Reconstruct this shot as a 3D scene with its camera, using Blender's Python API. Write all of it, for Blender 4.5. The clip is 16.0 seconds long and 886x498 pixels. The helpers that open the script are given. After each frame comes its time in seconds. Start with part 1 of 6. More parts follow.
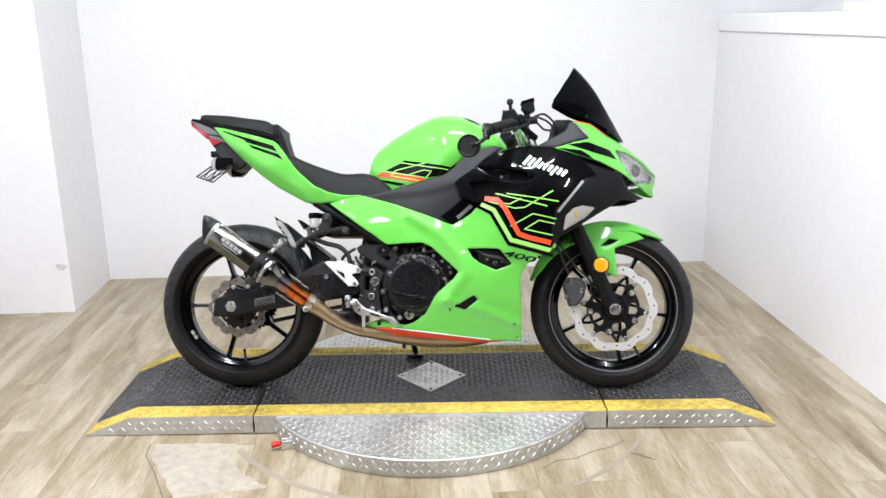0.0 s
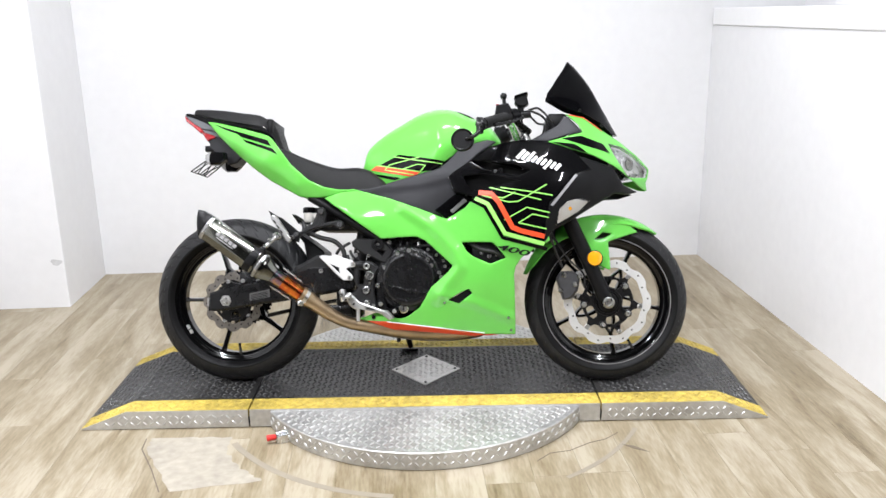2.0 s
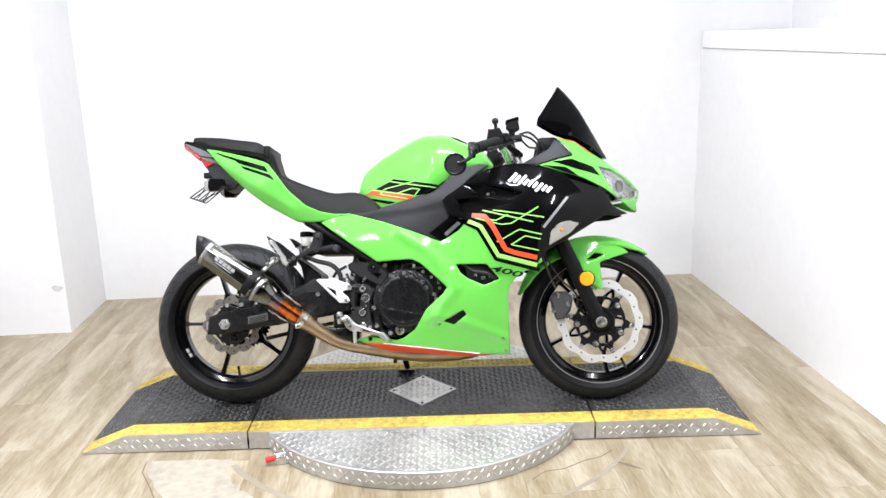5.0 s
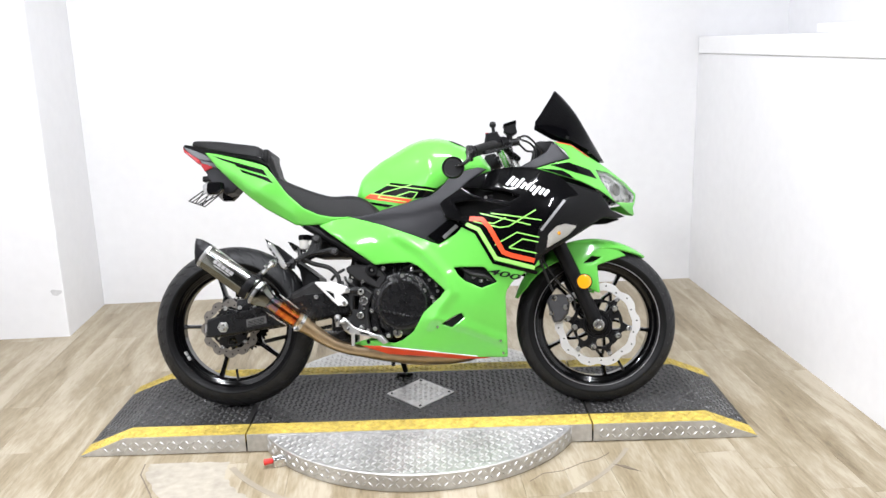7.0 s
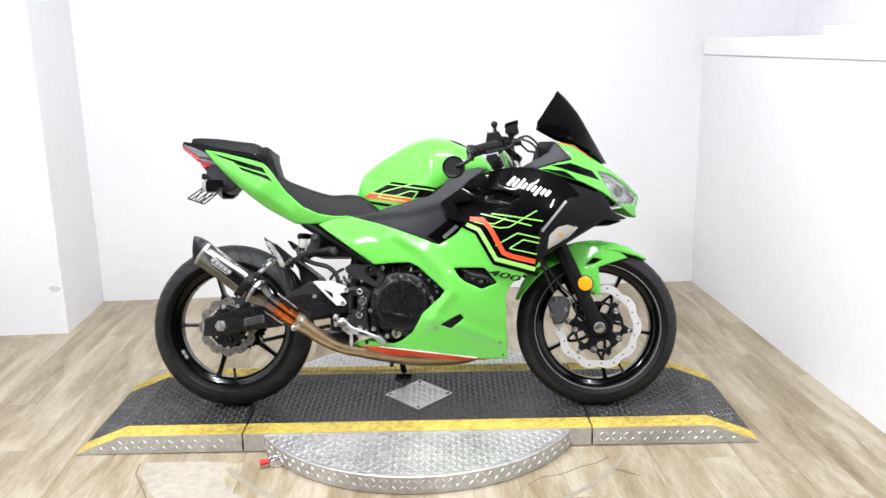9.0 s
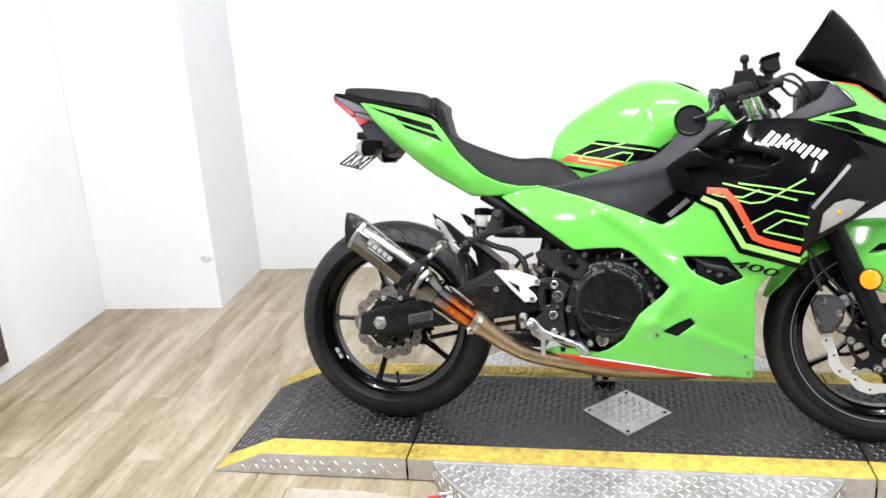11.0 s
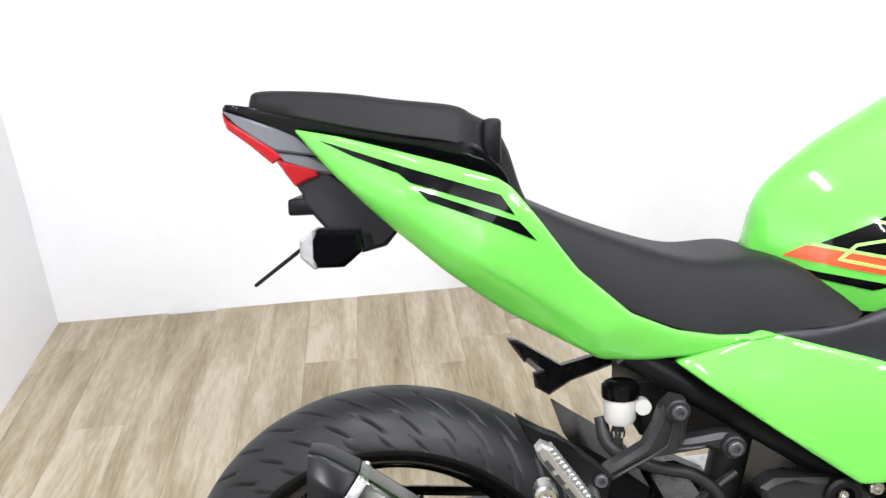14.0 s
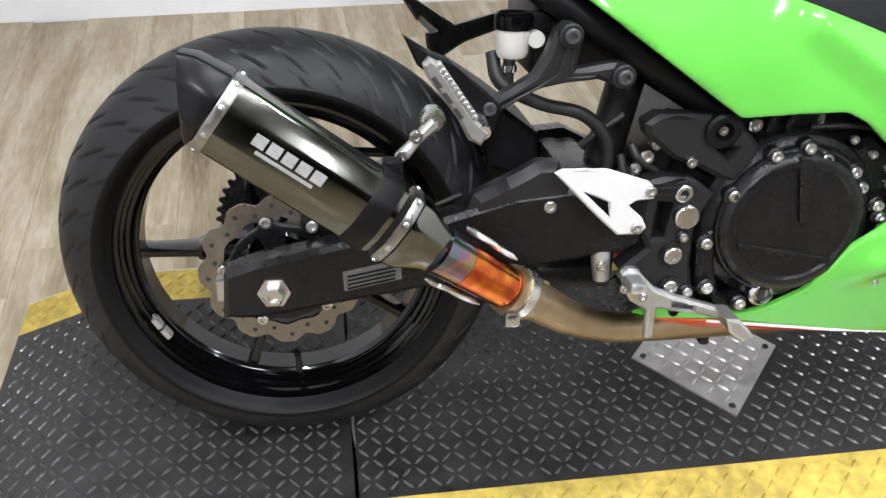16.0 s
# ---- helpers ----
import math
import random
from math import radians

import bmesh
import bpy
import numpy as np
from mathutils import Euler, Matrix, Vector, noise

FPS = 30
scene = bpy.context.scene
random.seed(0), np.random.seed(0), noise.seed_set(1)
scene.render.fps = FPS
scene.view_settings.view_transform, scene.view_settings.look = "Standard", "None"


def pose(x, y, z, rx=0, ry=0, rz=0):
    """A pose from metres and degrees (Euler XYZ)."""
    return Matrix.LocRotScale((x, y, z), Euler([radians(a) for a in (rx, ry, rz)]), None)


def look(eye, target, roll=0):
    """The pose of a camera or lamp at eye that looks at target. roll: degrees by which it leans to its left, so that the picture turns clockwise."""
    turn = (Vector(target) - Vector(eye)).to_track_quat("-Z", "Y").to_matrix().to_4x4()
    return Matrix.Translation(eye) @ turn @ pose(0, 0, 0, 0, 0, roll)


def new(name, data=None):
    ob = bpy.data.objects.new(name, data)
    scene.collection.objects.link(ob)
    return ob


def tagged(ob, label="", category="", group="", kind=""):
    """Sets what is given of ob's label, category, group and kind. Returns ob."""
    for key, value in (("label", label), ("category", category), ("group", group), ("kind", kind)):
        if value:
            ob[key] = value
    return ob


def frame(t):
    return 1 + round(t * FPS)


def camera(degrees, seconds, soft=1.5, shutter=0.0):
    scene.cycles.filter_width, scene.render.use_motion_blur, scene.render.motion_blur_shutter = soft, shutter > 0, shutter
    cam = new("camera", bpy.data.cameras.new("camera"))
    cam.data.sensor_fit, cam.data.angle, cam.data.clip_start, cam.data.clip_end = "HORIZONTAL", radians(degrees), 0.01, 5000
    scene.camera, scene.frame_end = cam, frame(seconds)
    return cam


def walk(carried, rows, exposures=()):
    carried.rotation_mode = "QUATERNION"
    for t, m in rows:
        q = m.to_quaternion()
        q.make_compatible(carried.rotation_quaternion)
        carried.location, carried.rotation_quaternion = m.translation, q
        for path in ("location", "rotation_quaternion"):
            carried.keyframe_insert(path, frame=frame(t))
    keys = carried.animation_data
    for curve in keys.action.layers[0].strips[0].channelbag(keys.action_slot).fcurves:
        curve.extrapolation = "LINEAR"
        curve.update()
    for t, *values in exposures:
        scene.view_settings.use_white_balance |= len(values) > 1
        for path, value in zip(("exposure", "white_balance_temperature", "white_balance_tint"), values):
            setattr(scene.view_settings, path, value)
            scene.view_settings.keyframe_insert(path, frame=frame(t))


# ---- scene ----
cam = camera(55.5, 16.0)
PATH = [
    (0, (-0.069, -2.966, 1.374), (0.032, -1.039, 0.845), -0.9),
    (0.5, (-0.063, -2.964, 1.377), (0.041, -1.04, 0.842), -1.0),
    (1, (-0.067, -2.967, 1.371), (0.043, -1.042, 0.838), -1.0),
    (1.5, (-0.066, -2.974, 1.377), (0.041, -1.053, 0.833), -0.9),
    (2, (-0.062, -2.977, 1.374), (0.047, -1.055, 0.833), -1.0),
    (2.5, (-0.057, -2.979, 1.373), (0.052, -1.057, 0.831), -1.2),
    (3, (-0.059, -2.982, 1.371), (0.048, -1.06, 0.828), -1.5),
    (3.5, (-0.058, -2.988, 1.377), (0.048, -1.065, 0.839), -1.5),
    (4, (-0.059, -2.997, 1.378), (0.052, -1.07, 0.854), -1.3),
    (4.5, (-0.047, -3.017, 1.39), (0.063, -1.085, 0.887), -1.6),
    (7, (-0.046, -3.045, 1.38), (0.07, -1.106, 0.904), -1.6),
    (7.5, (-0.049, -3.045, 1.379), (0.079, -1.106, 0.908), -1.8),
    (8, (-0.063, -3.04, 1.379), (0.075, -1.101, 0.908), -1.0),
    (8.2, (-0.064, -3.038, 1.378), (0.077, -1.099, 0.908), -1.2),
    (10.3, (0.037, -2.769, 1.333), (-0.187, -0.864, 0.767), -2.5),
    (10.5, (0.015, -2.67, 1.317), (-0.278, -0.784, 0.722), -3.2),
    (11, (-0.139, -2.328, 1.311), (-0.426, -0.438, 0.723), -3.9),
    (11.5, (-0.203, -1.931, 1.299), (-0.611, -0.043, 0.779), -2.2),
    (12, (-0.302, -1.591, 1.282), (-0.615, 0.285, 0.661), -3.6),
    (12.5, (-0.402, -1.294, 1.296), (-0.518, 0.593, 0.644), -4.3),
    (13, (-0.447, -1.003, 1.31), (-0.695, 0.875, 0.668), -5.7),
    (13.5, (-0.558, -0.882, 1.311), (-0.573, 0.989, 0.604), -4.7),
    (14, (-0.637, -0.858, 1.29), (-0.492, 0.951, 0.451), -2.9),
    (14.5, (-0.633, -0.859, 1.246), (-0.472, 0.868, 0.251), -0.9),
    (15, (-0.619, -0.884, 1.186), (-0.43, 0.748, 0.046), 1.0),
    (15.5, (-0.62, -0.893, 1.143), (-0.393, 0.648, -0.113), 1.5),
    (16, (-0.633, -0.909, 1.12), (-0.299, 0.589, -0.163), 2.5),
]
EXPOSURES = [(0, 0.02), (1.5, 0.06), (3, 0.14), (4, 0.25), (4.7, 0.25), (7, 0.15), (8, 0.12), (10.5, 0.16), (12, 0.26), (13.5, 0.32), (14.5, 0.2), (15.2, 0.08), (16, -0.04)]
walk(cam, [(t, look(eye, target, roll)) for t, eye, target, roll in PATH], EXPOSURES)

# ---- world and light ----
world = bpy.data.worlds.new("room_world")
scene.world = world
world.use_nodes = True
world.node_tree.nodes["Background"].inputs[0].default_value = (0.8, 0.85, 0.9, 1)
world.node_tree.nodes["Background"].inputs[1].default_value = 0.05

LAMP_WATTS = 31.5
CEILING = 2.95
# ceiling tube lights: x, y, length, turn, share of the power
# the last pair is unseen, added to light bike and walls from the front
TUBES = [(-1.25, -0.45, 0.9, 90, 1.3), (0.95, -0.45, 0.9, 90, 0.85), (0.1, -1.40, 0.9, 0, 1.55), (0.0, 0.05, 0.9, 0, 1.05), (-1.45, -2.9, 0.9, 90, 4.0), (1.15, -2.9, 0.9, 90, 1.6)]
for lx, ly, long, turn, share in TUBES:
    data = bpy.data.lights.new("tube_light", "AREA")
    data.shape, data.size, data.size_y = "RECTANGLE", long, 0.028
    data.energy, data.color = LAMP_WATTS * share * long, (0.985, 1.0, 1.06)
    lamp = new("tube_lamp", data)
    lamp.matrix_world = pose(lx, ly, CEILING - 0.095, 0, 0, turn)


# ---- materials ----
def nodes_of(name):
    m = bpy.data.materials.new(name)
    m.use_nodes = True
    t = m.node_tree
    return m, t.nodes, t.links, t.nodes["Principled BSDF"]


def setv(b, **k):
    for key, value in k.items():
        b.inputs[key.replace("_", " ")].default_value = value


def plain(name, color, rough=0.5, metal=0.0, coat=0.0, grain=0.0, grain_scale=60.0, bump=0.0, bump_scale=200.0, spec=0.5, rough_var=0.0):
    """A surface with colour variation at two scales, uneven gloss and fine relief."""
    m, n, l, b = nodes_of(name)
    setv(b, Base_Color=(*color, 1), Roughness=rough, Metallic=metal, Coat_Weight=coat, Coat_Roughness=0.04, Specular_IOR_Level=spec)
    tc = n.new("ShaderNodeTexCoord")
    if grain or rough_var:
        a = n.new("ShaderNodeTexNoise"); a.inputs["Scale"].default_value = grain_scale; a.inputs["Detail"].default_value = 6
        c = n.new("ShaderNodeTexNoise"); c.inputs["Scale"].default_value = grain_scale * 0.09; c.inputs["Detail"].default_value = 4
        l.new(tc.outputs["Object"], a.inputs["Vector"]); l.new(tc.outputs["Object"], c.inputs["Vector"])
        mul = n.new("ShaderNodeMath"); mul.operation = "ADD"
        l.new(a.outputs["Fac"], mul.inputs[0]); l.new(c.outputs["Fac"], mul.inputs[1])
        if grain:
            ramp = n.new("ShaderNodeMapRange")
            ramp.inputs["From Min"].default_value, ramp.inputs["From Max"].default_value = 0.7, 1.3
            ramp.inputs["To Min"].default_value, ramp.inputs["To Max"].default_value = 1 - grain, 1 + grain
            l.new(mul.outputs[0], ramp.inputs["Value"])
            mix = n.new("ShaderNodeVectorMath"); mix.operation = "SCALE"
            mix.inputs[0].default_value = color
            l.new(ramp.outputs[0], mix.inputs["Scale"]); l.new(mix.outputs[0], b.inputs["Base Color"])
        if rough_var:
            rr = n.new("ShaderNodeMapRange")
            rr.inputs["From Min"].default_value, rr.inputs["From Max"].default_value = 0.7, 1.3
            rr.inputs["To Min"].default_value, rr.inputs["To Max"].default_value = max(0.02, rough - rough_var), rough + rough_var
            l.new(mul.outputs[0], rr.inputs["Value"]); l.new(rr.outputs[0], b.inputs["Roughness"])
    if bump:
        f = n.new("ShaderNodeTexNoise"); f.inputs["Scale"].default_value = bump_scale; f.inputs["Detail"].default_value = 3
        bp = n.new("ShaderNodeBump"); bp.inputs["Strength"].default_value = bump; bp.inputs["Distance"].default_value = 0.002
        l.new(tc.outputs["Object"], f.inputs["Vector"]); l.new(f.outputs["Fac"], bp.inputs["Height"]); l.new(bp.outputs[0], b.inputs["Normal"])
    return m


M_WALL = plain("white_wall_paint", (0.73, 0.73, 0.738), 0.6, grain=0.025, grain_scale=18, bump=0.06, bump_scale=260)
# ceiling is out of view; its dark tone cuts bounce and reflections
M_CEIL = plain("ceiling_bounce_dark", (0.11, 0.11, 0.112), 0.8, grain=0.02, grain_scale=10)
# near-black for unseen walls, so that gloss parts reflect dark
M_UNSEEN = plain("unseen_dark_wall", (0.05, 0.05, 0.053), 0.7, grain=0.08, grain_scale=8)
M_TRIM = plain("white_trim_paint", (0.78, 0.78, 0.785), 0.45, grain=0.02, grain_scale=30)
M_ALU = plain("tread_aluminium", (0.52, 0.515, 0.50), 0.42, metal=0.75, grain=0.22, grain_scale=45, bump=0.15, bump_scale=500, rough_var=0.12)
# bars lighter than the deck: wear, plus glints painted into the tone
M_BAR = plain("tread_bar_wear_glint", (0.040, 0.040, 0.040), 0.24, spec=0.75, grain=0.4, grain_scale=40, rough_var=0.1)
M_DECK = plain("worn_black_deck", (0.024, 0.0235, 0.023), 0.38, spec=0.32, grain=0.35, grain_scale=24, bump=0.25, bump_scale=300, rough_var=0.12)
M_YELLOW = plain("yellow_safety_paint", (0.46, 0.345, 0.065), 0.6, grain=0.42, grain_scale=50, bump=0.2, bump_scale=300)
M_SEAM = plain("dark_joint", (0.02, 0.02, 0.02), 0.8)
M_RED_RUBBER = plain("red_rubber", (0.65, 0.03, 0.025), 0.45)
M_STEEL = plain("bright_steel", (0.62, 0.62, 0.62), 0.25, metal=1.0, grain=0.1, grain_scale=80, rough_var=0.08)
M_DARKWOOD = plain("dark_wood_frame", (0.055, 0.042, 0.035), 0.5, grain=0.3, grain_scale=40)
M_PAPER = plain("white_print", (0.75, 0.75, 0.74), 0.5, grain=0.05, grain_scale=12)


def plank_material():
    m, n, l, b = nodes_of("vinyl_plank")
    tc, oi = n.new("ShaderNodeTexCoord"), n.new("ShaderNodeObjectInfo")
    off = n.new("ShaderNodeVectorMath"); off.operation = "MULTIPLY_ADD"
    off.inputs[1].default_value = (9.0, 1.3, 1.0)
    l.new(tc.outputs["Object"], off.inputs[0])
    sh = n.new("ShaderNodeCombineXYZ")
    k = n.new("ShaderNodeMath"); k.operation = "MULTIPLY"; k.inputs[1].default_value = 37.0
    l.new(oi.outputs["Random"], k.inputs[0]); l.new(k.outputs[0], sh.inputs[0]); l.new(k.outputs[0], sh.inputs[1])
    l.new(sh.outputs[0], off.inputs[2])
    big = n.new("ShaderNodeTexNoise"); big.inputs["Scale"].default_value = 1.6; big.inputs["Detail"].default_value = 5; big.inputs["Distortion"].default_value = 0.6
    fine = n.new("ShaderNodeTexNoise"); fine.inputs["Scale"].default_value = 14; fine.inputs["Detail"].default_value = 8
    l.new(off.outputs[0], big.inputs["Vector"]); l.new(off.outputs[0], fine.inputs["Vector"])
    s1 = n.new("ShaderNodeMath"); s1.operation = "MULTIPLY_ADD"; s1.inputs[1].default_value = 0.45
    l.new(fine.outputs["Fac"], s1.inputs[0]); l.new(big.outputs["Fac"], s1.inputs[2])
    s2 = n.new("ShaderNodeMath"); s2.operation = "MULTIPLY_ADD"; s2.inputs[1].default_value = 0.20
    l.new(oi.outputs["Random"], s2.inputs[0]); l.new(s1.outputs[0], s2.inputs[2])
    ramp = n.new("ShaderNodeValToRGB")
    e = ramp.color_ramp.elements
    e[0].position, e[0].color = 0.45, (0.078, 0.057, 0.030, 1)
    e[1].position, e[1].color = 1.0, (0.39, 0.340, 0.255, 1)
    mid = e.new(0.62); mid.color = (0.193, 0.150, 0.086, 1)
    mid2 = e.new(0.80); mid2.color = (0.280, 0.232, 0.152, 1)
    l.new(s2.outputs[0], ramp.inputs["Fac"]); l.new(ramp.outputs[0], b.inputs["Base Color"])
    rr = n.new("ShaderNodeMapRange"); rr.inputs["To Min"].default_value, rr.inputs["To Max"].default_value = 0.30, 0.48
    l.new(fine.outputs["Fac"], rr.inputs["Value"]); l.new(rr.outputs[0], b.inputs["Roughness"])
    bp = n.new("ShaderNodeBump"); bp.inputs["Strength"].default_value = 0.12; bp.inputs["Distance"].default_value = 0.001
    l.new(fine.outputs["Fac"], bp.inputs["Height"]); l.new(bp.outputs[0], b.inputs["Normal"])
    return m


M_PLANK = plank_material()


# ---- mesh helpers ----
def mesh_of(name, verts, faces, mat, smooth=False, angle=40):
    me = bpy.data.meshes.new(name)
    me.from_pydata([tuple(map(float, v)) for v in verts], [], [tuple(f) for f in faces])
    me.materials.append(mat)
    if smooth:
        me.shade_smooth()
        me.set_sharp_from_angle(angle=radians(angle))
    return me


def add(name, verts, faces, mat, parent=None, label="", smooth=False, angle=40):
    ob = new(name, mesh_of(name, verts, faces, mat, smooth, angle))
    if parent:
        ob.parent = parent
    return tagged(ob, label) if label else ob


def part(name, bm, material, parent=None, label="", smooth=False, angle=40):
    bmesh.ops.recalc_face_normals(bm, faces=bm.faces)
    me = bpy.data.meshes.new(name)
    bm.to_mesh(me)
    bm.free()
    me.materials.append(material)
    if smooth:
        me.shade_smooth()
        me.set_sharp_from_angle(angle=radians(angle))
    ob = new(name, me)
    if parent:
        ob.parent = parent
    return tagged(ob, label) if label else ob


def box_bm(x0, x1, y0, y1, z0, z1, bevel=0.0, seg=2):
    bm = bmesh.new()
    bmesh.ops.create_cube(bm, size=1)
    bmesh.ops.scale(bm, vec=(x1 - x0, y1 - y0, z1 - z0), verts=bm.verts)
    bmesh.ops.translate(bm, vec=((x0 + x1) / 2, (y0 + y1) / 2, (z0 + z1) / 2), verts=bm.verts)
    if bevel:
        bmesh.ops.bevel(bm, geom=bm.edges[:], offset=bevel, segments=seg, affect="EDGES", profile=0.5)
    return bm


def structure(name, bm, mat, label):
    return tagged(part(name, bm, mat), label, "", "", "structure")


# ---- room ----
XL, XR, YB, YF = -2.25, 1.67, 1.61, -9.0
floor = tagged(part("floor", box_bm(XL - 0.2, XR + 0.7, YF - 0.2, YB + 0.2, -0.12, -0.006), M_SEAM), "beige grey wood-look vinyl plank floor", "", "", "structure")
structure("wall_back", box_bm(XL - 0.15, XR + 0.7, YB, YB + 0.15, -0.1, CEILING + 0.1), M_WALL, "plain white painted wall")
structure("wall_left", box_bm(XL - 0.15, XL, -3.2, YB, -0.1, CEILING + 0.1), M_WALL, "plain white painted side wall")
# walls beyond y -3.2 are unseen, added to shape bounce and reflections
structure("wall_left_rear", box_bm(XL - 0.15, XL, YF, -3.2, -0.1, CEILING + 0.1), M_UNSEEN, "unseen side wall behind the camera, added dark for reflections")
structure("wall_front", box_bm(XL - 0.15, XR + 0.7, YF - 0.15, YF, -0.1, CEILING + 0.1), M_UNSEEN, "unseen end wall behind the camera, added dark for reflections")
structure("wall_column", box_bm(XL, -1.685, 1.07, YB, -0.1, CEILING, 0.004), M_WALL, "white boxed-out wall column in the corner")
structure("ceiling", box_bm(XL - 0.15, XR + 0.7, YF - 0.15, YB + 0.15, CEILING, CEILING + 0.1), M_CEIL, "unseen ceiling, darkened to limit bounce and reflections")
LEDGE = 1.375
structure("wall_right_rear", box_bm(XR, XR + 0.65, YF, -3.2, -0.1, CEILING + 0.1), M_UNSEEN, "unseen side wall behind the camera, added dark for reflections")
structure("wall_right", box_bm(XR, XR + 0.5, -3.2, YB, -0.1, LEDGE - 0.09, 0.004), M_WALL, "white half-height boxed wall with a ledge")
structure("wall_right_upper", box_bm(XR + 0.5, XR + 0.65, -3.2, YB, -0.1, CEILING + 0.1), M_WALL, "white upper wall set back behind the ledge")
structure("trim_ledge", box_bm(XR - 0.008, XR + 0.5, -3.2, YB - 0.02, LEDGE - 0.09, LEDGE, 0.006), M_TRIM, "white painted ledge capping the half-height wall")

structure("trim_step", box_bm(XR + 0.36, XR + 0.498, -3.2, 1.02, LEDGE, LEDGE + 0.045, 0.004), M_TRIM, "low white step on the ledge against the upper wall")

def picture_frame():
    root = tagged(new("picture_frame"), "dark wooden frame with a white print hung on the side wall", "picture frame")
    y1, y0, z0, z1, w = 0.33, -0.55, 0.08, 1.0, 0.055
    x = XL + 0.002
    for a, b, c, d in ((y0, y1, z0, z0 + w), (y0, y1, z1 - w, z1)):
        part("rail", box_bm(x, x + 0.03, a, b, c, d, 0.005), M_DARKWOOD, root)
    for a, b in ((y0, y0 + w), (y1 - w, y1)):
        part("stile", box_bm(x, x + 0.028, a, b, z0 + w, z1 - w, 0.005), M_DARKWOOD, root)
    part("print", box_bm(x, x + 0.012, y0 + w, y1 - w, z0 + w, z1 - w), M_PAPER, root, "white printed sheet")


def tube_fixture(long):
    root = tagged(new("ceiling_light"), "white ceiling batten with a long tube light", "ceiling light", "ceiling tube lights")
    part("housing", box_bm(-long / 2, long / 2, -0.035, 0.035, -0.05, 0, 0.008), M_TRIM, root)
    part("diffuser", box_bm(-long / 2 + 0.02, long / 2 - 0.02, -0.022, 0.022, -0.085, -0.05, 0.010), M_GLOW, root, "frosted glowing diffuser")
    return root


M_GLOW, _n, _l, _b = nodes_of("tube_glow")
setv(_b, Base_Color=(0.9, 0.9, 0.9, 1), Emission_Color=(1, 1, 0.99, 1), Emission_Strength=6.0)
picture_frame()
for lx, ly, long, turn, share in TUBES:
    tube_fixture(long).matrix_world = pose(lx, ly, CEILING, 0, 0, turn)


# ---- drive-on turntable: two ramps, a middle deck and the disc ----
TURN = pose(0.033, -0.022, 0, 0, 0, -3.16)
H, HW, GAP, TOP_X, END_X = 0.068, 0.31, 0.605, 1.03, 1.19


def lozenges(name, spots, mat, parent, frame_fn, length=0.0218, width=0.0070, high=0.0030):
    """Raised tread bars: spots of (a, b, turned) on a surface that frame_fn maps to space."""
    verts, faces = [], []
    prof = [(-1, 0), (-0.55, 0.75), (0.55, 0.75), (1, 0), (0.55, -0.75), (-0.55, -0.75)]
    for a, b, turned in spots:
        ang = radians(45 if turned else -45)
        ca, sa = math.cos(ang), math.sin(ang)
        base = len(verts)
        for p, q in prof:
            x, y = p * length / 2, q * width / 2
            verts.append(frame_fn(a + x * ca - y * sa, b + x * sa + y * ca, 0))
        for p, q in ((-0.6, 0.0), (0.6, 0.0)):
            x, y = p * length / 2, q
            verts.append(frame_fn(a + x * ca, b + x * sa, high))
        t0, t1 = base + 6, base + 7
        faces += [(base, base + 1, t0), (base + 1, base + 2, t1, t0), (base + 2, base + 3, t1), (base + 3, base + 4, t1), (base + 4, base + 5, t0, t1), (base + 5, base, t0)]
    ob = add(name, verts, faces, mat, parent, smooth=True, angle=60)
    return tagged(ob, kind="stuff")


def tread_grid(x0, x1, y0, y1, pitch=0.0205, keep=lambda x, y: True):
    out = []
    i0, i1 = math.ceil(x0 / pitch), math.floor(x1 / pitch)
    j0, j1 = math.ceil(y0 / pitch), math.floor(y1 / pitch)
    for i in range(i0, i1 + 1):
        for j in range(j0, j1 + 1):
            x, y = i * pitch, j * pitch
            if x0 + 0.006 < x < x1 - 0.006 and y0 + 0.006 < y < y1 - 0.006 and keep(x, y):
                out.append((x, y, (i + j) % 2))
    return out


def ramp_profile(x):
    """Height of the drive-on ramps' top at x."""
    ax = abs(x)
    return H if ax <= TOP_X else H - (H - 0.006) * (ax - TOP_X) / (END_X - TOP_X)


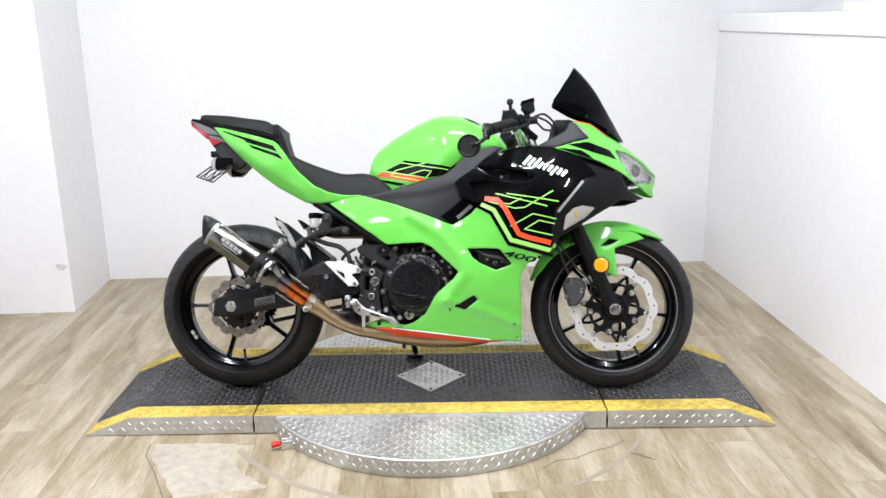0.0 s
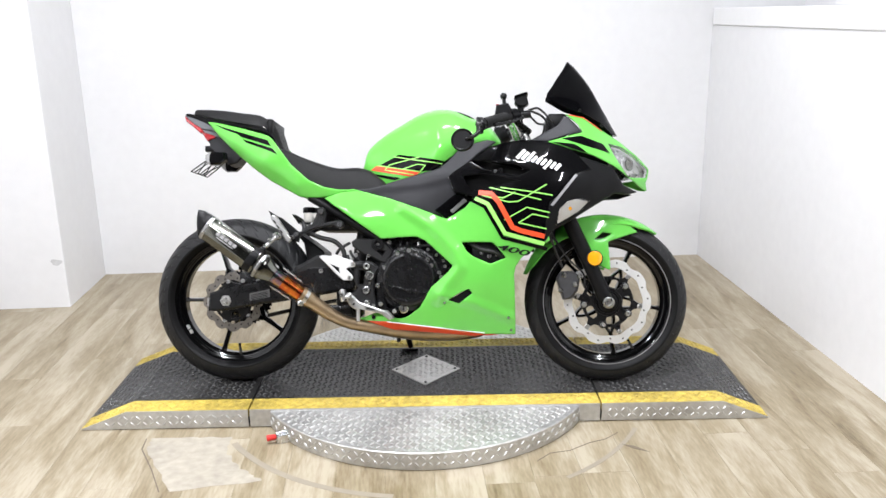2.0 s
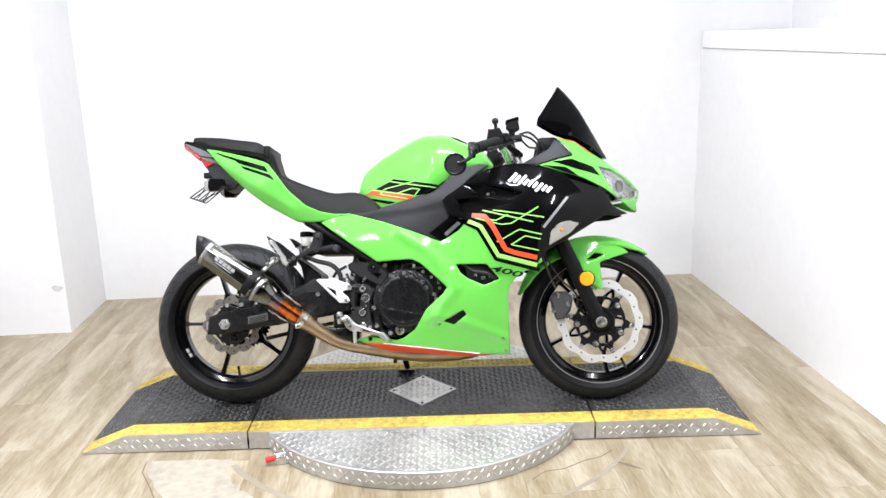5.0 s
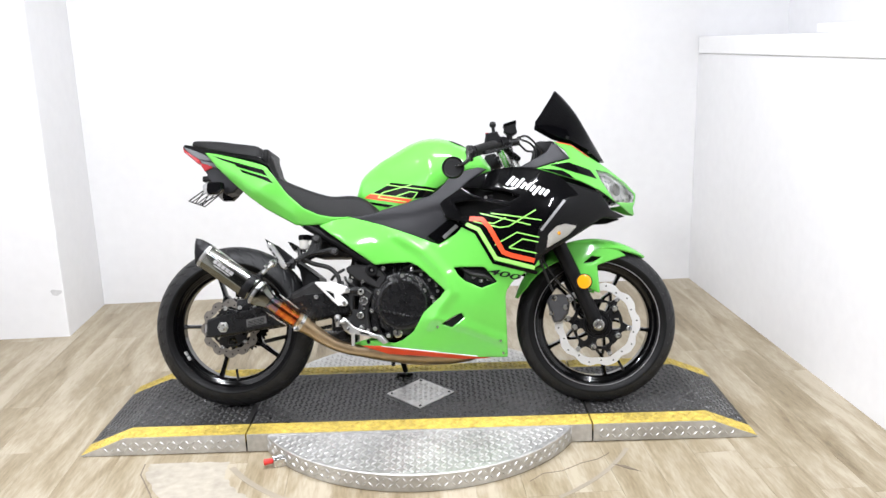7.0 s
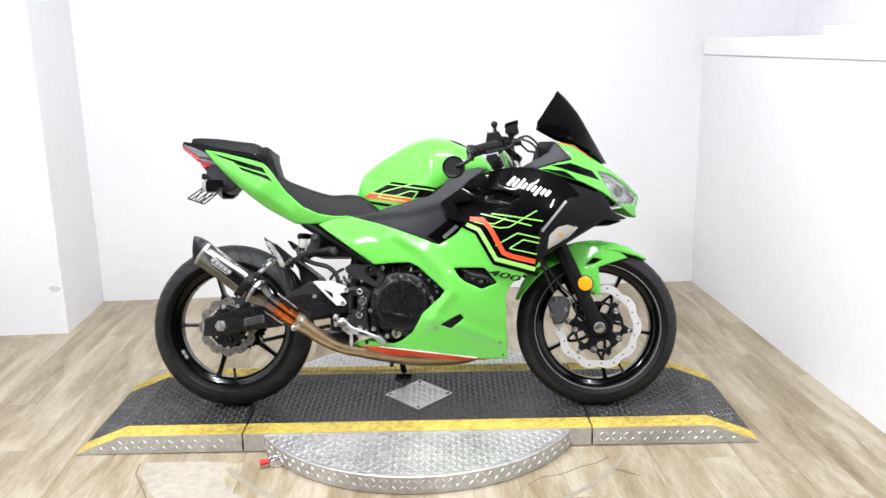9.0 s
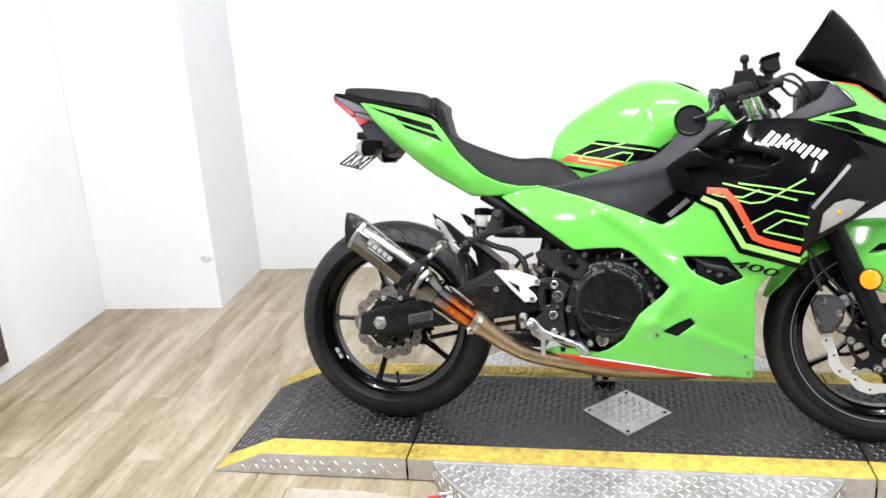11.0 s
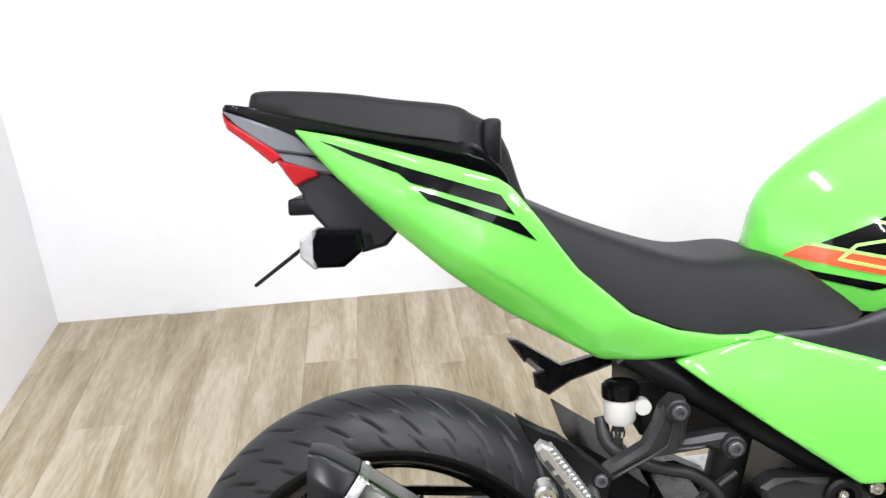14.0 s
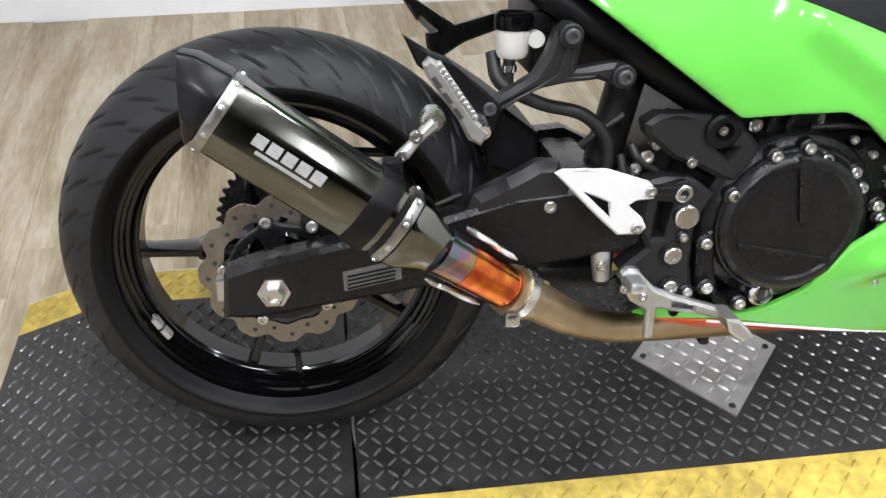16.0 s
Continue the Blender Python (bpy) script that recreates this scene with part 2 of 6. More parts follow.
def ramp_end(side):
    root = tagged(new("drive_on_ramp"), "black tread-plate ramp with yellow edges and aluminium sides", "ramp", "turntable ramps")
    g = GAP + 0.006
    stripe = 0.085
    def slab(y0, y1, z_add=0.0, z_low=None):
        xs = [g, TOP_X, END_X]
        verts, faces = [], []
        for x in xs:
            zt = ramp_profile(x) + z_add
            zb = 0.0 if z_low is None else zt - z_low
            verts += [(side * x, y0, zt), (side * x, y1, zt), (side * x, y1, max(zb, 0)), (side * x, y0, max(zb, 0))]
        for k in (0, 4):
            for a in range(4):
                b2 = (a + 1) % 4
                faces.append((k + a, k + b2, k + 4 + b2, k + 4 + a))
        faces += [(0, 1, 2, 3), (8, 9, 10, 11)]
        bm = bmesh.new()
        vs = [bm.verts.new(v) for v in verts]
        for f in faces:
            bm.faces.new([vs[i] for i in f])
        return bm
    # black inset base, added to draw the shadow gap under the skirts
    part("base_frame", box_bm(min(side * g, side * 1.12), max(side * g, side * 1.12), -HW + 0.012, HW - 0.012, 0, 0.012), M_SEAM, root, "recessed black base that stands for the shadow gap")
    part("deck", slab(-HW + stripe, HW - stripe), M_DECK, root, "worn black tread deck")
    part("edge_stripe", slab(-HW + 0.004, -HW + stripe, 0.0, 0.03), M_YELLOW, root, "yellow painted edge")
    part("edge_stripe", slab(HW - stripe, HW - 0.004, 0.0, 0.03), M_YELLOW, root, "yellow painted edge")
    def skirt(y0, y1):
        verts = [(side * g, y0, 0.004), (side * END_X, y0, 0.002), (side * END_X, y0, 0.005), (side * TOP_X, y0, H - 0.001), (side * g, y0, H - 0.001)]
        verts += [(v[0], y1, v[2]) for v in verts]
        faces = [(0, 1, 2, 3, 4), (9, 8, 7, 6, 5)] + [(i, (i + 1) % 5, 5 + (i + 1) % 5, 5 + i) for i in range(5)]
        bm = bmesh.new()
        vs = [bm.verts.new(v) for v in verts]
        for f in faces:
            bm.faces.new([vs[i] for i in f])
        return bm
    part("side_skirt", skirt(-HW, -HW + 0.004), M_ALU, root, "bright tread-plate skirt")
    part("side_skirt", skirt(HW - 0.004, HW), M_ALU, root, "bright tread-plate skirt")
    top = lambda a, b, h: (side * a, b, ramp_profile(a) + h)
    lozenges("tread_relief", tread_grid(g, END_X, -HW + stripe, HW - stripe), M_BAR, root, top)
    lozenges("edge_tread_relief", tread_grid(g, END_X, -HW + 0.004, -HW + stripe), M_YELLOW, root, top)
    lozenges("edge_tread_relief", tread_grid(g, END_X, HW - stripe, HW - 0.004), M_YELLOW, root, top)
    lozenges("skirt_tread_relief", tread_grid(g, END_X, 0, H, 0.022, lambda x, z: z < ramp_profile(x) - 0.012 and z > 0.008), M_ALU, root, lambda a, b, h: (side * a, -HW - h, b), 0.019, 0.007)
    root.matrix_world = TURN
    return root


def middle_deck():
    root = tagged(new("turntable_deck"), "black tread-plate deck with yellow edges and a bare metal diamond", "turntable deck")
    stripe = 0.085
    # the same black inset for the shadow gap under the deck
    part("base_frame", box_bm(-GAP + 0.01, GAP - 0.01, -HW + 0.012, HW - 0.012, 0, 0.012), M_SEAM, root, "recessed black base that stands for the shadow gap")
    part("deck", box_bm(-GAP, GAP, -HW + stripe, HW - stripe, 0.004, H), M_DECK, root, "worn black tread deck")
    part("edge_stripe", box_bm(-GAP, GAP, -HW + 0.004, -HW + stripe, 0.03, H), M_YELLOW, root, "yellow painted edge")
    part("edge_stripe", box_bm(-GAP, GAP, HW - stripe, HW - 0.004, 0.03, H), M_YELLOW, root, "yellow painted edge")
    part("side_skirt", box_bm(-GAP, GAP, -HW, -HW + 0.004, 0.004, H - 0.001), M_ALU, root)
    part("side_skirt", box_bm(-GAP, GAP, HW - 0.004, HW, 0.004, H - 0.001), M_ALU, root)
    d, dy = 0.130, 0.140
    inside_by = lambda x, y: 1 - abs(x) / d - abs(y) / dy
    top = lambda a, b, h: (a, b, H + h)
    lozenges("tread_relief", tread_grid(-GAP, GAP, -HW + stripe, HW - stripe, keep=lambda x, y: inside_by(x, y) < -0.10), M_BAR, root, top)
    lozenges("edge_tread_relief", tread_grid(-GAP, GAP, -HW + 0.004, -HW + stripe), M_YELLOW, root, top)
    lozenges("edge_tread_relief", tread_grid(-GAP, GAP, HW - stripe, HW - 0.004), M_YELLOW, root, top)
    bm = bmesh.new()
    f = bm.faces.new([bm.verts.new(v) for v in ((d, 0, H), (0, dy, H), (-d, 0, H), (0, -dy, H))])
    ex = bmesh.ops.extrude_face_region(bm, geom=[f])
    bmesh.ops.translate(bm, vec=(0, 0, 0.004), verts=[v for v in ex["geom"] if isinstance(v, bmesh.types.BMVert)])
    plate = part("diamond_plate", bm, M_ALU, root, "bare aluminium tread-plate diamond")
    lozenges("diamond_tread_relief", tread_grid(-d, d, -dy, dy, keep=lambda x, y: inside_by(x, y) > 0.13), M_ALU, plate, lambda a, b, h: (a, b, H + 0.004 + h))
    for x, y in ((d - 0.02, 0), (-d + 0.02, 0), (0, dy - 0.02), (0, -dy + 0.02)):
        bm = bmesh.new()
        bmesh.ops.create_cone(bm, cap_ends=True, segments=12, radius1=0.006, radius2=0.004, depth=0.003)
        bmesh.ops.translate(bm, vec=(x, y, H + 0.0055), verts=bm.verts)
        part("screw", bm, M_SEAM, plate)
    root.matrix_world = TURN
    return root


def turn_disc():
    root = tagged(new("turntable_disc"), "round aluminium tread-plate turntable disc on the floor", "turntable")
    R, top_z, n = 0.617, H - 0.006, 160
    bm = bmesh.new()
    rings = [(R - 0.004, 0.0), (R, 0.003), (R, top_z - 0.003), (R - 0.003, top_z), (0.0, top_z)]
    prev = None
    for r, z in rings:
        if r == 0:
            c = bm.verts.new((0, 0, z))
            for i in range(n):
                bm.faces.new((prev[i], prev[(i + 1) % n], c))
            break
        ring = [bm.verts.new((r * math.cos(2 * math.pi * i / n), r * math.sin(2 * math.pi * i / n), z)) for i in range(n)]
        if prev:
            for i in range(n):
                bm.faces.new((prev[i], prev[(i + 1) % n], ring[(i + 1) % n], ring[i]))
        prev = ring
    part("disc", bm, M_ALU, root, "worn aluminium tread disc", smooth=True, angle=30)
    outside = lambda x, y: math.hypot(x, y) < R - 0.014 and abs(y) > HW + 0.004
    lozenges("tread_relief", tread_grid(-R, R, -R, R, 0.0205, outside), M_ALU, root, lambda a, b, h: (a, b, top_z + h))
    per = 2 * math.pi * R
    rim = lambda a, b, h: ((R + h) * math.cos(a / R), (R + h) * math.sin(a / R), b)
    lozenges("rim_tread_relief", tread_grid(-per / 2, 0.0, 0.006, top_z - 0.004, 0.022), M_ALU, root, rim, 0.019, 0.007)
    root.matrix_world = TURN
    return root


def lock_pin():
    root = tagged(new("locking_pin"), "steel locking pin with a red rubber grip beside the disc", "locking pin")
    bm = bmesh.new()
    bmesh.ops.create_cone(bm, cap_ends=True, segments=16, radius1=0.011, radius2=0.009, depth=0.03)
    bmesh.ops.rotate(bm, matrix=Matrix.Rotation(radians(90), 3, "Y"), verts=bm.verts)
    bmesh.ops.translate(bm, vec=(-0.03, 0, 0.022), verts=bm.verts)
    bmesh.ops.bevel(bm, geom=bm.edges[:], offset=0.002, segments=1, affect="EDGES")
    part("grip", bm, M_RED_RUBBER, root, "red rubber grip", smooth=True)
    part("bracket", box_bm(-0.015, 0.05, -0.014, 0.014, 0.0, 0.03, 0.003), M_STEEL, root, "steel bracket")
    bm = bmesh.new()
    bmesh.ops.create_cone(bm, cap_ends=True, segments=12, radius1=0.005, radius2=0.005, depth=0.07)
    bmesh.ops.rotate(bm, matrix=Matrix.Rotation(radians(90), 3, "Y"), verts=bm.verts)
    bmesh.ops.translate(bm, vec=(0.02, 0, 0.034), verts=bm.verts)
    part("pin", bm, M_STEEL, root, smooth=True)
    root.matrix_world = TURN @ pose(-0.482, -0.415, 0, 0, 0, 20)
    return root


ramp_end(-1)
ramp_end(1)
middle_deck()
turn_disc()
lock_pin()


# ---- motorcycle: u forward, v to its far side, w up ----
from mathutils.geometry import delaunay_2d_cdt

M_GREEN = plain("lime_green_paint", (0.118, 0.49, 0.066), 0.5, spec=0.15, coat=1.0, grain=0.02, grain_scale=400)
M_GREEN.node_tree.nodes["Principled BSDF"].inputs["Coat Roughness"].default_value = 0.075
M_GLOSS = plain("gloss_black_paint", (0.002, 0.002, 0.0024), 0.3, spec=0.02, coat=0.34)
M_PLASTIC = plain("matt_black_plastic", (0.0045, 0.0045, 0.005), 0.42, spec=0.16, grain=0.12, grain_scale=60, bump=0.12, bump_scale=900)
M_GREY = plain("dark_grey_plastic", (0.015, 0.015, 0.018), 0.46, spec=0.28, grain=0.06, grain_scale=50, bump=0.10, bump_scale=1200)
M_SEAT = plain("black_seat_vinyl", (0.007, 0.007, 0.0072), 0.46, spec=0.18, grain=0.08, grain_scale=60, bump=0.35, bump_scale=1400)
M_RUBBER = plain("tyre_rubber", (0.012, 0.0122, 0.013), 0.46, spec=0.28, grain=0.35, grain_scale=30, bump=0.12, bump_scale=500, rough_var=0.1)
M_SIDEWALL = plain("tyre_sidewall", (0.0035, 0.0035, 0.0038), 0.45, spec=0.16, grain=0.15, grain_scale=40, bump=0.06, bump_scale=500)
M_GRIP = plain("grip_rubber", (0.005, 0.005, 0.005), 0.55, spec=0.3, bump=0.4, bump_scale=600)
M_RIM = plain("gloss_black_rim", (0.0016, 0.0016, 0.0018), 0.11, spec=0.25, coat=0.35)
M_LINE = plain("silver_rim_line", (0.40, 0.40, 0.41), 0.35, metal=0.6)
M_ENGINE = plain("black_engine_paint", (0.0065, 0.0065, 0.007), 0.28, spec=0.30, grain=0.15, grain_scale=50, bump=0.15, bump_scale=700, rough_var=0.08)
M_SILVER = plain("polished_aluminium", (0.56, 0.56, 0.55), 0.28, metal=1.0, grain=0.12, grain_scale=70, rough_var=0.1)
M_DISC = plain("brake_disc_steel", (0.74, 0.74, 0.73), 0.46, metal=0.75, grain=0.03, grain_scale=160, rough_var=0.08)
M_RDISC = plain("worn_disc_steel", (0.25, 0.23, 0.205), 0.34, metal=1.0, grain=0.15, grain_scale=120, rough_var=0.08)
M_CALIPER = plain("grey_cast_caliper", (0.055, 0.055, 0.058), 0.42, metal=0.2, grain=0.2, grain_scale=60)
M_VOID = plain("recess_shade_black", (0.003, 0.003, 0.003), 0.7, spec=0.08)
M_LABEL = plain("dark_grey_label", (0.10, 0.10, 0.10), 0.5, grain=0.25, grain_scale=200)
M_SATIN = plain("satin_black_cover", (0.014, 0.014, 0.0145), 0.40, spec=0.3, grain=0.1, grain_scale=60, bump=0.1, bump_scale=900)
M_CAST = plain("satin_cast_aluminium", (0.50, 0.50, 0.49), 0.38, metal=0.85, grain=0.12, grain_scale=60, rough_var=0.1)
M_WHITE = plain("white_painted_metal", (0.56, 0.56, 0.555), 0.35, grain=0.03, grain_scale=60)
M_CHROME = plain("smoked_chrome", (0.150, 0.152, 0.135), 0.13, metal=1.0, grain=0.06, grain_scale=30, rough_var=0.05)
M_BAND = plain("brushed_steel_band", (0.30, 0.30, 0.295), 0.34, metal=1.0, grain=0.25, grain_scale=120, rough_var=0.12)
M_CARBON = plain("black_end_cap", (0.005, 0.005, 0.006), 0.30, spec=0.22, grain=0.15, grain_scale=90)
M_BRONZE = plain("heat_tinted_header", (0.36, 0.27, 0.17), 0.44, metal=1.0, grain=0.22, grain_scale=28, rough_var=0.1)


def heat_tint(name, colors, scale):
    """Heat-coloured metal: bands of colour that wander along the pipe."""
    m, n, l, b = nodes_of(name)
    setv(b, Roughness=0.18, Metallic=1.0)
    tc, noise, ramp = n.new("ShaderNodeTexCoord"), n.new("ShaderNodeTexNoise"), n.new("ShaderNodeValToRGB")
    noise.inputs["Scale"].default_value, noise.inputs["Detail"].default_value = scale, 3
    l.new(tc.outputs["Object"], noise.inputs["Vector"])
    l.new(noise.outputs["Fac"], ramp.inputs["Fac"])
    e = ramp.color_ramp.elements
    e[0].position, e[1].position = 0.36, 0.64
    e[0].color, e[1].color = (*colors[0], 1), (*colors[-1], 1)
    for k, c in enumerate(colors[1:-1]):
        e.new(0.36 + 0.28 * (k + 1) / (len(colors) - 1)).color = (*c, 1)
    l.new(ramp.outputs[0], b.inputs["Base Color"])
    return m


M_ORANGE = heat_tint("burnt_titanium", [(0.40, 0.06, 0.03), (0.62, 0.17, 0.03), (0.70, 0.36, 0.09)], 26)
M_BLUEST = heat_tint("blued_titanium", [(0.12, 0.20, 0.20), (0.22, 0.14, 0.22), (0.36, 0.20, 0.10), (0.20, 0.24, 0.16)], 34)
M_RED = plain("orange_red_decal", (0.78, 0.075, 0.022), 0.35, coat=0.5)
M_REDLENS = plain("red_lens", (0.32, 0.012, 0.016), 0.15, coat=1.0)
M_AMBER = plain("amber_lens", (0.85, 0.36, 0.01), 0.15, coat=1.0)
M_INK = plain("white_decal", (0.80, 0.80, 0.80), 0.35)
M_PANEL = plain("light_grey_plastic", (0.10, 0.105, 0.115), 0.42, grain=0.05, grain_scale=60, bump=0.1, bump_scale=900)
M_PALE = plain("pale_green_line", (0.30, 0.72, 0.14), 0.35, coat=0.4)
M_TAG = plain("grey_label", (0.27, 0.27, 0.27), 0.5, grain=0.2, grain_scale=200)
M_MILK = plain("milky_plastic", (0.55, 0.54, 0.50), 0.35)
M_HOSE = plain("black_hose", (0.012, 0.012, 0.012), 0.5)


def clear(name, tint, rough, weight=1.0, ior=1.45):
    m, n, l, b = nodes_of(name)
    setv(b, Base_Color=(*tint, 1), Roughness=rough, Transmission_Weight=weight, IOR=ior)
    return m


M_SCREEN = clear("smoked_acrylic", (0.002, 0.002, 0.0025), 0.05, 0.3, 1.16)
M_LENS = clear("clear_lens", (0.92, 0.93, 0.93), 0.03)

BIKE = pose(0, -0.110, 0.068, 0, 0, -5.25) @ pose(0, 0, 0, -13.5)
bike = tagged(new("motorcycle"), "green and black sport motorcycle leaning on its side stand", "motorcycle")
bike.matrix_world = BIKE


def fit_view(u, v, w):
    """Warps the drawn side view so the leaning machine still fits the camera's view."""
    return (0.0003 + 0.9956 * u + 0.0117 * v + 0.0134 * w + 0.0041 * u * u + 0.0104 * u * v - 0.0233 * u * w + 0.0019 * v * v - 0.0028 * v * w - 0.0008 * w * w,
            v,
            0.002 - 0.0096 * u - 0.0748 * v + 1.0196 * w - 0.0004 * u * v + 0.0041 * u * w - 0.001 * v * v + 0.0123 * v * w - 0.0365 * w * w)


def spline(points, per=6, closed=False):
    """A Catmull-Rom line through the points."""
    p = [np.array(q, float) for q in points]
    n, out = len(p), []
    for i in range(n if closed else n - 1):
        a = p[(i - 1) % n] if closed or i else p[0] * 2 - p[1]
        b, c = p[i], p[(i + 1) % n]
        d = p[(i + 2) % n] if closed or i + 2 < n else p[-1] * 2 - p[-2]
        for k in range(per):
            t = k / per
            out.append(0.5 * (2 * b + (c - a) * t + (2 * a - 5 * b + 4 * c - d) * t * t + (3 * b - a - 3 * c + d) * t ** 3))
    if not closed:
        out.append(p[-1])
    return out


def sheet_fn(points, ridges=()):
    """A smooth surface of half widths through (u, w, half width), with creases of (line, height, reach)."""
    P = np.array(points, float)
    def ker(r2):
        return np.where(r2 > 1e-12, r2 * np.log(r2 + 1e-20), 0.0)
    n = len(P)
    A = np.zeros((n + 3, n + 3))
    A[:n, :n] = ker(((P[:, None, :2] - P[None, :, :2]) ** 2).sum(-1)) + np.eye(n) * 2e-4
    A[:n, n], A[:n, n + 1:], A[n, :n], A[n + 1:, :n] = 1, P[:, :2], 1, P[:, :2].T
    c = np.linalg.solve(A, np.r_[P[:, 2], 0, 0, 0])
    def fn(q):
        q = np.atleast_2d(np.array(q, float))
        out = ker(((q[:, None, :2] - P[None, :, :2]) ** 2).sum(-1)) @ c[:n] + c[n] + q[:, :2] @ c[n + 1:]
        for line, high, reach in ridges:
            out = out + high * np.clip(1 - dist_to(q[:, :2], line, False) / reach, 0, 1)
        return out
    return fn


def dist_to(q, line, closed=True):
    a = np.array(line, float)
    b = np.roll(a, -1, 0) if closed else a[1:]
    a = a if closed else a[:-1]
    d = b - a
    t = np.clip(((q[:, None] - a) * d).sum(-1) / np.maximum((d * d).sum(-1), 1e-12), 0, 1)
    return np.sqrt((((a + t[..., None] * d) - q[:, None]) ** 2).sum(-1)).min(1)


def inside(q, poly):
    x, y = q[:, 0], q[:, 1]
    p = np.array(poly, float)
    ok = np.zeros(len(q), bool)
    for (x0, y0), (x1, y1) in zip(p, np.roll(p, -1, 0)):
        cut = (y0 > y) != (y1 > y)
        ok ^= cut & (x < (x1 - x0) * (y - y0) / (y1 - y0 + 1e-15) + x0)
    return ok


def round_corners(poly, cut=0.22):
    p = [np.array(q, float) for q in poly]
    out = []
    for i, b in enumerate(p):
        a, c = p[i - 1], p[(i + 1) % len(p)]
        k0 = min(cut, 0.006 / max(np.linalg.norm(a - b), 1e-6))
        k1 = min(cut, 0.006 / max(np.linalg.norm(c - b), 1e-6))
        out += [b + (a - b) * k0, b * 0.5 + (b + (a - b) * k0) * 0.25 + (b + (c - b) * k1) * 0.25, b + (c - b) * k1]
    return out


def spread(loop, step):
    """Points at even steps along a closed line."""
    out = []
    for i, a in enumerate(loop):
        a, b = np.array(a, float), np.array(loop[(i + 1) % len(loop)], float)
        k = max(1, math.ceil(np.linalg.norm(b - a) / step))
        out += [a + (b - a) * j / k for j in range(k)]
    return out


def cells(outline, holes=(), step=0.018, insets=()):
    """Triangles that fill an outline with holes."""
    loops = [outline, *holes]
    pts, edges = [], []
    for loop in loops:
        start, run = len(pts), []
        for i, a in enumerate(loop):
            b = np.array(loop[(i + 1) % len(loop)], float)
            a = np.array(a, float)
            k = max(1, math.ceil(np.linalg.norm(b - a) / step))
            run += [a + (b - a) * j / k for j in range(k)]
        pts += run
        edges += [(start + i, start + (i + 1) % len(run)) for i in range(len(run))]
    o = np.array(outline, float)
    lo, hi = o.min(0), o.max(0)
    grid = np.array([(x + (step / 2 if j % 2 else 0), y) for j, y in enumerate(np.arange(lo[1], hi[1], step * 0.87)) for x in np.arange(lo[0], hi[0], step)])
    near = np.array(pts)
    lines = []
    for loop in (loops if insets else ()):
        p = np.array(spread(loop, min(step, 0.010)), float)
        tan = np.roll(p, -1, 0) - np.roll(p, 1, 0)
        nrm = np.stack([-tan[:, 1], tan[:, 0]], 1) / np.maximum(np.linalg.norm(tan, axis=1), 1e-9)[:, None]
        for k in insets:
            for sign in (1, -1):
                q = p + nrm * k * sign
                ok = inside(q, outline) & (dist_to(q, outline) > k * 0.9)
                for h in holes:
                    ok &= ~inside(q, h) & (dist_to(q, h) > k * 0.9)
                lines += list(q[ok])
    if len(grid):
        keep = inside(grid, outline)
        for h in holes:
            keep &= ~inside(grid, h)
        grid = grid[keep]
        if len(grid):
            far = np.sqrt(((grid[:, None] - near[None]) ** 2).sum(-1)).min(1) > step * 0.5 + (max(insets) if insets else 0)
            grid = grid[far]
    allp = pts + lines + list(grid)
    v, _, f, *_ = delaunay_2d_cdt([Vector(p) for p in allp], edges, [], 0, 1e-7)
    v = np.array([tuple(q) for q in v])
    mid = np.array([v[list(t)].mean(0) for t in f])
    ok = inside(mid, outline)
    for h in holes:
        ok &= ~inside(mid, h)
    return v, [tuple(t) for t, k in zip(f, ok) if k]


def shell(name, outline, fn, mat, parent=None, label="", sides=(-1, 1), thick=0.006, puff=0.004, edge=0.008, holes=(), step=0.014, rounded=True, lift=0.0, soft=0.22):
    """A curved body panel with rounded edges and real thickness, and its mirror image."""
    outline = round_corners(outline, soft) if rounded else outline
    holes = [round_corners(h, min(soft, 0.10)) if rounded else h for h in holes]
    v, tris = cells(outline, holes, step, (edge * 0.12, edge * 0.45, edge) if puff > 0 else ())
    d = dist_to(v, outline)
    for h in holes:
        d = np.minimum(d, dist_to(v, h))
    e = np.clip(d / edge, 0, 1)
    out = np.maximum(fn(v), 0.0) + lift + puff * np.sqrt(np.clip(1 - (1 - e) ** 2, 0, 1)) - puff
    inner = np.maximum(out - thick, 0.0)
    count = {}
    for t in tris:
        for a, b in ((t[0], t[1]), (t[1], t[2]), (t[2], t[0])):
            count[(a, b)] = count.get((a, b), 0) + 1
    rim = [(a, b) for (a, b) in count if (b, a) not in count]
    n, made = len(v), []
    for s in sides:
        verts = [(p[0], s * o, p[1]) for p, o in zip(v, out)] + [(p[0], s * o, p[1]) for p, o in zip(v, inner)]
        faces = list(tris) + [(t[2] + n, t[1] + n, t[0] + n) for t in tris] + [(b, a, a + n, b + n) for a, b in rim]
        if s > 0:
            faces = [f[::-1] for f in faces]
        made.append(add(name, verts, faces, mat, parent or bike, label, True, 45))
    return made


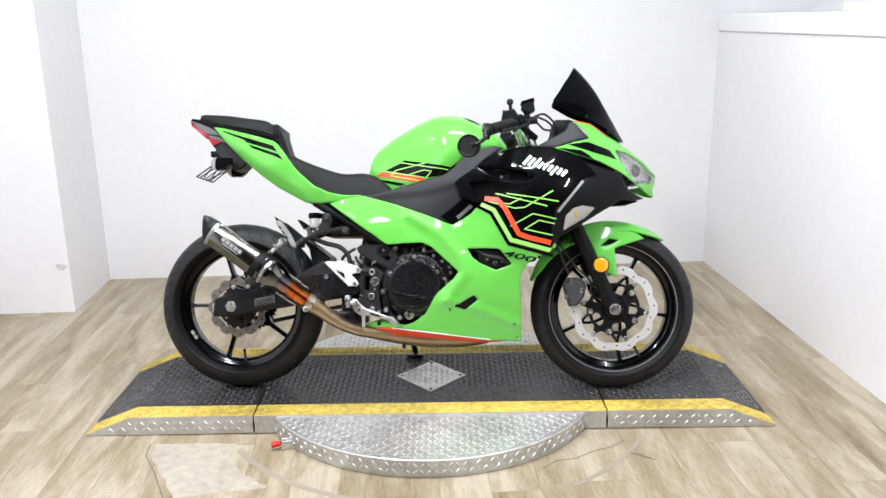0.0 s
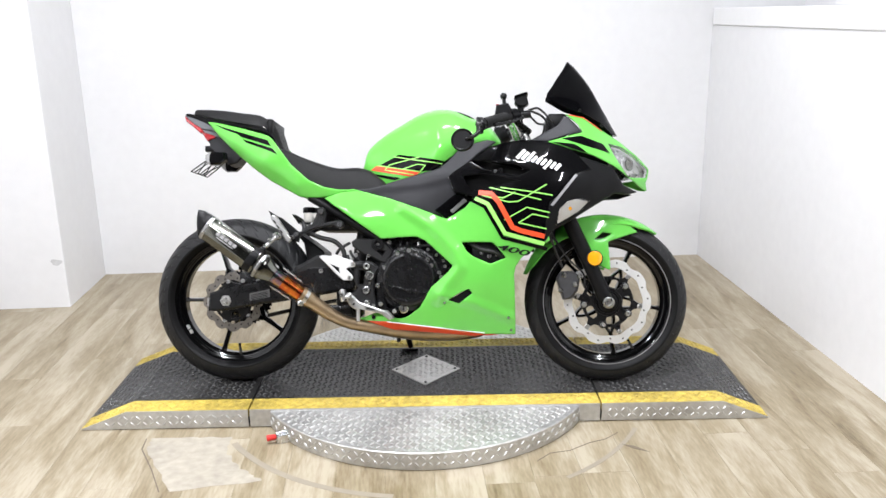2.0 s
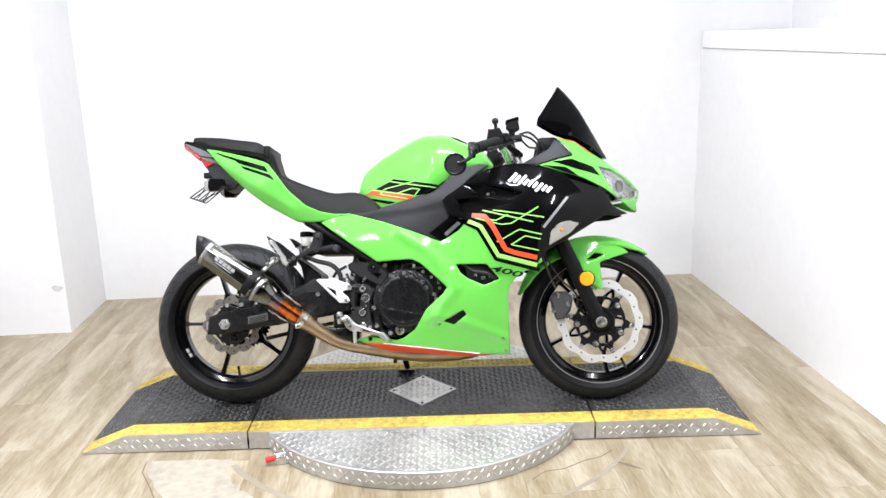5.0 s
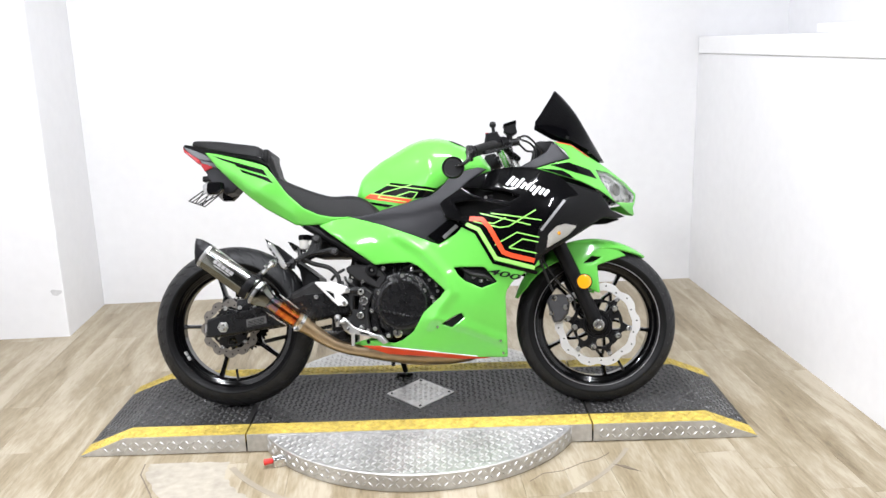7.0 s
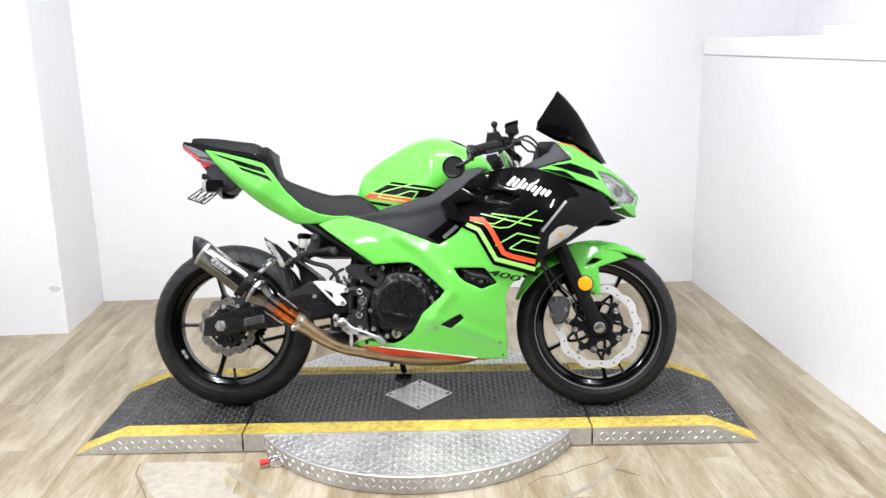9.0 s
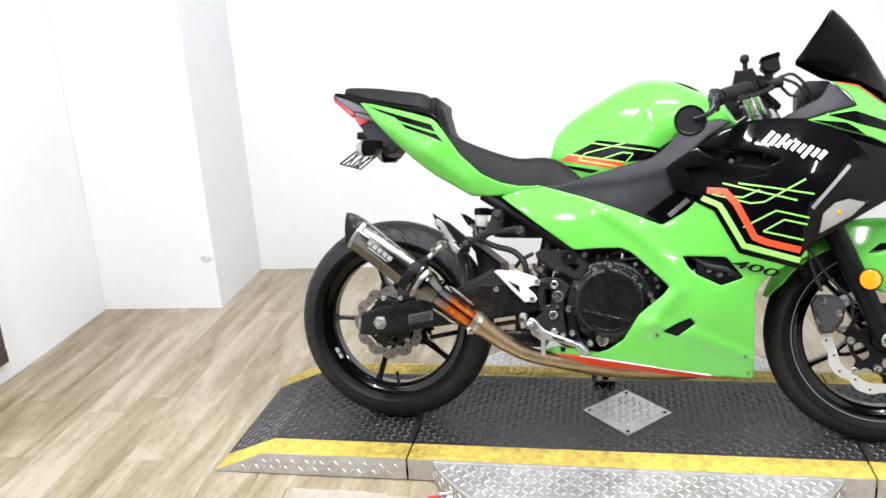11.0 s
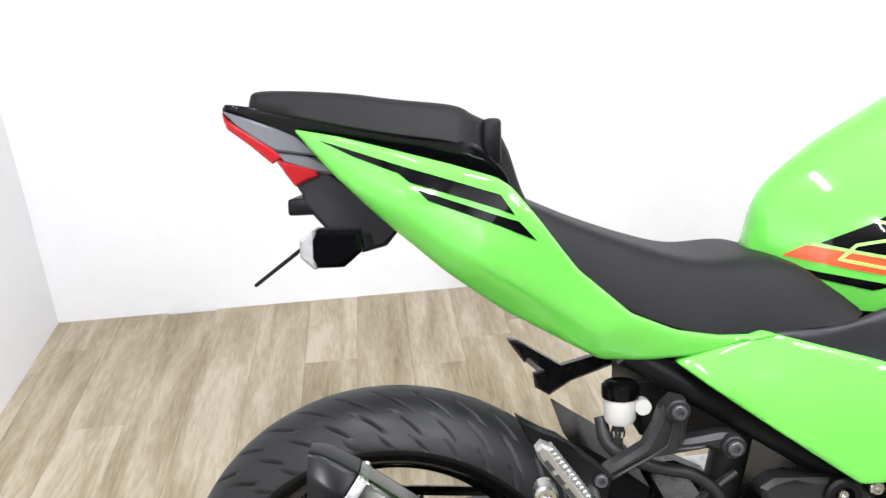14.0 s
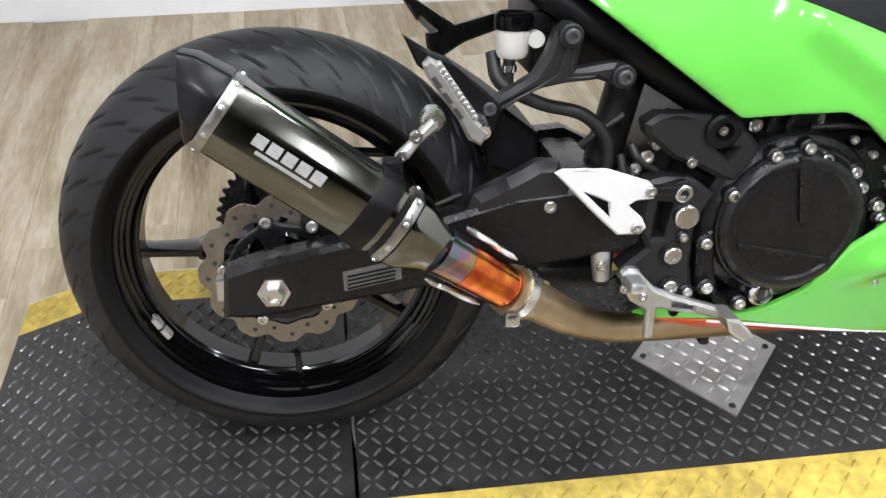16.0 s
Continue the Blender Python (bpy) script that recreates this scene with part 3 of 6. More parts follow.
def strip(name, line, width, fn, mat, parent=None, label="", sides=(-1,), lift=0.0012, thick=0.0016):
    """A thin painted or taped line that follows a surface."""
    p = [np.array(q, float) for q in line]
    fine = []
    for a, b in zip(p, p[1:]):
        k = max(1, math.ceil(np.linalg.norm(b - a) / 0.012))
        fine += [a + (b - a) * j / k for j in range(k)]
    fine.append(p[-1])
    left, right = [], []
    for i, q in enumerate(fine):
        a, b = fine[max(i - 1, 0)], fine[min(i + 1, len(fine) - 1)]
        d = (b - a) / max(np.linalg.norm(b - a), 1e-9)
        nrm = np.array([-d[1], d[0]]) * width / 2
        left.append(q + nrm)
        right.append(q - nrm)
    n = len(fine)
    flat = np.array(left + right)
    h = fn(flat)
    for s in sides:
        verts = [(q[0], s * (o + lift), q[1]) for q, o in zip(flat, h)] + [(q[0], s * (o + lift - thick), q[1]) for q, o in zip(flat, h)]
        faces = []
        for i in range(n - 1):
            faces += [(i, i + 1, n + i + 1, n + i), (2 * n + i, 2 * n + n + i, 2 * n + n + i + 1, 2 * n + i + 1), (i, 2 * n + i, 2 * n + i + 1, i + 1), (n + i, n + i + 1, 3 * n + i + 1, 3 * n + i)]
        faces += [(0, n, 3 * n, 2 * n), (n - 1, 3 * n - 1, 4 * n - 1, 2 * n - 1)]
        add(name, verts, faces, mat, parent or bike, label, True, 50)


def decal(name, poly, fn, mat, parent=None, label="", sides=(-1,), lift=0.0012):
    return shell(name, poly, fn, mat, parent, label, sides, 0.0016, 0.0, 0.002, (), 0.012, False, lift)


def prism(name, outline, v0, v1, mat, parent=None, label="", bevel=0.003, holes=()):
    """A plate cut to an outline in u, w, between two side planes, with eased edges."""
    v, tris = cells(outline, holes, 0.03)
    count = {}
    for t in tris:
        for a, b in ((t[0], t[1]), (t[1], t[2]), (t[2], t[0])):
            count[(a, b)] = 1
    rim = [(a, b) for (a, b) in count if (b, a) not in count]
    edge_d = dist_to(v, outline)
    for h in holes:
        edge_d = np.minimum(edge_d, dist_to(v, h))
    n = len(v)
    on = {i for e in rim for i in e}
    c = v.copy()
    if bevel:
        normal = np.zeros_like(v)
        for a, b in rim:
            d = v[b] - v[a]
            d = np.array([-d[1], d[0]]) / max(np.linalg.norm(d), 1e-9)
            normal[a] += d
            normal[b] += d
        ln = np.linalg.norm(normal, axis=1)
        c = v + np.where(ln[:, None] > 1e-9, normal / np.maximum(ln[:, None], 1e-9) * bevel, 0)
    verts = [(p[0], v0, p[1]) for p in c] + [(p[0], v1, p[1]) for p in c] + [(p[0], v0 + bevel, p[1]) for p in v] + [(p[0], v1 - bevel, p[1]) for p in v]
    faces = list(tris) + [(t[2] + n, t[1] + n, t[0] + n) for t in tris]
    for a, b in rim:
        faces += [(b, a, 2 * n + a, 2 * n + b), (2 * n + b, 2 * n + a, 3 * n + a, 3 * n + b), (3 * n + b, 3 * n + a, n + a, n + b)]
    bm = bmesh.new()
    vs = [bm.verts.new(q) for q in verts]
    for f in faces:
        bm.faces.new([vs[i] for i in f])
    bmesh.ops.delete(bm, geom=[q for q in bm.verts if not q.link_faces], context="VERTS")
    return part(name, bm, mat, parent or bike, label, True, 35)


def rings(name, sections, mat, parent=None, label="", caps=True, closed=True, angle=40):
    """A skin over cross-sections with equal numbers of points."""
    m, verts, faces = len(sections[0]), [], []
    for s in sections:
        verts += [tuple(q) for q in s]
    for i in range(len(sections) - 1):
        for j in range(m if closed else m - 1):
            k = (j + 1) % m
            faces.append((i * m + j, i * m + k, (i + 1) * m + k, (i + 1) * m + j))
    if caps:
        faces += [tuple(range(m))[::-1], tuple(range((len(sections) - 1) * m, len(sections) * m))]
    bm = bmesh.new()
    vs = [bm.verts.new(q) for q in verts]
    for f in faces:
        bm.faces.new([vs[i] for i in f])
    return part(name, bm, mat, parent or bike, label, True, angle)


def tube(name, points, radius, mat, parent=None, label="", n=14, per=6, smooth=True, caps=True):
    """A round tube along a line; radius: one number or one for each point."""
    p = spline(points, per) if smooth and len(points) > 2 else [np.array(q, float) for q in points]
    r = np.interp(np.linspace(0, 1, len(p)), np.linspace(0, 1, len(points)), np.ones(len(points)) * radius)
    out, side = [], None
    for i, q in enumerate(p):
        d = p[min(i + 1, len(p) - 1)] - p[max(i - 1, 0)]
        d = d / np.linalg.norm(d)
        if side is None:
            side = np.cross(d, (0.1, 0.9, 0.3))
        side = side - d * side.dot(d)
        side = side / np.linalg.norm(side)
        up = np.cross(d, side)
        out.append([q + r[i] * (math.cos(a) * side + math.sin(a) * up) for a in np.arange(n) * 2 * math.pi / n])
    return rings(name, out, mat, parent, label, caps, True, 50)


def lathe(name, profile, centre, mat, parent=None, label="", n=48, angle=35, axis=(0, 1, 0), caps=True):
    """A turned part: profile of (distance along the axis, radius); the axis is v by default."""
    ax = np.array(axis, float) / np.linalg.norm(axis)
    e1 = np.cross(ax, (0.0, 0.0, 1.0) if abs(ax[2]) < 0.9 else (1.0, 0.0, 0.0))
    e1 = e1 / np.linalg.norm(e1)
    e2 = np.cross(ax, e1)
    c = np.array(centre, float)
    secs = [[c + ax * h + max(r, 1e-4) * (math.cos(a) * e1 + math.sin(a) * e2) for a in np.arange(n) * 2 * math.pi / n] for h, r in profile]
    return rings(name, secs, mat, parent, label, caps, True, angle)


def bolt(u, v, w, r, parent=None, mat=None, high=0.006):
    """A socket-head bolt that faces the near side."""
    s = -1 if v < 0 else 1
    return lathe("bolt", [(0, r), (s * high * 0.7, r), (s * high, r * 0.82), (s * high, r * 0.5), (s * high * 0.4, r * 0.42)], (u, v, w), mat or M_SILVER, parent, "", 14, 30)


def lump(name, u0, u1, v0, v1, w0, w1, mat, parent=None, label="", bevel=0.006):
    return part(name, box_bm(u0, u1, v0, v1, w0, w1, bevel, 2), mat, parent or bike, label, True, 40)


# ---- wheels ----
def wheel(u, w, radius, width, rim_width, first_spoke, front):
    hub = new("wheel")
    hub.parent = bike
    hub.location = (u, 0, w)
    if front:
        hub.rotation_euler = (0, 0, radians(-1.0))
    tagged(hub, "black cast wheel with a silver rim line")
    r_rim = 0.226
    # tyre with cut grooves
    na, nc = 1008, 60
    half = width / 2
    prof = []
    for k in range(nc + 1):
        t = -1 + 2 * k / nc
        a = t * radians(118)
        y = half * math.sin(a) / math.sin(radians(90)) if abs(a) < radians(90) else half * math.sin(a)
        crown = radius - (width * 0.50) * (1 - math.cos(a)) * (1.0 if abs(a) < radians(90) else 1.0)
        if abs(a) > radians(78):
            f = (abs(a) - radians(78)) / radians(40)
            crown = (radius - width * 0.50 * (1 - math.cos(radians(78)))) * (1 - f) + (r_rim - 0.004) * f
            y = math.copysign(half * (math.sin(radians(78)) + 0.035 * math.sin(f * 3.14)) * (1 - f) + (rim_width / 2) * f, t)
        prof.append((y, crown, t))
    verts, faces = [], []
    pitch = 2 * math.pi / (36 if front else 36)
    for i in range(na):
        th = 2 * math.pi * i / na
        for y, r, t in prof:
            depth = 0.0
            q = abs(t)
            shift = 0.0 if t > 0 else pitch / 2
            for lo, hi, slant, off in ((0.08, 0.27, 0.0, 0.0), (0.30, 0.48, 0.0, 0.5), (0.50, 0.63, 0.0, 0.15)):
                if lo < q < hi:
                    ph = ((th + shift + slant * (q - lo) + off * pitch) % pitch) / pitch
                    taper = min(1.0, (q - lo) / 0.05, (hi - q) / 0.05)
                    depth = max(depth, 0.0090 * taper * min(1.0, max(0.0, (0.095 - abs(ph - 0.12)) / 0.036)))
            turn = th - 0.75 * min(q, 0.66)
            verts.append(((r - depth) * math.cos(turn), y, (r - depth) * math.sin(turn)))
    m = nc + 1
    for i in range(na):
        j = (i + 1) % na
        for k in range(nc):
            faces.append((i * m + k, j * m + k, j * m + k + 1, i * m + k + 1))
    tyre = add("tyre", verts, faces, M_RUBBER, hub, "black radial tyre with slanted grooves", True, 75)
    tyre.data.materials.append(M_SIDEWALL)
    edge_k = round(nc * (1 - 0.64) / 2)
    tyre.data.polygons.foreach_set("material_index", [1 if (f % nc) < edge_k or (f % nc) >= nc - edge_k else 0 for f in range(na * nc)])
    b = rim_width / 2
    # stepped inner face of the rim
    LIP = [(b - 0.003, 0.2205), (b - 0.007, 0.2198), (b - 0.008, 0.2152), (b - 0.014, 0.2140), (b - 0.0155, 0.2100), (b - 0.024, 0.2085), (b - 0.0255, 0.2040), (b * 0.40, 0.2010), (b * 0.37, 0.1975), (0.018, 0.1940)]
    lathe("rim", [(-b, 0.222), (-b - 0.004, 0.230), (-b - 0.001, 0.234), (-b + 0.006, 0.232), (-b + 0.010, 0.222), (-b * 0.72, 0.218), (-b * 0.55, 0.210), (-0.02, 0.202), (0.02, 0.202), (b * 0.55, 0.210), (b * 0.72, 0.218), (b - 0.010, 0.222), (b - 0.006, 0.232), (b + 0.001, 0.234), (b + 0.004, 0.230), (b, 0.222)] + [(s * p, r) for s, line in ((1, LIP), (-1, LIP[::-1])) for p, r in line] + [(-b, 0.222)], (0, 0, 0), M_RIM, hub, "gloss black cast rim", 120, 50, caps=False)
    for s in (-1, 1):
        lathe("rim_line", [(s * (b + 0.0032), 0.2260), (s * (b + 0.0046), 0.2266), (s * (b + 0.0046), 0.2282), (s * (b + 0.0036), 0.2288)], (0, 0, 0), M_LINE, hub, "silver pinstripe", 120, caps=False)
    for k in range(5):
        a = radians(first_spoke + 72 * k)
        # two arms leave the hub and meet in one stem that flares into the rim
        def limb(r0, r1, a0, a1, w0, w1, d0, d1):
            secs = []
            for f in np.linspace(0, 1, 6):
                r, ang = r0 + (r1 - r0) * f, a0 + (a1 - a0) * f
                wdt, dep = w0 + (w1 - w0) * f, d0 + (d1 - d0) * f
                if r > 0.180:
                    wdt *= 1 + (r - 0.180) * 22
                cu, cw = r * math.cos(ang), r * math.sin(ang)
                tu, tw = -math.sin(ang), math.cos(ang)
                secs.append([(cu + tu * wdt * p, dep * q, cw + tw * wdt * p) for p, q in ((-1, -0.6), (-0.6, -1), (0.6, -1), (1, -0.6), (1, 0.6), (0.6, 1), (-0.6, 1), (-1, 0.6))])
            rings("spoke", secs, M_RIM, hub, "", True, True, 40)
        limb(0.112, 0.198, a, a, 0.0075, 0.0065, 0.021, 0.017)
        for side_way in (-1, 1):
            limb(0.042, 0.118, a + side_way * 0.42, a + side_way * 0.035, 0.0075, 0.0060, 0.028, 0.020)
    lathe("hub", [(-0.052, 0.02), (-0.052, 0.036), (-0.040, 0.046), (-0.030, 0.050), (0.030, 0.050), (0.040, 0.046), (0.052, 0.036), (0.052, 0.02)], (0, 0, 0), M_RIM, hub, "", 40)
    # valve
    va = radians(first_spoke + 20)
    valve = tube("valve", [(q * math.cos(va), -0.018 - (0.20 - q) * 0.3, q * math.sin(va)) for q in (0.200, 0.184, 0.166)], [0.0065, 0.0048, 0.0042], M_HOSE, hub, "black rubber valve stem", 10)
    lathe("valve_cap", [(-0.004, 0.0048), (0.004, 0.0048), (0.006, 0.003)], (0.164 * math.cos(va), -0.029, 0.164 * math.sin(va)), M_GLOSS, valve, "", 10, 40, (-math.cos(va), 0, -math.sin(va)))
    return hub


def petal_disc(name, parent, v, r_out, r_in, petals, mat, thick=0.0045):
    """A wavy brake disc with drilled holes."""
    n = 288
    outer, inner = [], []
    for i in range(n):
        a = 2 * math.pi * i / n
        wave = 0.5 + 0.5 * math.cos(a * petals)
        outer.append(((r_out - 0.010 * (1 - wave) ** 2) * math.cos(a), (r_out - 0.010 * (1 - wave) ** 2) * math.sin(a)))
        inner.append(((r_in + 0.004 * wave) * math.cos(a), (r_in + 0.004 * wave) * math.sin(a)))
    verts, faces = [], []
    for y in (v - thick / 2, v + thick / 2):
        verts += [(p, y, q) for p, q in outer] + [(p, y, q) for p, q in inner]
    for i in range(n):
        j = (i + 1) % n
        faces += [(i, j, n + j, n + i), (2 * n + i, 3 * n + i, 3 * n + j, 2 * n + j), (i, 2 * n + i, 2 * n + j, j), (n + i, n + j, 3 * n + j, 3 * n + i)]
    disc = add(name, verts, faces, mat, parent, "bright wavy steel brake disc", True, 40)
    for k in range(petals * 2):
        a = 2 * math.pi * (k + 0.25) / (petals * 2)
        r = r_in + (r_out - r_in) * (0.32 if k % 2 else 0.62)
        lathe("drilled_hole", [(v - thick / 2 - 0.0003, 0.0032), (v - thick / 2 - 0.0006, 0.0027), (v + thick / 2 + 0.0006, 0.0027), (v + thick / 2 + 0.0003, 0.0032)], (r * math.cos(a), 0, r * math.sin(a)), M_SEAM, disc, "", 10)
    return disc


front = wheel(0.6870, 0.292, 0.293, 0.112, 0.082, -81, True)
rear = wheel(-0.6600, 0.302, 0.299, 0.150, 0.112, -108, False)
# adhesive balance weights inside the near lip
for deg in (-152, -146.5):
    quad = [(q * math.cos(radians(deg + d)), q * math.sin(radians(deg + d))) for q, d in ((0.2095, -2.2), (0.2095, 2.2), (0.2020, 2.2), (0.2020, -2.2))]
    prism("balance_weight", quad, -0.043, -0.028, M_CAST, rear, "silver adhesive wheel weight", 0.001)
disc = petal_disc("brake_disc", front, -0.062, 0.155, 0.122, 10, M_DISC)
for k in range(6):
    a = radians(60 * k + 51)
    bolt(0.115 * math.cos(a), -0.066, 0.115 * math.sin(a), 0.0095, front, M_SILVER, 0.004)
carrier_pts = []
for k in range(180):
    a = 2 * math.pi * k / 180
    r = 0.092 + 0.026 * max(0, math.cos(a * 6 - radians(6 * 51))) ** 5
    carrier_pts.append((r * math.cos(a), r * math.sin(a)))
slots = []
for k in range(5):
    a0 = radians(72 * k + 52)
    slots.append([(r * math.cos(a0 + d), r * math.sin(a0 + d)) for r, d in ((0.056, 0.0), (0.066, -0.06), (0.079, 0.0), (0.084, 0.28), (0.079, 0.60), (0.066, 0.66), (0.056, 0.58))])
prism("disc_carrier", carrier_pts, -0.066, -0.058, M_ENGINE, front, "black floating disc carrier", 0.0015, slots)
for k in range(5):
    a = radians(72 * k + 42)
    lathe("bolt_boss", [(-0.060, 0.014), (-0.070, 0.013), (-0.072, 0.010)], (0.084 * math.cos(a), 0, 0.084 * math.sin(a)), M_ENGINE, front, "", 16)
    bolt(0.084 * math.cos(a), -0.072, 0.084 * math.sin(a), 0.0095, front, M_SILVER, 0.005)
lathe("sensor_ring", [(-0.068, 0.040), (-0.072, 0.041), (-0.072, 0.050), (-0.068, 0.051)], (0, 0, 0), M_ENGINE, front, "black sensor ring", 48)
lathe("hub_cover", [(-0.060, 0.036), (-0.082, 0.034), (-0.086, 0.026), (-0.086, 0.0)], (0, 0, 0), M_PLASTIC, front, "", 32)
lathe("axle_nut", [(-0.085, 0.021), (-0.098, 0.021), (-0.104, 0.017), (-0.104, 0.010), (-0.096, 0.009)], (0, 0, 0), M_SILVER, front, "silver axle end", 24)
rdisc = petal_disc("brake_disc", rear, -0.082, 0.108, 0.076, 12, M_RDISC)
holes = []
for k in range(5):
    a0 = radians(72 * k + 44)
    holes.append([(r * math.cos(a0 + d), r * math.sin(a0 + d)) for r, d in ((0.038, 0.05), (0.038, 0.62), (0.050, 0.66), (0.061, 0.62), (0.061, 0.05), (0.050, 0.0))])
star = []
for k in range(120):
    a = 2 * math.pi * k / 120
    r = 0.069 + 0.013 * max(0, math.cos(a * 5 - radians(150))) ** 4
    star.append((r * math.cos(a), r * math.sin(a)))
prism("disc_carrier", star, -0.088, -0.078, M_ENGINE, rear, "black open disc carrier", 0.0015, holes)
for k in range(5):
    a = radians(72 * k + 30)
    bolt(0.075 * math.cos(a), -0.088, 0.075 * math.sin(a), 0.0075, rear, M_SILVER, 0.004)
sprocket = []
for k in range(164):
    a = 2 * math.pi * k / 164
    r = 0.102 + (0.004 if k % 4 < 2 else -0.003)
    sprocket.append((r * math.cos(a), r * math.sin(a)))
prism("sprocket", sprocket, 0.078, 0.084, M_ENGINE, rear, "dark steel rear sprocket", 0.001, [[(0.055 * math.cos(t), 0.055 * math.sin(t)) for t in np.arange(24) * math.pi / 12]])
tube("chain", [(-0.70, 0.081, 0.410), (-0.40, 0.081, 0.395), (-0.19, 0.081, 0.385)], 0.008, M_ENGINE, None, "dark drive chain", 6)
tube("chain", [(-0.70, 0.081, 0.202), (-0.40, 0.081, 0.270), (-0.19, 0.081, 0.310)], 0.008, M_ENGINE, None, "dark drive chain", 6)

# ---- swingarm and rear end ----
ARM = [(-0.738, 0.318), (-0.700, 0.332), (-0.499, 0.376), (-0.377, 0.412), (-0.256, 0.425), (-0.205, 0.400), (-0.215, 0.339), (-0.295, 0.322), (-0.498, 0.288), (-0.700, 0.254), (-0.742, 0.256)]
for v0, v1 in ((-0.160, -0.112), (0.112, 0.160)):
    arm = prism("swingarm", ARM, v0, v1, M_ENGINE, None, "satin black swingarm", 0.007)
    if v0 < 0:
        tag = prism("warning_label", [(-0.592, 0.318), (-0.520, 0.333), (-0.518, 0.306), (-0.590, 0.291)], -0.1612, -0.1595, M_LABEL, arm, "grey printed label", 0)
        for k in range(4):
            prism("print_bar", [(-0.586, 0.3125 - k * 0.0055), (-0.526, 0.325 - k * 0.0055), (-0.526, 0.3225 - k * 0.0055), (-0.586, 0.310 - k * 0.0055)], -0.1620, -0.1610, M_PLASTIC, tag, "", 0)
        lathe("axle_nut", [(-0.158, 0.021), (-0.162, 0.021), (-0.162, 0.0145), (-0.172, 0.0145), (-0.175, 0.012), (-0.175, 0.008), (-0.170, 0.007)], (-0.677, 0, 0.292), M_SILVER, arm, "silver axle nut", 6, 30)
        prism("chain_adjuster", [(-0.735, 0.268), (-0.735, 0.305), (-0.752, 0.300), (-0.752, 0.272)], -0.140, -0.112, M_SILVER, arm)
lump("arm_bridge", -0.30, -0.24, -0.11, 0.11, 0.345, 0.415, M_ENGINE, None, "", 0.012)
GUARD = [(-0.442, 0.352), (-0.440, 0.380), (-0.431, 0.412), (-0.374, 0.442), (-0.354, 0.454), (-0.327, 0.453), (-0.317, 0.433), (-0.280, 0.392), (-0.268, 0.366), (-0.286, 0.344), (-0.316, 0.340), (-0.340, 0.350), (-0.380, 0.338)]
guard = prism("heel_guard", GUARD, -0.158, -0.118, M_SATIN, None, "matt black chassis cover", 0.012)
bolt(-0.336, -0.158, 0.398, 0.008, guard)
tube("brake_hose", [(-0.41, -0.10, 0.58), (-0.40, -0.115, 0.545), (-0.35, -0.12, 0.52), (-0.295, -0.12, 0.505), (-0.262, -0.12, 0.47), (-0.258, -0.12, 0.42)], 0.0085, M_HOSE, None, "black rubber hose", 10)
lump("rear_caliper", -0.645, -0.555, -0.112, -0.070, 0.345, 0.395, M_ENGINE, None, "black rear brake caliper", 0.012)
for du in (-0.63, -0.575):
    bolt(du, -0.112, 0.362, 0.008)
tube("caliper_line", [(-0.56, -0.10, 0.38), (-0.50, -0.105, 0.375), (-0.44, -0.11, 0.40)], 0.004, M_HOSE, None, "", 8)
prism("hugger", [(-0.452, 0.548), (-0.396, 0.512), (-0.340, 0.470), (-0.335, 0.400), (-0.400, 0.425), (-0.415, 0.500)], -0.080, 0.080, M_PLASTIC, None, "black rear wheel hugger", 0.006)
lump("shock_linkage", -0.300, -0.205, -0.05, 0.05, 0.225, 0.330, M_ENGINE, None, "", 0.012)
tube("shock_spring", [(-0.24, 0, 0.34), (-0.20, 0, 0.56)], 0.026, M_HOSE, None, "black shock absorber", 18)
lump("linkage_arm", -0.335, -0.235, -0.075, -0.055, 0.238, 0.275, M_ENGINE, None, "", 0.008)
bolt(-0.315, -0.076, 0.250, 0.010)

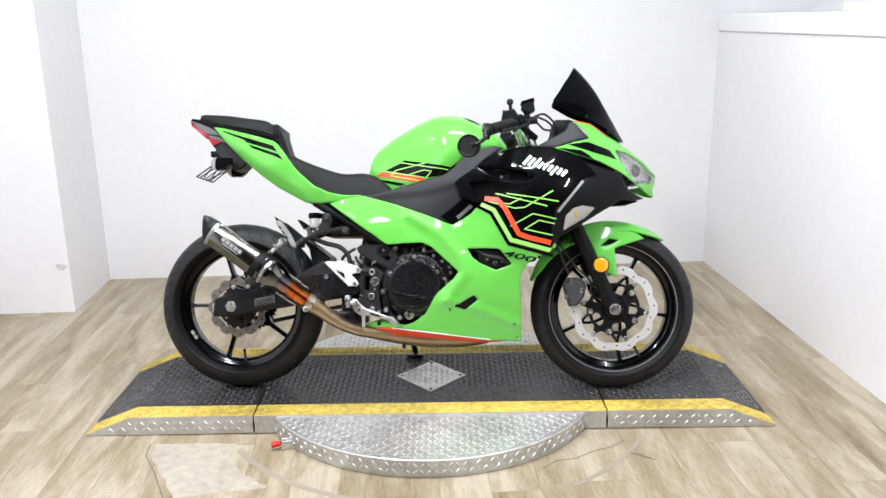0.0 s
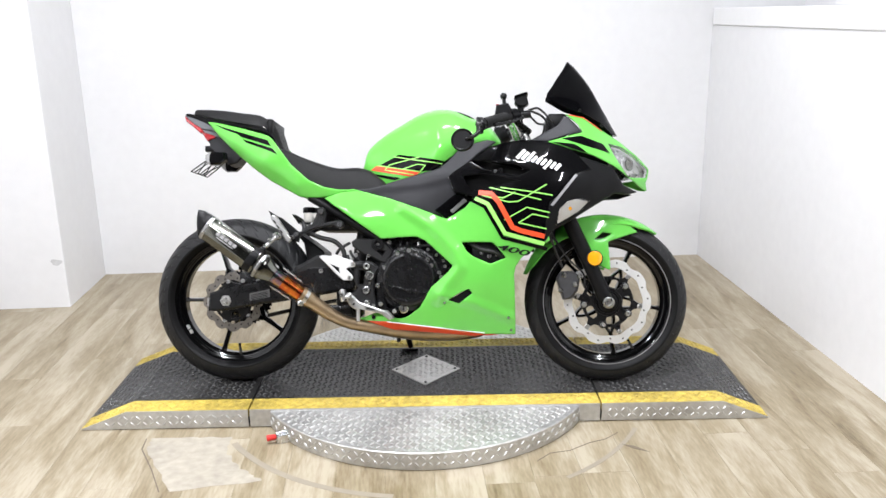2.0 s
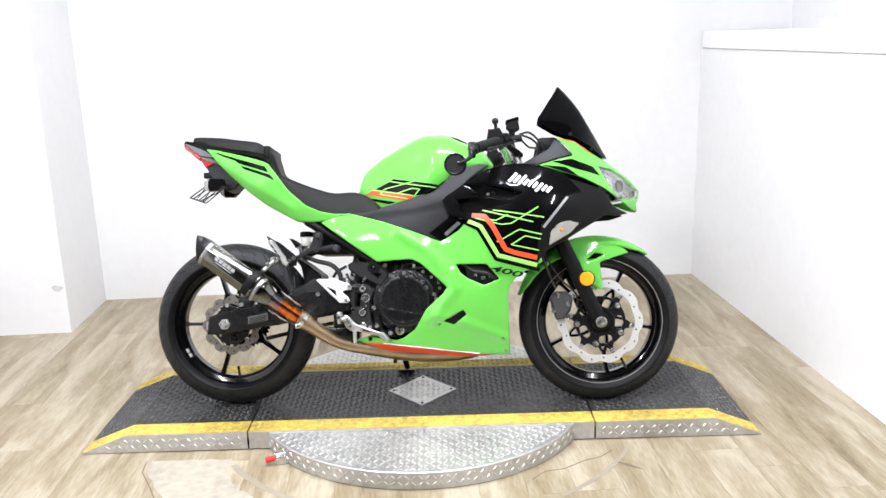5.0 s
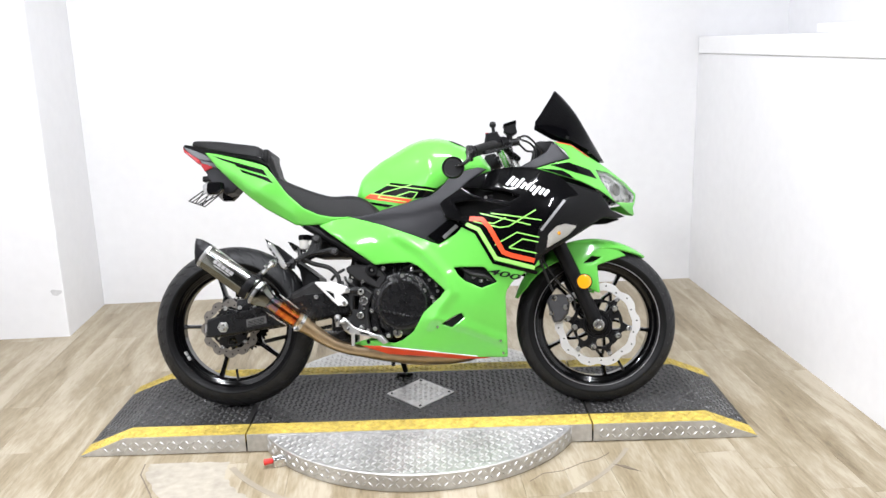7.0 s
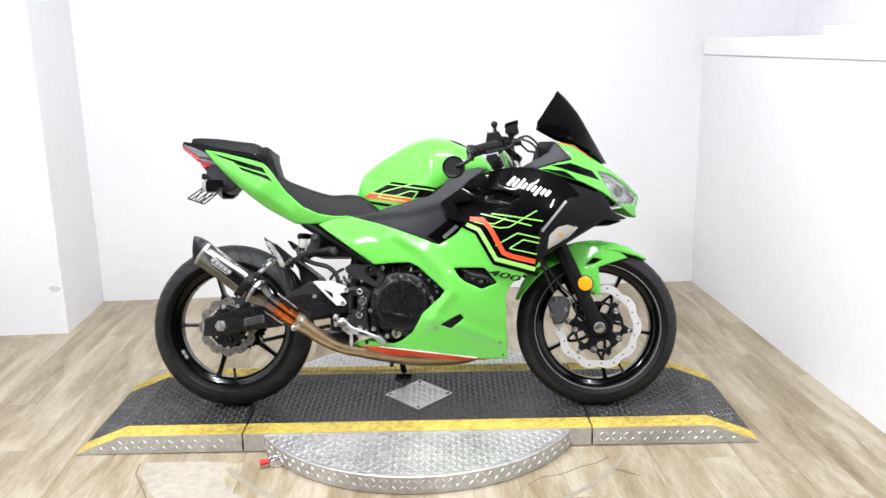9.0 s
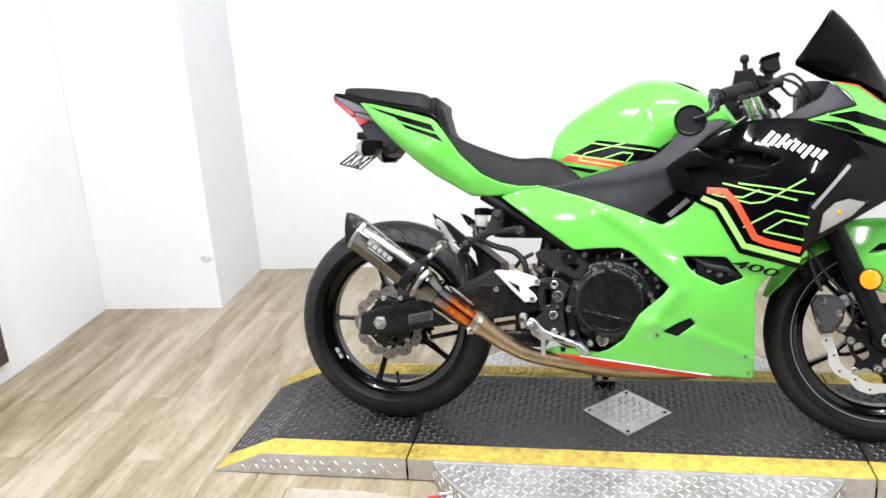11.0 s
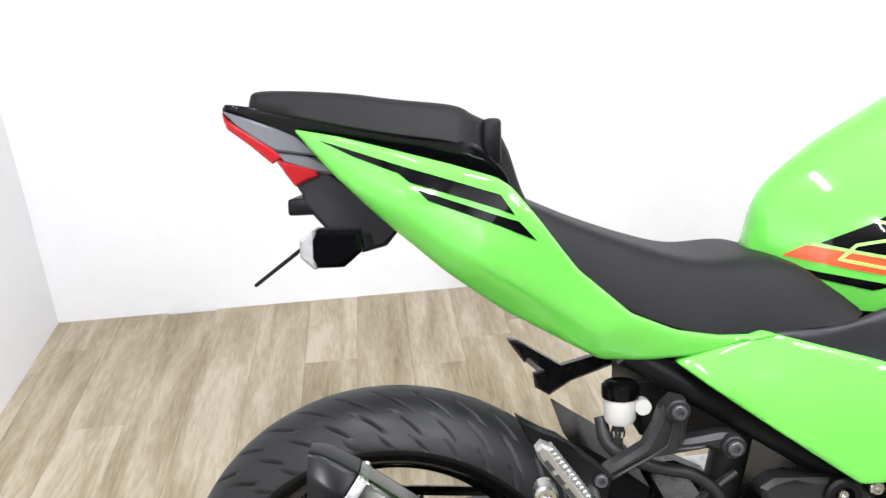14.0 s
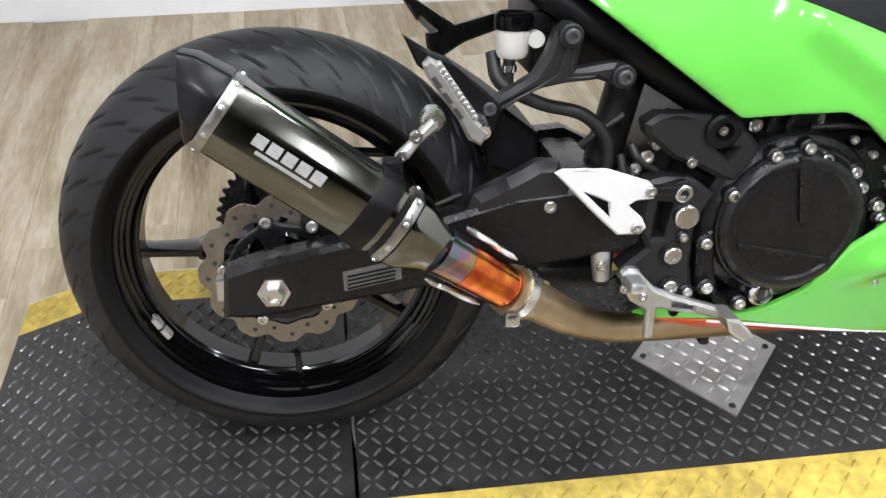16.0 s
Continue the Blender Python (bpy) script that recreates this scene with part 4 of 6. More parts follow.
# ---- exhaust ----
def silencer():
    root = new("silencer")
    root.parent = bike
    tagged(root, "smoked steel silencer with a black end cap")
    a, b = np.array((-0.542, -0.246, 0.424)), np.array((-0.710, -0.246, 0.5445))
    ax = (b - a) / np.linalg.norm(b - a)
    up = np.array((0.0, 0.0, 1.0)) - ax * ax[2]
    up /= np.linalg.norm(up)
    side = np.cross(up, ax)
    shape = []
    corners = [(0.041, -0.020), (0.041, 0.020), (0.024, 0.050), (-0.024, 0.050), (-0.041, 0.020), (-0.041, -0.020), (-0.024, -0.050), (0.024, -0.050)]
    for k, c in enumerate(corners):
        c, before, after = np.array(c), np.array(corners[k - 1]), np.array(corners[(k + 1) % 8])
        e0, e1 = (before - c) / np.linalg.norm(before - c), (after - c) / np.linalg.norm(after - c)
        for f0, f1, pull in ((0.006, 0, 1), (0.0025, 0, 0.9), (0, 0.0025, 0.9), (0, 0.006, 1)):
            p = c + e0 * f0 + e1 * f1
            shape.append((p[0] * (0.992 if pull < 1 else 1), p[1] * (0.992 if pull < 1 else 1)))
    def sec(dist, k, du=0.0):
        k *= 0.85
        c = a + ax * dist
        return [c + side * p * k + up * (q * k) + ax * du * (q / 0.050) for p, q in shape]
    ln = float(np.linalg.norm(b - a))
    rings("can", [sec(0.0, 0.99), sec(0.004, 1.0), sec(ln * 0.5, 1.0), sec(ln - 0.004, 1.0), sec(ln, 0.99)], M_CHROME, root, "mirror-like smoked steel sleeve")
    for d0, k in ((-0.020, 1.02), (ln - 0.002, 1.02)):
        band = rings("band", [sec(d0, k * 0.99), sec(d0 + 0.002, k), sec(d0 + 0.010, k), sec(d0 + 0.012, k * 0.99)], M_BAND, root, "bright riveted band")
        for i in (1, 5, 9, 13, 17, 21, 25, 29):
            q = sec(d0 + 0.006, k)[i]
            n = (q - (a + ax * (d0 + 0.006)))
            n /= np.linalg.norm(n)
            lathe("rivet", [(-0.001, 0.0036), (0.0012, 0.0034), (0.0022, 0.0018)], q, M_STEEL, band, "", 10, 40, tuple(n))
    rings("end_cap", [sec(ln + 0.012, 1.01), sec(ln + 0.015, 1.02), sec(ln + 0.036, 0.93, 0.016), sec(ln + 0.046, 0.76, 0.022), sec(ln + 0.043, 0.66, 0.018), sec(ln + 0.022, 0.58, 0.0)], M_CARBON, root, "faceted black end cap")
    rings("inlet_cone", [sec(-0.022, 1.0), sec(-0.035, 0.98), sec(-0.060, 0.70), sec(-0.078, 0.56)], M_CHROME, root, "smoked steel inlet cone")
    rings("clamp_strap", [sec(0.006, 1.02), sec(0.010, 1.045), sec(0.030, 1.045), sec(0.034, 1.02)], M_PLASTIC, root, "black rubber-lined strap")
    # maker's plate, plain bars
    face = lambda d, h, o=0.0366: a + ax * d + side * (o if side[1] < 0 else -o) + up * h
    rows = [(0.085, 0.172, 0.000, 0.013), (0.092, 0.160, -0.007, 0.0035)]
    for d0, d1, h, tall in rows:
        cnt = 5 if tall > 0.006 else 1
        for i in range(cnt):
            x0 = d0 + (d1 - d0) * i / cnt
            x1 = d0 + (d1 - d0) * (i + (0.80 if cnt > 1 else 1)) / cnt
            q = [face(x0, h), face(x1, h), face(x1, h + tall), face(x0, h + tall)]
            q2 = [face(x0, h, 0.033), face(x1, h, 0.033), face(x1, h + tall, 0.033), face(x0, h + tall, 0.033)]
            bm = bmesh.new()
            vs = [bm.verts.new(p) for p in q + q2]
            for f in ((0, 1, 2, 3), (4, 5, 6, 7), (0, 1, 5, 4), (1, 2, 6, 5), (2, 3, 7, 6), (3, 0, 4, 7)):
                bm.faces.new([vs[k] for k in f])
            part("nameplate_bar", bm, M_TAG, root, "grey etched bar")
    # link pipe
    p0 = a - ax * 0.070
    p2, p3 = np.array((-0.396, -0.219, 0.317)), np.array((-0.365, -0.206, 0.295))
    p1 = p0 + (p2 - p0) * 0.34
    tube("blued_pipe", [p0, p1], [0.029, 0.028], M_BLUEST, root, "blue-purple heat tinted pipe", 24, 4, False)
    tube("orange_pipe", [p1, p2], [0.0285, 0.0265], M_ORANGE, root, "orange burnt titanium pipe", 24, 4, False)
    tube("pipe_collar", [p2, p3], [0.031, 0.0295], M_BRONZE, root, "bronze clamp collar", 24, 4, False)
    tube("clamp_ring", [p2 + (p3 - p2) * 0.3, p2 + (p3 - p2) * 0.62], 0.0335, M_SILVER, root, "", 24, 2, False)
    lump("clamp_bolt", p2[0] - 0.004, p2[0] + 0.014, p2[1] - 0.030, p2[1] - 0.014, p2[2] - 0.040, p2[2] - 0.022, M_SILVER, root, "", 0.003)
    for off in (0.040, -0.038):
        q0, q1 = p0 + (p1 - p0) * 0.35 + up * off, p1 + (p2 - p1) * 0.80 + up * off * 0.92
        coil = [q0 + (q1 - q0) * t / 110 + 0.0034 * min(1, t / 14, (110 - t) / 14) * (math.cos(t * 1.6) * side + math.sin(t * 1.6) * up) for t in range(111)]
        tube("spring", coil, 0.0013, M_STEEL, root, "small retaining spring", 6, 2)
    return root


silencer()
lathe("strap_lug", [(0.020, 0.010), (0.016, 0.014), (-0.008, 0.014), (-0.012, 0.011), (-0.012, 0.006), (-0.006, 0.005)], (-0.488, -0.190, 0.520), M_SILVER, None, "silver exhaust hanger", 20)
tube("hanger_link", [(-0.488, -0.196, 0.518), (-0.506, -0.202, 0.500), (-0.522, -0.208, 0.484)], [0.009, 0.006, 0.008], M_CAST, None, "cast aluminium hanger link", 12)
for u, w in ((-0.508, 0.506), (-0.524, 0.484)):
    bolt(u, -0.210, w, 0.0075)
lump("strap_ear", -0.545, -0.522, -0.222, -0.200, 0.452, 0.482, M_PLASTIC, None, "black strap ear", 0.004)
tube("header_pipe", [(-0.366, -0.206, 0.295), (-0.346, -0.196, 0.281), (-0.312, -0.180, 0.255), (-0.268, -0.158, 0.228), (-0.226, -0.142, 0.212), (-0.180, -0.125, 0.203), (-0.060, -0.075, 0.185), (0.04, -0.05, 0.178), (0.16, -0.04, 0.180), (0.25, -0.03, 0.20), (0.31, -0.02, 0.30), (0.27, 0.0, 0.42)], [0.0265, 0.0255, 0.024, 0.0215, 0.021, 0.022, 0.030, 0.034, 0.032, 0.026, 0.024, 0.024], M_BRONZE, None, "bronze tinted exhaust header", 22)
lump("header_bracket", -0.072, -0.058, -0.085, -0.065, 0.142, 0.165, M_ENGINE, None, "", 0.004)

# ---- engine ----
prism("crankcase", [(-0.17, 0.26), (-0.10, 0.235), (0.06, 0.24), (0.13, 0.30), (0.16, 0.42), (0.10, 0.52), (-0.04, 0.53), (-0.15, 0.50), (-0.19, 0.42)], -0.118, 0.118, M_ENGINE, None, "black painted engine block", 0.012)
prism("cylinder_head", [(0.00, 0.50), (0.16, 0.42), (0.26, 0.52), (0.20, 0.62), (0.04, 0.62)], -0.105, 0.105, M_ENGINE, None, "black cylinder head", 0.010)
prism("oil_pan", [(-0.10, 0.24), (0.10, 0.24), (0.08, 0.195), (-0.08, 0.195)], -0.08, 0.08, M_ENGINE, None, "", 0.008)
CX, CW = -0.022, 0.371
cover = lathe("clutch_cover", [(-0.110, 0.116), (-0.148, 0.116), (-0.153, 0.112), (-0.155, 0.104), (-0.158, 0.100), (-0.168, 0.096), (-0.176, 0.090), (-0.178, 0.084), (-0.178, 0.078), (-0.1745, 0.075), (-0.1745, 0.0)], (CX, 0, CW), M_ENGINE, None, "black round clutch cover", 72)
lathe("cover_ring", [(-0.160, 0.0995), (-0.166, 0.0995), (-0.167, 0.0965), (-0.164, 0.0950)], (CX, 0, CW), M_ENGINE, cover, "", 72)
for u, w in ((-0.132, 0.346), (-0.121, 0.282), (-0.107, 0.410), (-0.062, 0.461), (0.003, 0.456), (0.045, 0.438), (0.058, 0.417), (0.086, 0.392), (0.094, 0.376), (-0.072, 0.256), (-0.022, 0.471)):
    lathe("bolt_boss", [(-0.112, 0.0125), (-0.168, 0.0115), (-0.170, 0.009)], (u, 0, w), M_ENGINE, cover, "", 14)
    bolt(u, -0.170, w, 0.0078, cover)
prism("cover_rib", [(CX + 0.004, 0.374), (CX + 0.016, 0.374), (CX + 0.002, 0.462), (CX - 0.014, 0.462)], -0.181, -0.170, M_ENGINE, cover, "", 0.002)
prism("cover_lip", [(CX - 0.074, 0.349), (CX + 0.058, 0.323), (CX + 0.056, 0.315), (CX - 0.072, 0.341)], -0.179, -0.171, M_ENGINE, cover, "", 0.002)
prism("cover_flange", [(-0.140, 0.350), (-0.120, 0.360), (-0.112, 0.318), (-0.100, 0.270), (-0.050, 0.242), (-0.095, 0.250), (-0.132, 0.285)], -0.162, -0.120, M_ENGINE, cover, "", 0.004)
lathe("filler_cap", [(-0.150, 0.017), (-0.164, 0.017), (-0.168, 0.013), (-0.163, 0.010)], (-0.040, 0, 0.266), M_SILVER, cover, "silver oil filler cap", 20)
prism("cap_slot", [(-0.043, 0.258), (-0.037, 0.258), (-0.037, 0.274), (-0.043, 0.274)], -0.1688, -0.160, M_SEAM, cover, "", 0.0)
prism("water_pump", [(0.060, 0.36), (0.12, 0.40), (0.12, 0.45), (0.075, 0.48), (0.04, 0.46)], -0.150, -0.10, M_ENGINE, None, "black pump housing", 0.008)
for u, w in ((0.075, 0.455), (0.105, 0.415), (0.085, 0.395), (0.045, 0.475), (0.10, 0.435)):
    bolt(u, -0.150, w, 0.006)
for u0, w0, u1, w1 in ((-0.02, 0.50, 0.10, 0.515), (0.0, 0.485, 0.12, 0.47), (0.02, 0.53, 0.15, 0.50)):
    tube("cable", [(u0, -0.125, w0), ((u0 + u1) / 2, -0.138, (w0 + w1) / 2 + 0.012), (u1, -0.12, w1)], 0.005, M_HOSE, None, "", 8)
lump("starter_motor", -0.09, 0.02, -0.115, -0.06, 0.495, 0.53, M_ENGINE, None, "", 0.012)
for u in (-0.060, -0.035, 0.005):
    lump("terminal", u, u + 0.010, -0.130, -0.115, 0.468, 0.505, M_SILVER if u > 0 else M_ENGINE, None, "", 0.003)
# chassis plates
pivot = prism("pivot_plate", [(-0.218, 0.428), (-0.197, 0.434), (-0.159, 0.432), (-0.128, 0.410), (-0.146, 0.368), (-0.144, 0.313), (-0.134, 0.270), (-0.158, 0.263), (-0.208, 0.266), (-0.238, 0.308), (-0.205, 0.338), (-0.222, 0.368)], -0.164, -0.122, M_SATIN, None, "black footrest plate", 0.006, [[(-0.198, 0.400), (-0.178, 0.398), (-0.184, 0.352), (-0.200, 0.352)]])
for u, w, r in ((-0.172, 0.415, 0.0115), (-0.163, 0.355, 0.006), (-0.173, 0.330, 0.012), (-0.170, 0.284, 0.010), (-0.146, 0.276, 0.007), (-0.218, 0.308, 0.006)):
    lathe("bolt_boss", [(-0.150, r * 1.45), (-0.167, r * 1.4), (-0.168, r * 1.2)], (u, 0, w), M_ENGINE, pivot, "", 16)
    bolt(u, -0.168, w, r, pivot)
lathe("pivot_bolt", [(-0.160, 0.016), (-0.170, 0.016), (-0.172, 0.014)], (-0.162, 0, 0.382), M_SILVER, pivot, "large silver pivot bolt", 24)
upper = prism("frame_plate", [(-0.228, 0.502), (-0.212, 0.513), (-0.142, 0.512), (-0.108, 0.502), (-0.078, 0.470), (-0.083, 0.452), (-0.105, 0.424), (-0.125, 0.430), (-0.152, 0.444), (-0.186, 0.456), (-0.224, 0.486)], -0.160, -0.122, M_SATIN, None, "black frame plate", 0.006, [[(-0.138, 0.472), (-0.108, 0.468), (-0.118, 0.456)]])
lathe("frame_boss", [(-0.152, 0.022), (-0.166, 0.022), (-0.169, 0.018), (-0.169, 0.012), (-0.160, 0.011), (-0.160, 0.0)], (-0.133, 0, 0.493), M_PLASTIC, upper, "", 28)
bolt(-0.133, -0.160, 0.493, 0.007, upper)
bolt(-0.092, -0.158, 0.499, 0.009, upper)
bolt(-0.165, -0.160, 0.453, 0.007, upper)
for s in (-1, 1):
    tube("subframe_rail", [(-0.385, s * 0.118, 0.668), (-0.26, s * 0.124, 0.592), (-0.118, s * 0.128, 0.502)], 0.0165, M_PLASTIC, None, "black steel subframe rail", 16)
    tube("seat_rail", [(-0.56, s * 0.07, 0.83), (-0.40, s * 0.09, 0.70), (-0.30, s * 0.10, 0.66), (0.05, s * 0.11, 0.64)], 0.013, M_PLASTIC, None, "", 12)
lump("battery_tray", -0.36, -0.12, -0.095, 0.095, 0.545, 0.67, M_PLASTIC, None, "", 0.01)
lump("airbox", -0.06, 0.18, -0.10, 0.10, 0.60, 0.70, M_PLASTIC, None, "", 0.015)
for u0, w0, u1, w1, v in ((-0.235, 0.47, -0.20, 0.435, -0.135), (-0.245, 0.455, -0.215, 0.40, -0.128), (-0.29, 0.46, -0.24, 0.50, -0.105)):
    tube("hose", [(u0, v, w0), ((u0 + u1) / 2 - 0.008, v - 0.008, (w0 + w1) / 2), (u1, v, w1)], 0.0055, M_HOSE, None, "", 8)
for u, w, r in ((-0.215, 0.455, 0.009), (-0.228, 0.440, 0.007), (-0.205, 0.470, 0.006)):
    bolt(u, -0.140, w, r)
# passenger footrests
YB_ = [(-0.446, 0.502), (-0.432, 0.494), (-0.411, 0.524), (-0.366, 0.547), (-0.334, 0.554), (-0.295, 0.558), (-0.272, 0.550), (-0.258, 0.560), (-0.264, 0.576), (-0.282, 0.577), (-0.322, 0.570), (-0.318, 0.602), (-0.322, 0.620), (-0.338, 0.624), (-0.350, 0.612), (-0.357, 0.589), (-0.370, 0.564), (-0.412, 0.538)]
br = prism("peg_bracket", YB_, -0.168, -0.138, M_SATIN, None, "black cast footrest bracket", 0.006)
prism("bracket_web", [(-0.424, 0.520), (-0.366, 0.552), (-0.345, 0.566), (-0.336, 0.600), (-0.330, 0.600), (-0.332, 0.562), (-0.300, 0.564), (-0.300, 0.561), (-0.360, 0.552), (-0.418, 0.518)], -0.1715, -0.160, M_SATIN, br, "", 0.0015)
for q in ((-0.334, -0.168, 0.610), (-0.268, -0.168, 0.563)):
    lathe("bolt_boss", [(-0.150, 0.014), (-0.176, 0.014), (-0.178, 0.012)], (q[0], 0, q[2]), M_SATIN, br, "", 18)
    bolt(q[0], -0.178, q[2], 0.009, br, M_CALIPER)
PEG = [(-0.500, 0.577), (-0.503, 0.587), (-0.497, 0.595), (-0.487, 0.590), (-0.466, 0.558), (-0.444, 0.527), (-0.427, 0.511), (-0.437, 0.497), (-0.451, 0.504), (-0.464, 0.528)]
peg = prism("footpeg", PEG, -0.224, -0.202, M_CAST, br, "silver ribbed folding footrest", 0.004)
for f in np.linspace(0.04, 0.92, 12):
    c = np.array((-0.487, 0.589)) + f * np.array((0.046, -0.064))
    lathe("peg_tooth", [(-0.204, 0.0036), (-0.223, 0.0034), (-0.2245, 0.0020)], (c[0], 0, c[1]), M_CAST, peg, "", 8)
for f in (0.10, 0.36, 0.62):
    c = np.array((-0.497, 0.584)) + f * np.array((0.046, -0.066))
    prism("peg_slot", [tuple(c + np.array(d)) for d in ((-0.002, -0.004), (0.002, -0.001), (0.011, -0.013), (0.006, -0.015))], -0.2246, -0.223, M_SEAM, peg, "", 0)
prism("peg_guard", [(-0.522, 0.612), (-0.493, 0.594), (-0.474, 0.586), (-0.424, 0.546), (-0.408, 0.530), (-0.414, 0.500), (-0.440, 0.506), (-0.482, 0.560), (-0.506, 0.579)], -0.176, -0.160, M_PLASTIC, br, "black guard plate", 0.003)
tube("peg_pivot", [(-0.434, -0.150, 0.520), (-0.434, -0.222, 0.512)], 0.008, M_STEEL, peg, "", 10)
bolt(-0.422, -0.176, 0.528, 0.008, br, M_CALIPER)
# the far one, folded up
FARB = [(-0.510, 0.623), (-0.495, 0.621), (-0.427, 0.578), (-0.349, 0.600), (-0.330, 0.583), (-0.412, 0.553), (-0.445, 0.531), (-0.467, 0.544), (-0.470, 0.565), (-0.449, 0.568), (-0.478, 0.593), (-0.483, 0.584)]
fbr = prism("peg_bracket", FARB, 0.135, 0.160, M_ENGINE, None, "black cast footrest bracket", 0.005)
prism("footpeg", [(-0.482, 0.600), (-0.450, 0.570), (-0.460, 0.564), (-0.490, 0.592)], 0.150, 0.172, M_CAST, fbr, "silver ribbed folding footrest", 0.003)
# rear brake reservoir
RX, RV, RW = -0.388, -0.112, 0.594
res = lathe("fluid_reservoir", [(-0.020, 0.010), (-0.018, 0.0165), (-0.012, 0.0195), (0.014, 0.0205), (0.016, 0.018)], (RX, RV, RW), M_MILK, None, "milky brake fluid reservoir", 24, 35, (0, 0, 1))
lathe("cap", [(0.015, 0.0225), (0.020, 0.0235), (0.031, 0.0235), (0.035, 0.019), (0.034, 0.0)], (RX, RV, RW), M_GLOSS, res, "ribbed black cap", 20, 30, (0, 0, 1))
lathe("reservoir_ear", [(-0.008, 0.010), (0.006, 0.010), (0.008, 0.008)], (RX + 0.026, RV - 0.004, RW + 0.004), M_MILK, res, "", 18)
lump("reservoir_tab", RX + 0.020, RX + 0.046, RV + 0.004, RV + 0.012, RW + 0.010, RW + 0.034, M_PLASTIC, res, "", 0.002)
tube("reservoir_hose", [(RX - 0.002, RV, RW - 0.018), (RX - 0.003, RV, RW - 0.040), (RX - 0.002, RV + 0.004, RW - 0.066)], 0.0075, M_HOSE, res, "", 10)
lathe("hose_clip", [(-0.004, 0.0090), (0.004, 0.0090)], (RX - 0.002, RV, RW - 0.032), M_STEEL, res, "", 14, 35, (0, 0, 1))
# heel plate, pedal and rider footrest
HEEL = [(-0.339, 0.448), (-0.330, 0.453), (-0.275, 0.452), (-0.222, 0.435), (-0.210, 0.424), (-0.213, 0.412), (-0.234, 0.410), (-0.243, 0.404), (-0.224, 0.387), (-0.217, 0.374), (-0.224, 0.365), (-0.253, 0.365), (-0.285, 0.394)]
heel = prism("heel_plate", HEEL, -0.180, -0.172, M_WHITE, None, "white pierced heel plate", 0.0025, [[(-0.302, 0.424), (-0.269, 0.409), (-0.265, 0.389)]])
bolt(-0.219, -0.180, 0.423, 0.007, heel)
bolt(-0.231, -0.180, 0.375, 0.007, heel)
lump("heel_stay", -0.228, -0.165, -0.173, -0.152, 0.412, 0.426, M_ENGINE, None, "", 0.003)
mcyl = tube("master_cylinder", [(-0.259, -0.146, 0.350), (-0.260, -0.147, 0.322), (-0.256, -0.148, 0.290)], [0.010, 0.013, 0.011], M_CAST, None, "silver rear master cylinder", 14)
bolt(-0.262, -0.160, 0.314, 0.007, mcyl)
tube("pushrod", [(-0.228, -0.14, 0.44), (-0.246, -0.14, 0.35)], 0.005, M_STEEL, None, "", 8)
PEDAL = [(-0.243, 0.314), (-0.236, 0.322), (-0.226, 0.321), (-0.211, 0.306), (-0.196, 0.291), (-0.172, 0.281), (-0.107, 0.260), (-0.090, 0.248), (-0.100, 0.243), (-0.150, 0.257), (-0.192, 0.264), (-0.206, 0.262), (-0.228, 0.276), (-0.240, 0.300)]
pedal = prism("brake_pedal", PEDAL, -0.192, -0.174, M_CAST, None, "cast aluminium brake pedal", 0.004, [[(-0.172, 0.272), (-0.142, 0.264), (-0.142, 0.259), (-0.170, 0.264)]])
prism("pedal_tip", [(-0.112, 0.262), (-0.094, 0.260), (-0.078, 0.244), (-0.070, 0.234), (-0.084, 0.228), (-0.104, 0.242)], -0.225, -0.176, M_CAST, pedal, "", 0.004)
tube("pedal_arm", [(-0.198, -0.184, 0.272), (-0.197, -0.186, 0.222)], 0.0070, M_CAST, pedal, "", 12)
lump("rider_footrest", -0.242, -0.220, -0.222, -0.172, 0.300, 0.316, M_CAST, None, "aluminium rider footrest", 0.006)
for u, w in ((-0.240, 0.296), (-0.214, 0.284)):
    bolt(u, -0.192, w, 0.006, pedal)
# side stand on the far side
stand = tube("side_stand", [(-0.10, 0.10, 0.26), (-0.07, 0.18, 0.19), (-0.05, 0.262, 0.100)], [0.014, 0.012, 0.011], M_ENGINE, None, "black side stand", 12)
lump("stand_foot", -0.085, -0.020, 0.250, 0.295, 0.082, 0.092, M_ENGINE, stand, "", 0.003)

# ---- tank ----
TOP = spline([(-0.206, 0.790), (-0.187, 0.852), (-0.134, 0.903), (-0.070, 0.945), (0.010, 0.990), (0.078, 1.006), (0.142, 0.998), (0.205, 0.970), (0.268, 0.936), (0.305, 0.890)], 6)
LOW = [(-0.206, 0.765), (-0.187, 0.757), (-0.138, 0.705), (-0.056, 0.700), (0.044, 0.735), (0.105, 0.795), (0.165, 0.835), (0.246, 0.850), (0.305, 0.850)]
WIDE = [(-0.206, 0.024), (-0.187, 0.046), (-0.134, 0.084), (-0.070, 0.112), (0.010, 0.135), (0.080, 0.158), (0.142, 0.158), (0.205, 0.146), (0.268, 0.120), (0.305, 0.080)]
tab = lambda pts, x: np.interp(x, [p[0] for p in pts], [p[1] for p in pts])


def tank_half(q):
    """The tank's half width at (u, w)."""
    q = np.atleast_2d(np.array(q, float))
    hi, lo, hw = tab(TOP, q[:, 0]), tab(LOW, q[:, 0]), tab(WIDE, q[:, 0])
    f = np.clip((q[:, 1] - lo) / np.maximum(hi - lo, 1e-6), 0, 1)
    bulge = np.clip((0.42 - f) / 0.42, 0, 1)
    return hw * (1 - f ** 1.85) ** (1 / 1.75) * (1 - 0.16 * bulge ** 1.6)


